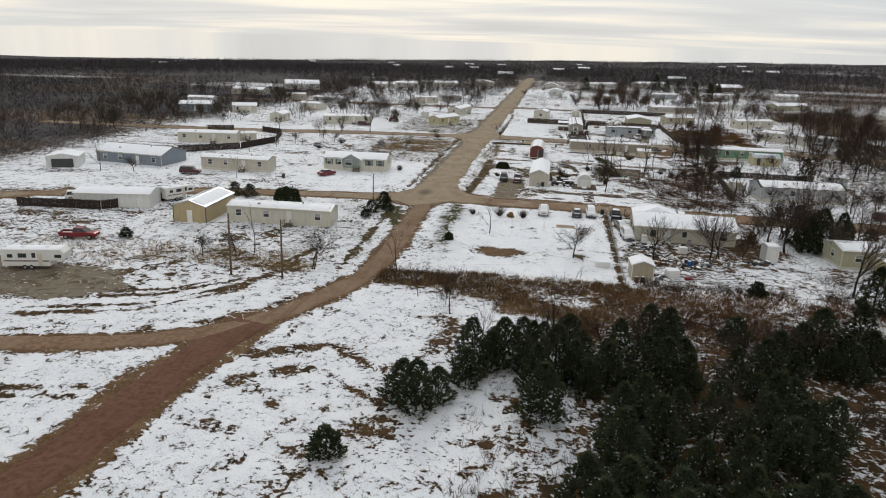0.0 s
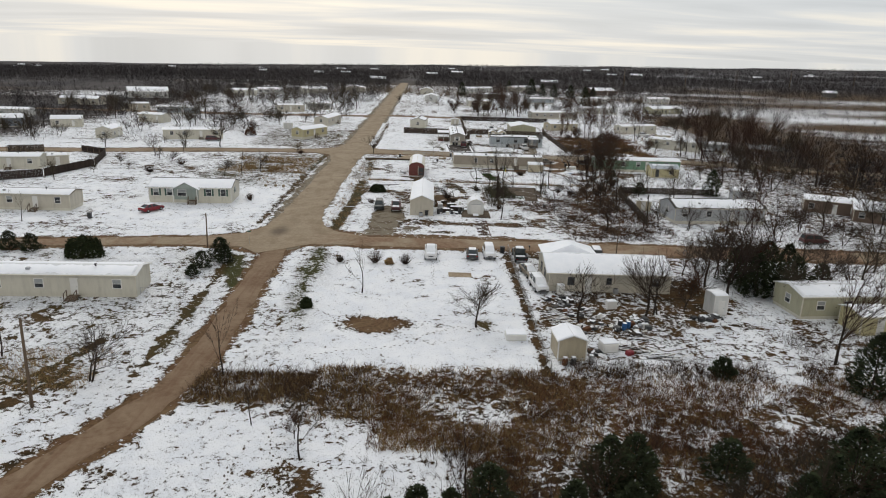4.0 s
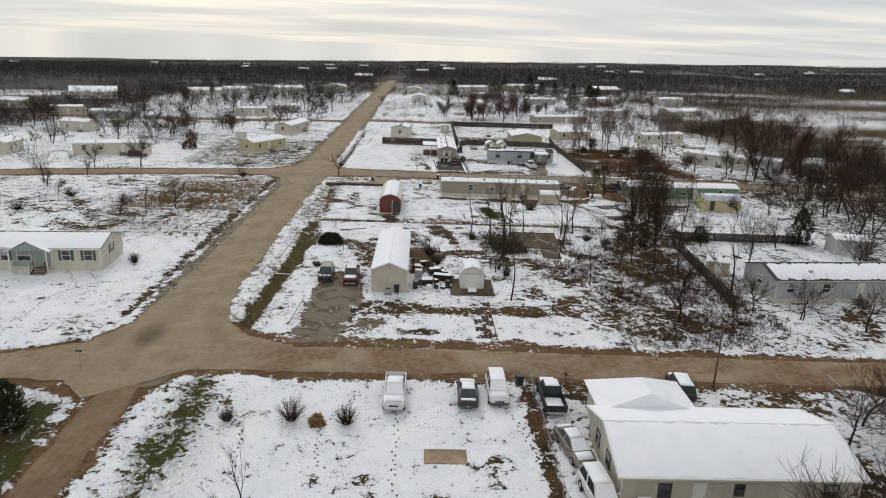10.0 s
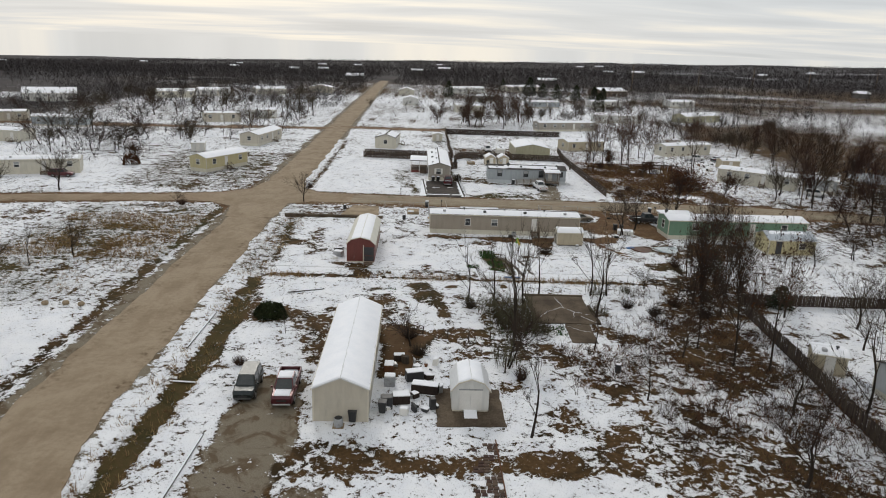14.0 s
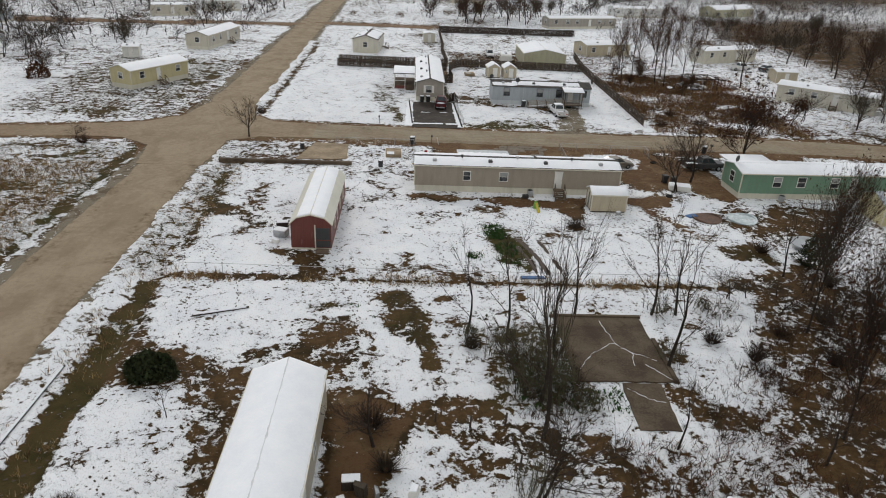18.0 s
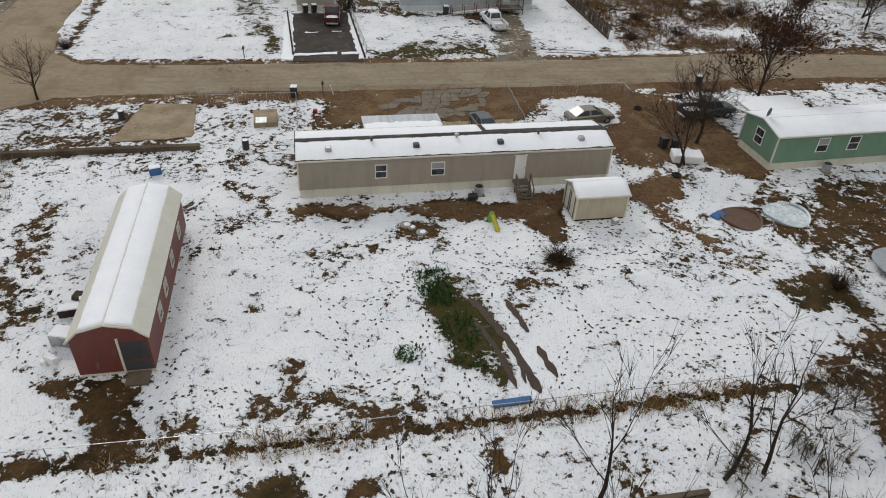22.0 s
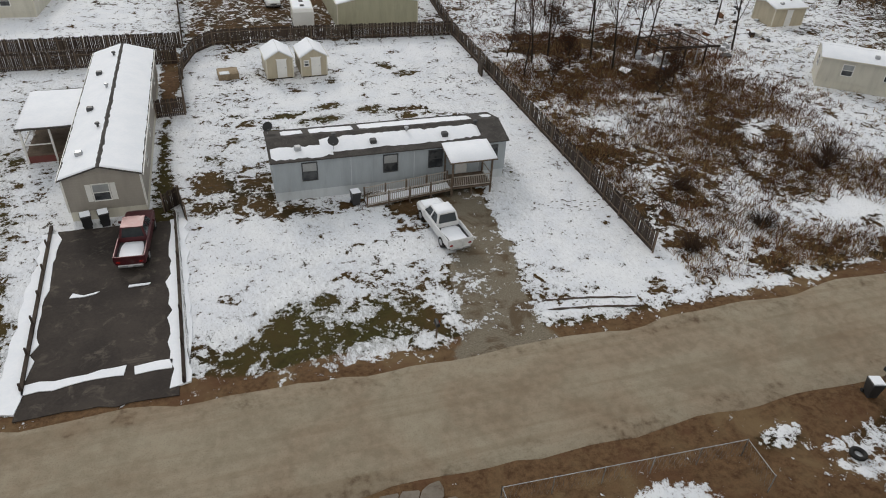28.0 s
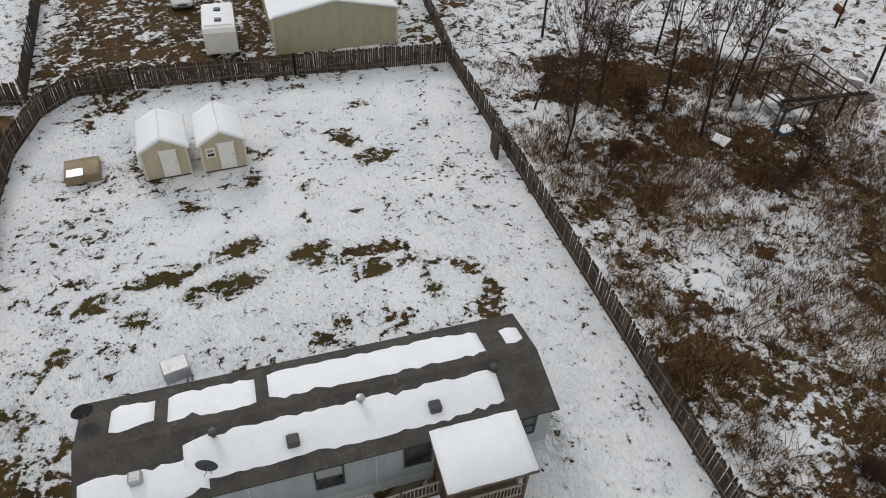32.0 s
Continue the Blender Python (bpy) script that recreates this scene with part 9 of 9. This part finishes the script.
def dish(x, y, z, rot):
    t = thing("satellite_dish", pose(x, y, z, 0, 0, rot), "grey satellite dish on the roof edge", "satellite dish")
    part("mast", MB().tube((0, 0, -0.35), (0, 0, 0.35), 0.025, 0.025, 6), STEEL, t)
    m = MB()
    n = 16
    m.v = [(r * math.cos(a), 0.12 - 0.3 * r * r - 0.2, 0.45 + r * math.sin(a)) for r in (0.05, 0.22, 0.4) for a in np.linspace(0, 2 * math.pi, n, endpoint=False)]
    m.f = [(j * n + i, j * n + (i + 1) % n, (j + 1) * n + (i + 1) % n, (j + 1) * n + i) for j in range(2) for i in range(n)] + [tuple(range(n))]
    part("bowl", m, DARKTRIM, t)
    part("arm", MB().tube((0, -0.1, 0.2), (0, -0.55, 0.42), 0.015, 0.012, 5), STEEL, t)


dish(19.0, 271.3, 3.7, 20)
dish(23.4, 267.7, 3.85, -15)
dish(44.9, 224.2, 3.9, 30)


def pole(x, y, h, label, r=0.15, arm=False):
    t = thing("utility_pole", pose(x, y, at(x, y)), label, "utility pole")
    part("shaft", MB().tube((0, 0, -0.3), (0.05, 0, h), r, r * 0.7, 9), POLEWOOD, t, smooth=True)
    if arm:
        part("crossarm", MB().box(-0.9, -0.06, h - 0.7, 0.9, 0.06, h - 0.58), POLEWOOD, t)
    part("cap", MB().lathe([(r * 0.75, h - 0.02), (r * 0.78, h + 0.03), (0.02, h + 0.07)], 9, 0.05), STEEL, t)


pole(-42.9, 84.9, 8.8, "weathered wooden utility pole in the snow", 0.16)
pole(-35.5, 85.1, 8.4, "weathered wooden utility pole in the snow", 0.15)
pole(-36.0, 135.2, 5.6, "short grey wooden pole beside the street", 0.12)
pole(99, 190, 8.0, "thin pole with a lamp in the woods", 0.1)
pole(84.5, 253, 7.5, "wooden utility pole beside the street", 0.13)
pole(29.0, 137.4, 6.5, "thin wooden pole beside the street", 0.10)
for x, y in ((-44, 330), (-46, 420), (180, 700), (260, 760), (330, 800), (420, 860), (520, 900)):
    pole(x, y, 9 if y < 600 else 22, "tall utility pole far off", 0.13 if y < 600 else 0.4, True)
t = thing("sign_post", pose(-30.2, 138.0, 0), "slim metal street sign post", "sign")
part("post", MB().tube((0, 0, -0.2), (0, 0, 2.3), 0.03, 0.03, 6), STEEL, t)
part("plate", MB().box(-0.3, -0.012, 2.05, 0.3, 0.012, 2.25), plain("sign_green", (0.02, 0.10, 0.05), None, 1, 10, 0.4, 0.0), t)


# the junk yard behind the tan house
def plank(x, y, z, L, rot, tilt, mat):
    ob = part("plank", MB().soft(-L / 2, -0.07, 0, L / 2, 0.07, 0.045, 0.008), mat)
    ob.matrix_world = pose(x, y, z, 0, tilt, rot)
    tagged(ob, "old board lying in the junk yard", "plank")


def lump(x, y, size, mat, label, snow=False, tall=0.6):
    """A crooked piece of scrap: a box with bent corners, half sunk in the snow."""
    t = thing("scrap_piece", pose(x, y, at(x, y), q.gauss(0, 5), q.gauss(0, 5), q.uniform(0, 180)), label, "junk")
    a, b, c = size, size * q.uniform(0.35, 1.0), size * tall * q.uniform(0.4, 1.2)
    vs = [(sx * a / 2 * q.uniform(0.6, 1.1), sy * b / 2 * q.uniform(0.6, 1.1), zz * q.uniform(0.75, 1.1)) for zz in (-0.06, c) for sx, sy in ((-1, -1), (1, -1), (1, 1), (-1, 1))]
    part("body", MB().add(vs, [(3, 2, 1, 0), (4, 5, 6, 7), (0, 1, 5, 4), (1, 2, 6, 5), (2, 3, 7, 6), (3, 0, 4, 7)]), mat, t)
    if snow:
        vs = [(p[0] * 0.92, p[1] * 0.92, p[2] + dz) for dz in (-0.02, 0.06) for p in vs[4:]]
        part("snow", MB().add(vs, [(3, 2, 1, 0), (4, 5, 6, 7), (0, 1, 5, 4), (1, 2, 6, 5), (2, 3, 7, 6), (3, 0, 4, 7)]), SNOW, t)


q = random.Random(11)
for _ in range(125):
    cx, cy, sx, sy = q.choice(((25.5, 99.3, 3.2, 1.2), (19.5, 100.6, 2.0, 0.5), (14.6, 109.2, 1.2, 2.0), (23.0, 104.2, 1.2, 1.0), (17, 112.5, 2.0, 2.2)))
    plank(cx + q.gauss(0, sx * 0.55), cy + q.gauss(0, sy * 0.55), q.uniform(0.01, 0.25), q.uniform(0.9, 3.0), q.gauss(5, 24), q.gauss(0, 4), q.choice((WHITE, OLDWOOD, DECKWOOD, STEEL, SNOW, OLDWOOD)))
for _ in range(175):
    cx, cy, sx, sy = q.choice(((22.8, 106.5, 1.6, 1.8), (18.5, 107, 2.4, 3.0), (16, 113.5, 1.4, 2.4), (24.2, 109, 1.0, 1.0), (15.4, 99.5, 2.0, 0.8), (33.5, 110.3, 1.2, 0.7)))
    x, y = cx + q.gauss(0, sx * 0.6), cy + q.gauss(0, sy * 0.6)
    m, lab = q.choice(((BLACK, "black plastic scrap"), (DARKTRIM, "dark broken machine part"), (BLACK, "heap of black rubbish"), (STEEL, "dented steel scrap"), (RUST, "rusty metal scrap"), (WHITE, "white discarded appliance panel"), (OLDWOOD, "broken wooden crate"), (BLACK, "torn black bag"), (DARKTRIM, "dark engine part")))
    lump(x, y, q.uniform(0.25, 0.9), m, lab + " in the junk yard", q.random() < 0.45)


def barrel(x, y, mat, label):
    t = thing("barrel", pose(x, y, at(x, y)), label, "barrel")
    part("shell", MB().lathe([(0.27, 0.0), (0.29, 0.04), (0.285, 0.28), (0.30, 0.3), (0.285, 0.32), (0.285, 0.58), (0.30, 0.6), (0.285, 0.62), (0.29, 0.86), (0.27, 0.88)], 16), mat, t)
    part("lid", MB().lathe([(0.25, 0.87), (0.25, 0.89), (0.02, 0.895)], 14), SNOW, t)


for x, y, m, lab in ((22.0, 106.2, BLUEPLASTIC, "blue plastic barrel in the junk yard"), (22.6, 106.8, BLUEPLASTIC, "blue plastic barrel in the junk yard"), (21.7, 107.0, BLACK, "black barrel in the junk yard"), (14.0, 96.4, BLACK, "black barrel beside the shed"), (13.1, 96.3, RUST, "rusty barrel beside the shed"), (16.0, 97.0, STEEL, "grey barrel beside the shed"), (22.6, 231.5 - 60, BLACK, "black barrel in the weeds"), (0.6, 229.7, BLACK, "black drum in the snow"), (-10.5, 236.4, BLACK, "dark drum beside the slab")):
    barrel(x, y, m, lab)
block("pickup_canopy", "white truck canopy lying in the snow", "canopy", 8.7, 102.9, (2.3, 1.6, 0.75), WHITE, 2, 0.12, SNOW)
block("chest_freezer", "white chest freezer behind the tan house", "freezer", 22.2, 113.4, (1.3, 0.9, 1.0), WHITE, 10, 0.05, SNOW)
block("chest_freezer", "white chest freezer by the house wall", "freezer", 16.6, 118.6, (1.0, 0.8, 1.2), WHITE, 0, 0.05, SNOW)
block("wreck_cab", "stripped white truck cab among scrap", "scrap", 18.6, 100.2, (1.9, 1.5, 1.1), WHITE, 12, 0.18, SNOW)
block("scrap_metal", "red scrap bodywork in the junk yard", "scrap", 20.7, 99.2, (0.9, 0.7, 0.5), CARPAINT["crimson"], 30, 0.12)
# bare steel frame of a pen in the brush, with scrap under it
def pen_frame(x, y, rot, wide, deep, high):
    t = thing("pen_frame", pose(x, y, at(x, y), 0, 0, rot), "rusty open steel pen frame standing in brush", "frame")
    for i, u in enumerate((0, wide * 0.3, wide * 0.62, wide)):
        for v in (0, deep):
            part("post", MB().soft(u - 0.05, v - 0.05, -0.1, u + 0.05, v + 0.05, high, 0.012), STEEL if v == 0 and i in (1, 2) else RUST, t)
    for v in (deep * 0.33, deep * 0.66):
        for u in (0, wide):
            part("post", MB().soft(u - 0.04, v - 0.04, -0.1, u + 0.04, v + 0.04, high, 0.01), RUST, t)
    for z in (0.9, high - 0.06):
        for u in (0, wide):
            part("rail", MB().soft(u - 0.04, 0.06, z, u + 0.04, deep - 0.06, z + 0.07, 0.01), RUST, t)
        part("rail", MB().soft(0.06, deep - 0.04, z, wide - 0.06, deep + 0.04, z + 0.07, 0.01), RUST, t)
    part("beam", MB().soft(-0.2, -0.12, high, wide + 0.2, 0.12, high + 0.2, 0.02), OLDWOOD, t, "weathered timber beam")


pen_frame(63.0, 286.4, -4, 6.6, 6.0, 2.1)
for _ in range(14):
    lump(64.6 + q.gauss(0, 1.0), 288.0 + q.gauss(0, 0.9), q.uniform(0.5, 1.5), q.choice((WHITE, STEEL, BLACK, BLUEPLASTIC)), "dumped scrap under the pen frame", q.random() < 0.6)
# clutter between the beige building and the white shed
for x, y, d, m, lab, top in ((0.7, 164.0, (1.0, 0.8, 1.1), BLACK, "dark water tank beside the workshop", None), (1.9, 165.0, (1.5, 1.0, 0.75), OLDWOOD, "old wooden table with snow", SNOW), (4.0, 166.9, (2.4, 1.0, 0.8), OLDWOOD, "wooden work bench covered with snow", SNOW), (0.8, 168.0, (1.0, 0.8, 1.0), STEEL, "steel cabinet beside the workshop", SNOW), (0.6, 171.0, (0.9, 1.2, 0.7), RUST, "rusty cart beside the workshop", SNOW), (3.0, 169.2, (1.6, 0.9, 0.9), BLACK, "black grill cart topped with snow", SNOW), (4.6, 164.0, (0.5, 0.6, 1.0), BLACK, "black bin by the white shed", None), (1.5, 173.2, (1.1, 0.7, 0.6), OLDWOOD, "wooden crate beside the workshop", SNOW), (2.2, 162.9, (0.7, 0.5, 0.6), WHITE, "white cooler on the ground", SNOW),
                          (9.3, 228.7, (1.1, 0.8, 0.6), RUST, "rusty red lawn mower on the mud", None), (8.7, 228.2, (0.5, 0.4, 0.3), BLUEPLASTIC, "blue plastic toy box", None), (6.6, 236.6, (0.4, 0.4, 0.3), TAILRED, "small red plastic toy", None), (38.4, 224.2, (2.6, 1.5, 0.6), WHITE, "upturned white boat hull with snow", SNOW), (-8.3, 207.2, (1.3, 1.0, 0.7), STEEL, "metal trailer frame beside the red barn", SNOW), (-8.6, 209.6, (1.2, 0.7, 0.5), OLDWOOD, "wooden crate beside the red barn", SNOW), (-6.2, 226.2, (0.9, 0.7, 0.6), BLUEPLASTIC, "teal plastic tub near the low wall", SNOW), (21.7, 275.4, (1.2, 0.9, 0.7), STEEL, "metal lawn chair in the snow", None), (42.2, 288.2, (0.2, 1.4, 1.5), OLDWOOD, "loose leaning boards against the fence", None), (28.2, 217.3 - 2.0, (0.5, 0.4, 0.3), STEEL, "small metal box by the shed", SNOW), (18.2, 219.8, (0.7, 0.5, 0.4), BLACK, "dark stone block by the home", None)):
    noun = next(n for n in ("water tank", "table", "work bench", "cabinet", "grill cart", "cart", "bin", "crate", "cooler", "lawn mower", "toy box", "toy", "boat hull", "trailer frame", "tub", "lawn chair", "leaning boards", "metal box", "stone block") if n in lab)
    block(noun.replace(" ", "_"), lab, noun, x, y, d, m, (x * 53 + y * 17) % 40 - 20, 0.05, top)
for _ in range(26):
    lump(q.uniform(0.2, 5.6), q.uniform(162.6, 174.5), q.uniform(0.3, 1.0), q.choice((BLACK, STEEL, WHITE, OLDWOOD, RUST)), q.choice(("stacked yard clutter beside the workshop", "snow-capped junk beside the workshop")), q.random() < 0.75, 0.8)
for _ in range(16):
    lump(q.uniform(6.5, 10.0), q.uniform(226.6, 231.6), q.uniform(0.2, 0.6), q.choice((BLACK, STEEL, RUST, OLDWOOD)), "small clutter beside the patio cover", q.random() < 0.3, 0.6)
for _ in range(10):
    lump(q.uniform(-9.2, -7.2), q.uniform(205, 213), q.uniform(0.3, 0.9), q.choice((WHITE, STEEL, OLDWOOD)), "stored clutter beside the red barn", q.random() < 0.7, 0.7)
LID = plain("grey_concrete", (0.34, 0.325, 0.29), (0.25, 0.235, 0.205), 1.2, 10, 0.9, 0.3)
for x, y, r in ((12.5, 216.7, 0.42), (13.5, 215.6, 0.40), (12.9, 216.3, 0.30)):
    t = thing("tank_lid", pose(x, y, at(x, y), 2, -1, 30 * r), "round grey concrete tank lid in thin snow", "lid")
    part("disc", MB().lathe([(r, -0.1), (r, 0.10), (r - 0.04, 0.13), (0.08, 0.14)], 20), LID, t)
    part("snow", MB().lathe([(r * 0.55, 0.135), (r * 0.5, 0.16), (0.05, 0.165)], 12, r * 0.2, -r * 0.1), SNOW, t)
# swing frame in the thicket
t = thing("pergola", pose(62.2, 285.2, 0, 0, 0, 8), "weathered timber pergola frame in the weeds", "pergola")
for x in (0, 3, 6):
    for y in (0, 4.5):
        part("post", MB().box(x - 0.07, y - 0.07, -0.2, x + 0.07, y + 0.07, 2.2), OLDWOOD, t)
for y in (0, 4.5):
    part("beam", MB().box(-0.3, y - 0.05, 2.2, 6.3, y + 0.05, 2.36), OLDWOOD, t)
for x in (0, 1.5, 3, 4.5, 6):
    part("rafter", MB().box(x - 0.03, -0.3, 2.36, x + 0.03, 4.8, 2.46), OLDWOOD, t)
# scattered litter in the far yards
for _ in range(46):
    cx, cy = q.choice(((66, 286), (86, 300), (90, 305), (72, 297), (80, 292)))
    x, y = cx + q.gauss(0, 4.5), cy + q.gauss(0, 4)
    if 76 < x < 100 and 312 < y < 330:
        continue
    lump(x, y, q.uniform(0.4, 1.4), q.choice((BLACK, RUST, OLDWOOD, WHITE, DARKTRIM, STEEL)), q.choice(("dark scrap heap under snow", "rusty scrap metal in the weeds", "broken furniture in the weeds")), q.random() < 0.6, 0.4)
# snow-filled cracks of the foundation
for line in (((20.2, 191.6), (20.6, 188.4), (21.6, 187.0), (21.3, 185.4)), ((21.6, 187.0), (23.2, 186.0)), ((17.0, 184.6), (18.4, 186.8), (20.6, 188.4)), ((20.0, 182.6), (21.2, 181.4), (22.3, 181.0)), ((22.2, 185.5), (23.6, 183.6))):
    mb = MB()
    for (ax, ay), (bx, by) in zip(line[:-1], line[1:]):
        px, py = ax, ay
        for k in range(1, 7):
            nx, ny = ax + (bx - ax) * k / 6 + rng.normal(0, 0.05), ay + (by - ay) * k / 6 + rng.normal(0, 0.05)
            mb.tube((px, py, 0.115 if py > 183.3 else 0.075), (nx, ny, 0.115 if ny > 183.3 else 0.075), rng.uniform(0.008, 0.036), rng.uniform(0.008, 0.036), 5)
            px, py = nx, ny
    tagged(part("snow_seam", mb, SNOW), "line of snow in a slab crack", "snow", "", "structure")
for x0, y0, x1, y1 in ((16.2, 192.2, 23.8, 192.5), (23.65, 183.4, 24.0, 189.0)):
    tagged(part("slab_kerb", MB().soft(x0, y0, -0.1, x1, y1, 0.24, 0.03), SLABBY), "low raised concrete edge of the slab", "kerb", "", "structure")
# logs along the ditch
for x, y, L, r in ((-18.0, 168.2, 3.8, -4), (-13.4, 155.0, 8.6, 88), (-19.4, 179.6, 9.6, 89), (-10.5, 192.1, 4.4, 20)):
    ob = part("log", MB().tube((-L / 2, 0, 0.05), (L / 2, 0, 0.05), 0.09, 0.08, 8), OLDWOOD)
    ob.matrix_world = pose(x, y, at(x, y) + 0.02, 0, 0, r)
    tagged(ob, "old log with snow lying on the verge", "log")
    part("snow", MB().tube((-L / 2 + 0.1, 0.02, 0.10), (L / 2 - 0.2, 0, 0.10), 0.085, 0.08, 8), SNOW, ob)
# stumps and posts of the corner lot
for x, y, h in ((3.8, 179.6, 0.9), (6.4, 178.9, 0.9), (8.6, 178.3, 1.0), (10.9, 178.6, 1.0), (11.6, 171.0, 1.5), (2.0, 181.3, 0.8), (11.3, 174.6, 1.1)):
    t = thing("fence_post", pose(x, y, 0), "old wooden fence post in the weeds", "post")
    part("post", MB().tube((0, 0, -0.2), (0.05, 0, h), 0.07, 0.06, 6), OLDWOOD, t)
# grave-like markers left by the white house
for x in (-38.6, -36.4, -34.6):
    block("stone", "grey field stone beside the lawn", "stone", x, 185 + (x % 1), (0.7, 0.5, 0.5), CONCRETE, x * 9, 0.15)
block("shed_box", "small dark garden shed behind the house", "shed", -55.0, 178.0, (3.0, 2.4, 2.3), PAINT["brown"], 4, 0.05, SNOW)
# pond
flat_slab("pond", [(118, 282), (124, 279), (131, 283), (133, 291), (129, 298), (122, 297), (117, 290)], 0.03, WATER, "small grey pond among trees", "water", 0.3)

# ---- pavers of the old walk ----
walkway = thing("paver_walk", pose(7.2, 147.8, 0, 0, 0, -1), "old brown paver walk half covered by snow", "paving", "", "structure")
PAVERS = []
for i in range(3):
    w, d = 0.40, 0.36
    PAVERS.append(MB().box(-w / 2, -d / 2, -0.05, w / 2, d / 2, 0.05, 0.012).mesh("paver", PAVER))
q = random.Random(5)
for row in range(28):
    for col in range(5):
        if noise.noise((col * 0.5, row * 0.35, 1.5)) < -0.12 or q.random() < 0.12:
            continue
        o = new("paver", PAVERS[(row + col) % 3])
        o.parent = walkway
        o.matrix_basis = pose(0.25 + col * 0.43 + (row % 2) * 0.08 + q.gauss(0, 0.015), 0.2 + row * 0.39 + q.gauss(0, 0.015), q.gauss(0, 0.006), q.gauss(0, 1), q.gauss(0, 1), q.gauss(0, 3))
tagged(part("walk_edging", MB().soft(9.45, 147.6, -0.1, 9.53, 159.2, 0.09, 0.01), RUST), "thin rusty edging strip along the walk", "edging", "", "structure")

# ---- tracks in the snow ----
def foot_tracks():
    """Trails of single steps, each a small trodden hollow showing wet soil."""
    q = random.Random(61)
    mb = MB()

    def trail(x, y, a, n, pace, size):
        for i in range(n):
            a += q.gauss(0, 0.16)
            x, y = x + math.cos(a) * pace, y + math.sin(a) * pace
            if not -62 < x < 72 or any(hx - 0.5 < x < hx + L + 0.5 and hy - 0.5 < y < hy + W + 0.5 for hx, hy, L, W in SOLID):
                continue
            if any(abs(y - ry) < 6.2 for ry in (141.6, 245.4)) or -31.5 < x < -19:
                continue
            side = 0.11 if i % 2 else -0.11
            cx, cy = x - math.sin(a) * side + q.gauss(0, 0.05), y + math.cos(a) * side + q.gauss(0, 0.05)
            l, w, z = size * q.uniform(0.75, 1.2), size * q.uniform(0.35, 0.6), at(cx, cy) + 0.02
            ring = [(cx + l * math.cos(b) * math.cos(a) - w * math.sin(b) * math.sin(a), cy + l * math.cos(b) * math.sin(a) + w * math.sin(b) * math.cos(a), z) for b in (0.2, 1.1, 2.2, 3.2, 4.1, 5.3)]
            mb.add(ring, [(0, 1, 2, 3, 4, 5)])

    # yard of the tan home, its neighbours and the lots along the walk
    for x0, x1, y0, y1, n, size in ((-12, 36, 200, 220, 66, 0.14), (-14, 6, 199, 206, 12, 0.16), (20, 36, 203, 216, 16, 0.17), (-12, 10, 186, 196, 12, 0.17), (-14, -5, 158, 186, 9, 0.17), (2, 36, 178, 196, 12, 0.15),
                                    (-16, 40, 262, 298, 16, 0.16), (26, 38, 228, 238, 9, 0.17), (-16, 4, 221, 240, 14, 0.17), (12, 40, 97, 118, 14, 0.2), (-14, 12, 98, 136, 8, 0.18), (-56, -34, 152, 180, 8, 0.2), (-34, 0, 44, 74, 12, 0.2), (-8, 20, 148, 158, 8, 0.18)):
        for _ in range(int(n * 0.75)):
            trail(q.uniform(x0, x1), q.uniform(y0, y1), q.uniform(0, 6.28), q.randint(14, 46), q.uniform(0.45, 0.66), size * 0.85)
    tagged(part("foot_tracks", mb, WETSOIL), "trails of dark foot marks trodden in the snow", "tracks", "", "stuff")


def rut(line, half):
    """A wheel rut: an uneven strip of wet mud cut through the snow."""
    pts = resample(line, 0.22)
    mb = MB()
    for i, (x, y) in enumerate(pts):
        a, b = pts[max(0, i - 1)], pts[min(len(pts) - 1, i + 1)]
        d = Vector((b[0] - a[0], b[1] - a[1])).normalized()
        end = min(1.0, 0.25 + min(i, len(pts) - 1 - i) * 0.35)
        for sgn in (-1, 0, 1):
            w = half * end * (1 + 0.8 * noise.noise((x * 1.7, y * 1.7, sgn * 5.0)))
            mb.v.append((x + d.y * w * sgn, y - d.x * w * sgn, at(x, y) + (0.022 if sgn else 0.03)))
    mb.f = [(i * 3 + k, i * 3 + k + 1, i * 3 + k + 4, i * 3 + k + 3) for i in range(len(pts) - 1) for k in (0, 1)]
    tagged(part("wheel_rut", mb, WETSOIL), "dark muddy wheel rut cut through the snow", "rut", "", "structure")


SOLID = [(5, 221.2, 24.7, 4.75), (18.9, 267.1, 17.8, 4.9), (5.2, 267.6, 5, 24), (-5.1, 161.6, 4.4, 18.4), (15.1, 119.4, 16.6, 13.6), (44.8, 221.6, 24, 5), (4.6, 249.4, 8, 17), (12.4, 226, 13, 14), (16.4, 178, 7.6, 15), (27, 247, 7, 18), (-10.8, 231, 7, 9), (-1.4, 203, 6, 11), (31, 263, 5, 3)]
WETSOIL = plain("wet_soil", (0.060, 0.032, 0.017), (0.026, 0.016, 0.010), 0.8, 7, 0.7, 0.3, 0.02)
foot_tracks()
rut([(17.6, 199.6), (17.2, 202.5), (16.8, 204.2), (16.2, 206.2), (15.4, 208.2)], 0.24)
rut([(16.4, 200.2), (16.1, 203.0), (15.3, 206.0)], 0.18)
rut([(18.9, 200.6), (18.5, 203.2)], 0.22)
rut([(18.3, 204.4), (17.7, 207.6)], 0.2)
rut([(17.0, 200.4), (17.2, 203.0)], 0.13)
rut([(14.6, 205.0), (16.2, 205.3)], 0.14)
for off in (0, 0.9):
    rut([(33.5, 251.9 - off), (36.5, 251.5 - off), (39.5, 250.8 - off)], 0.09)
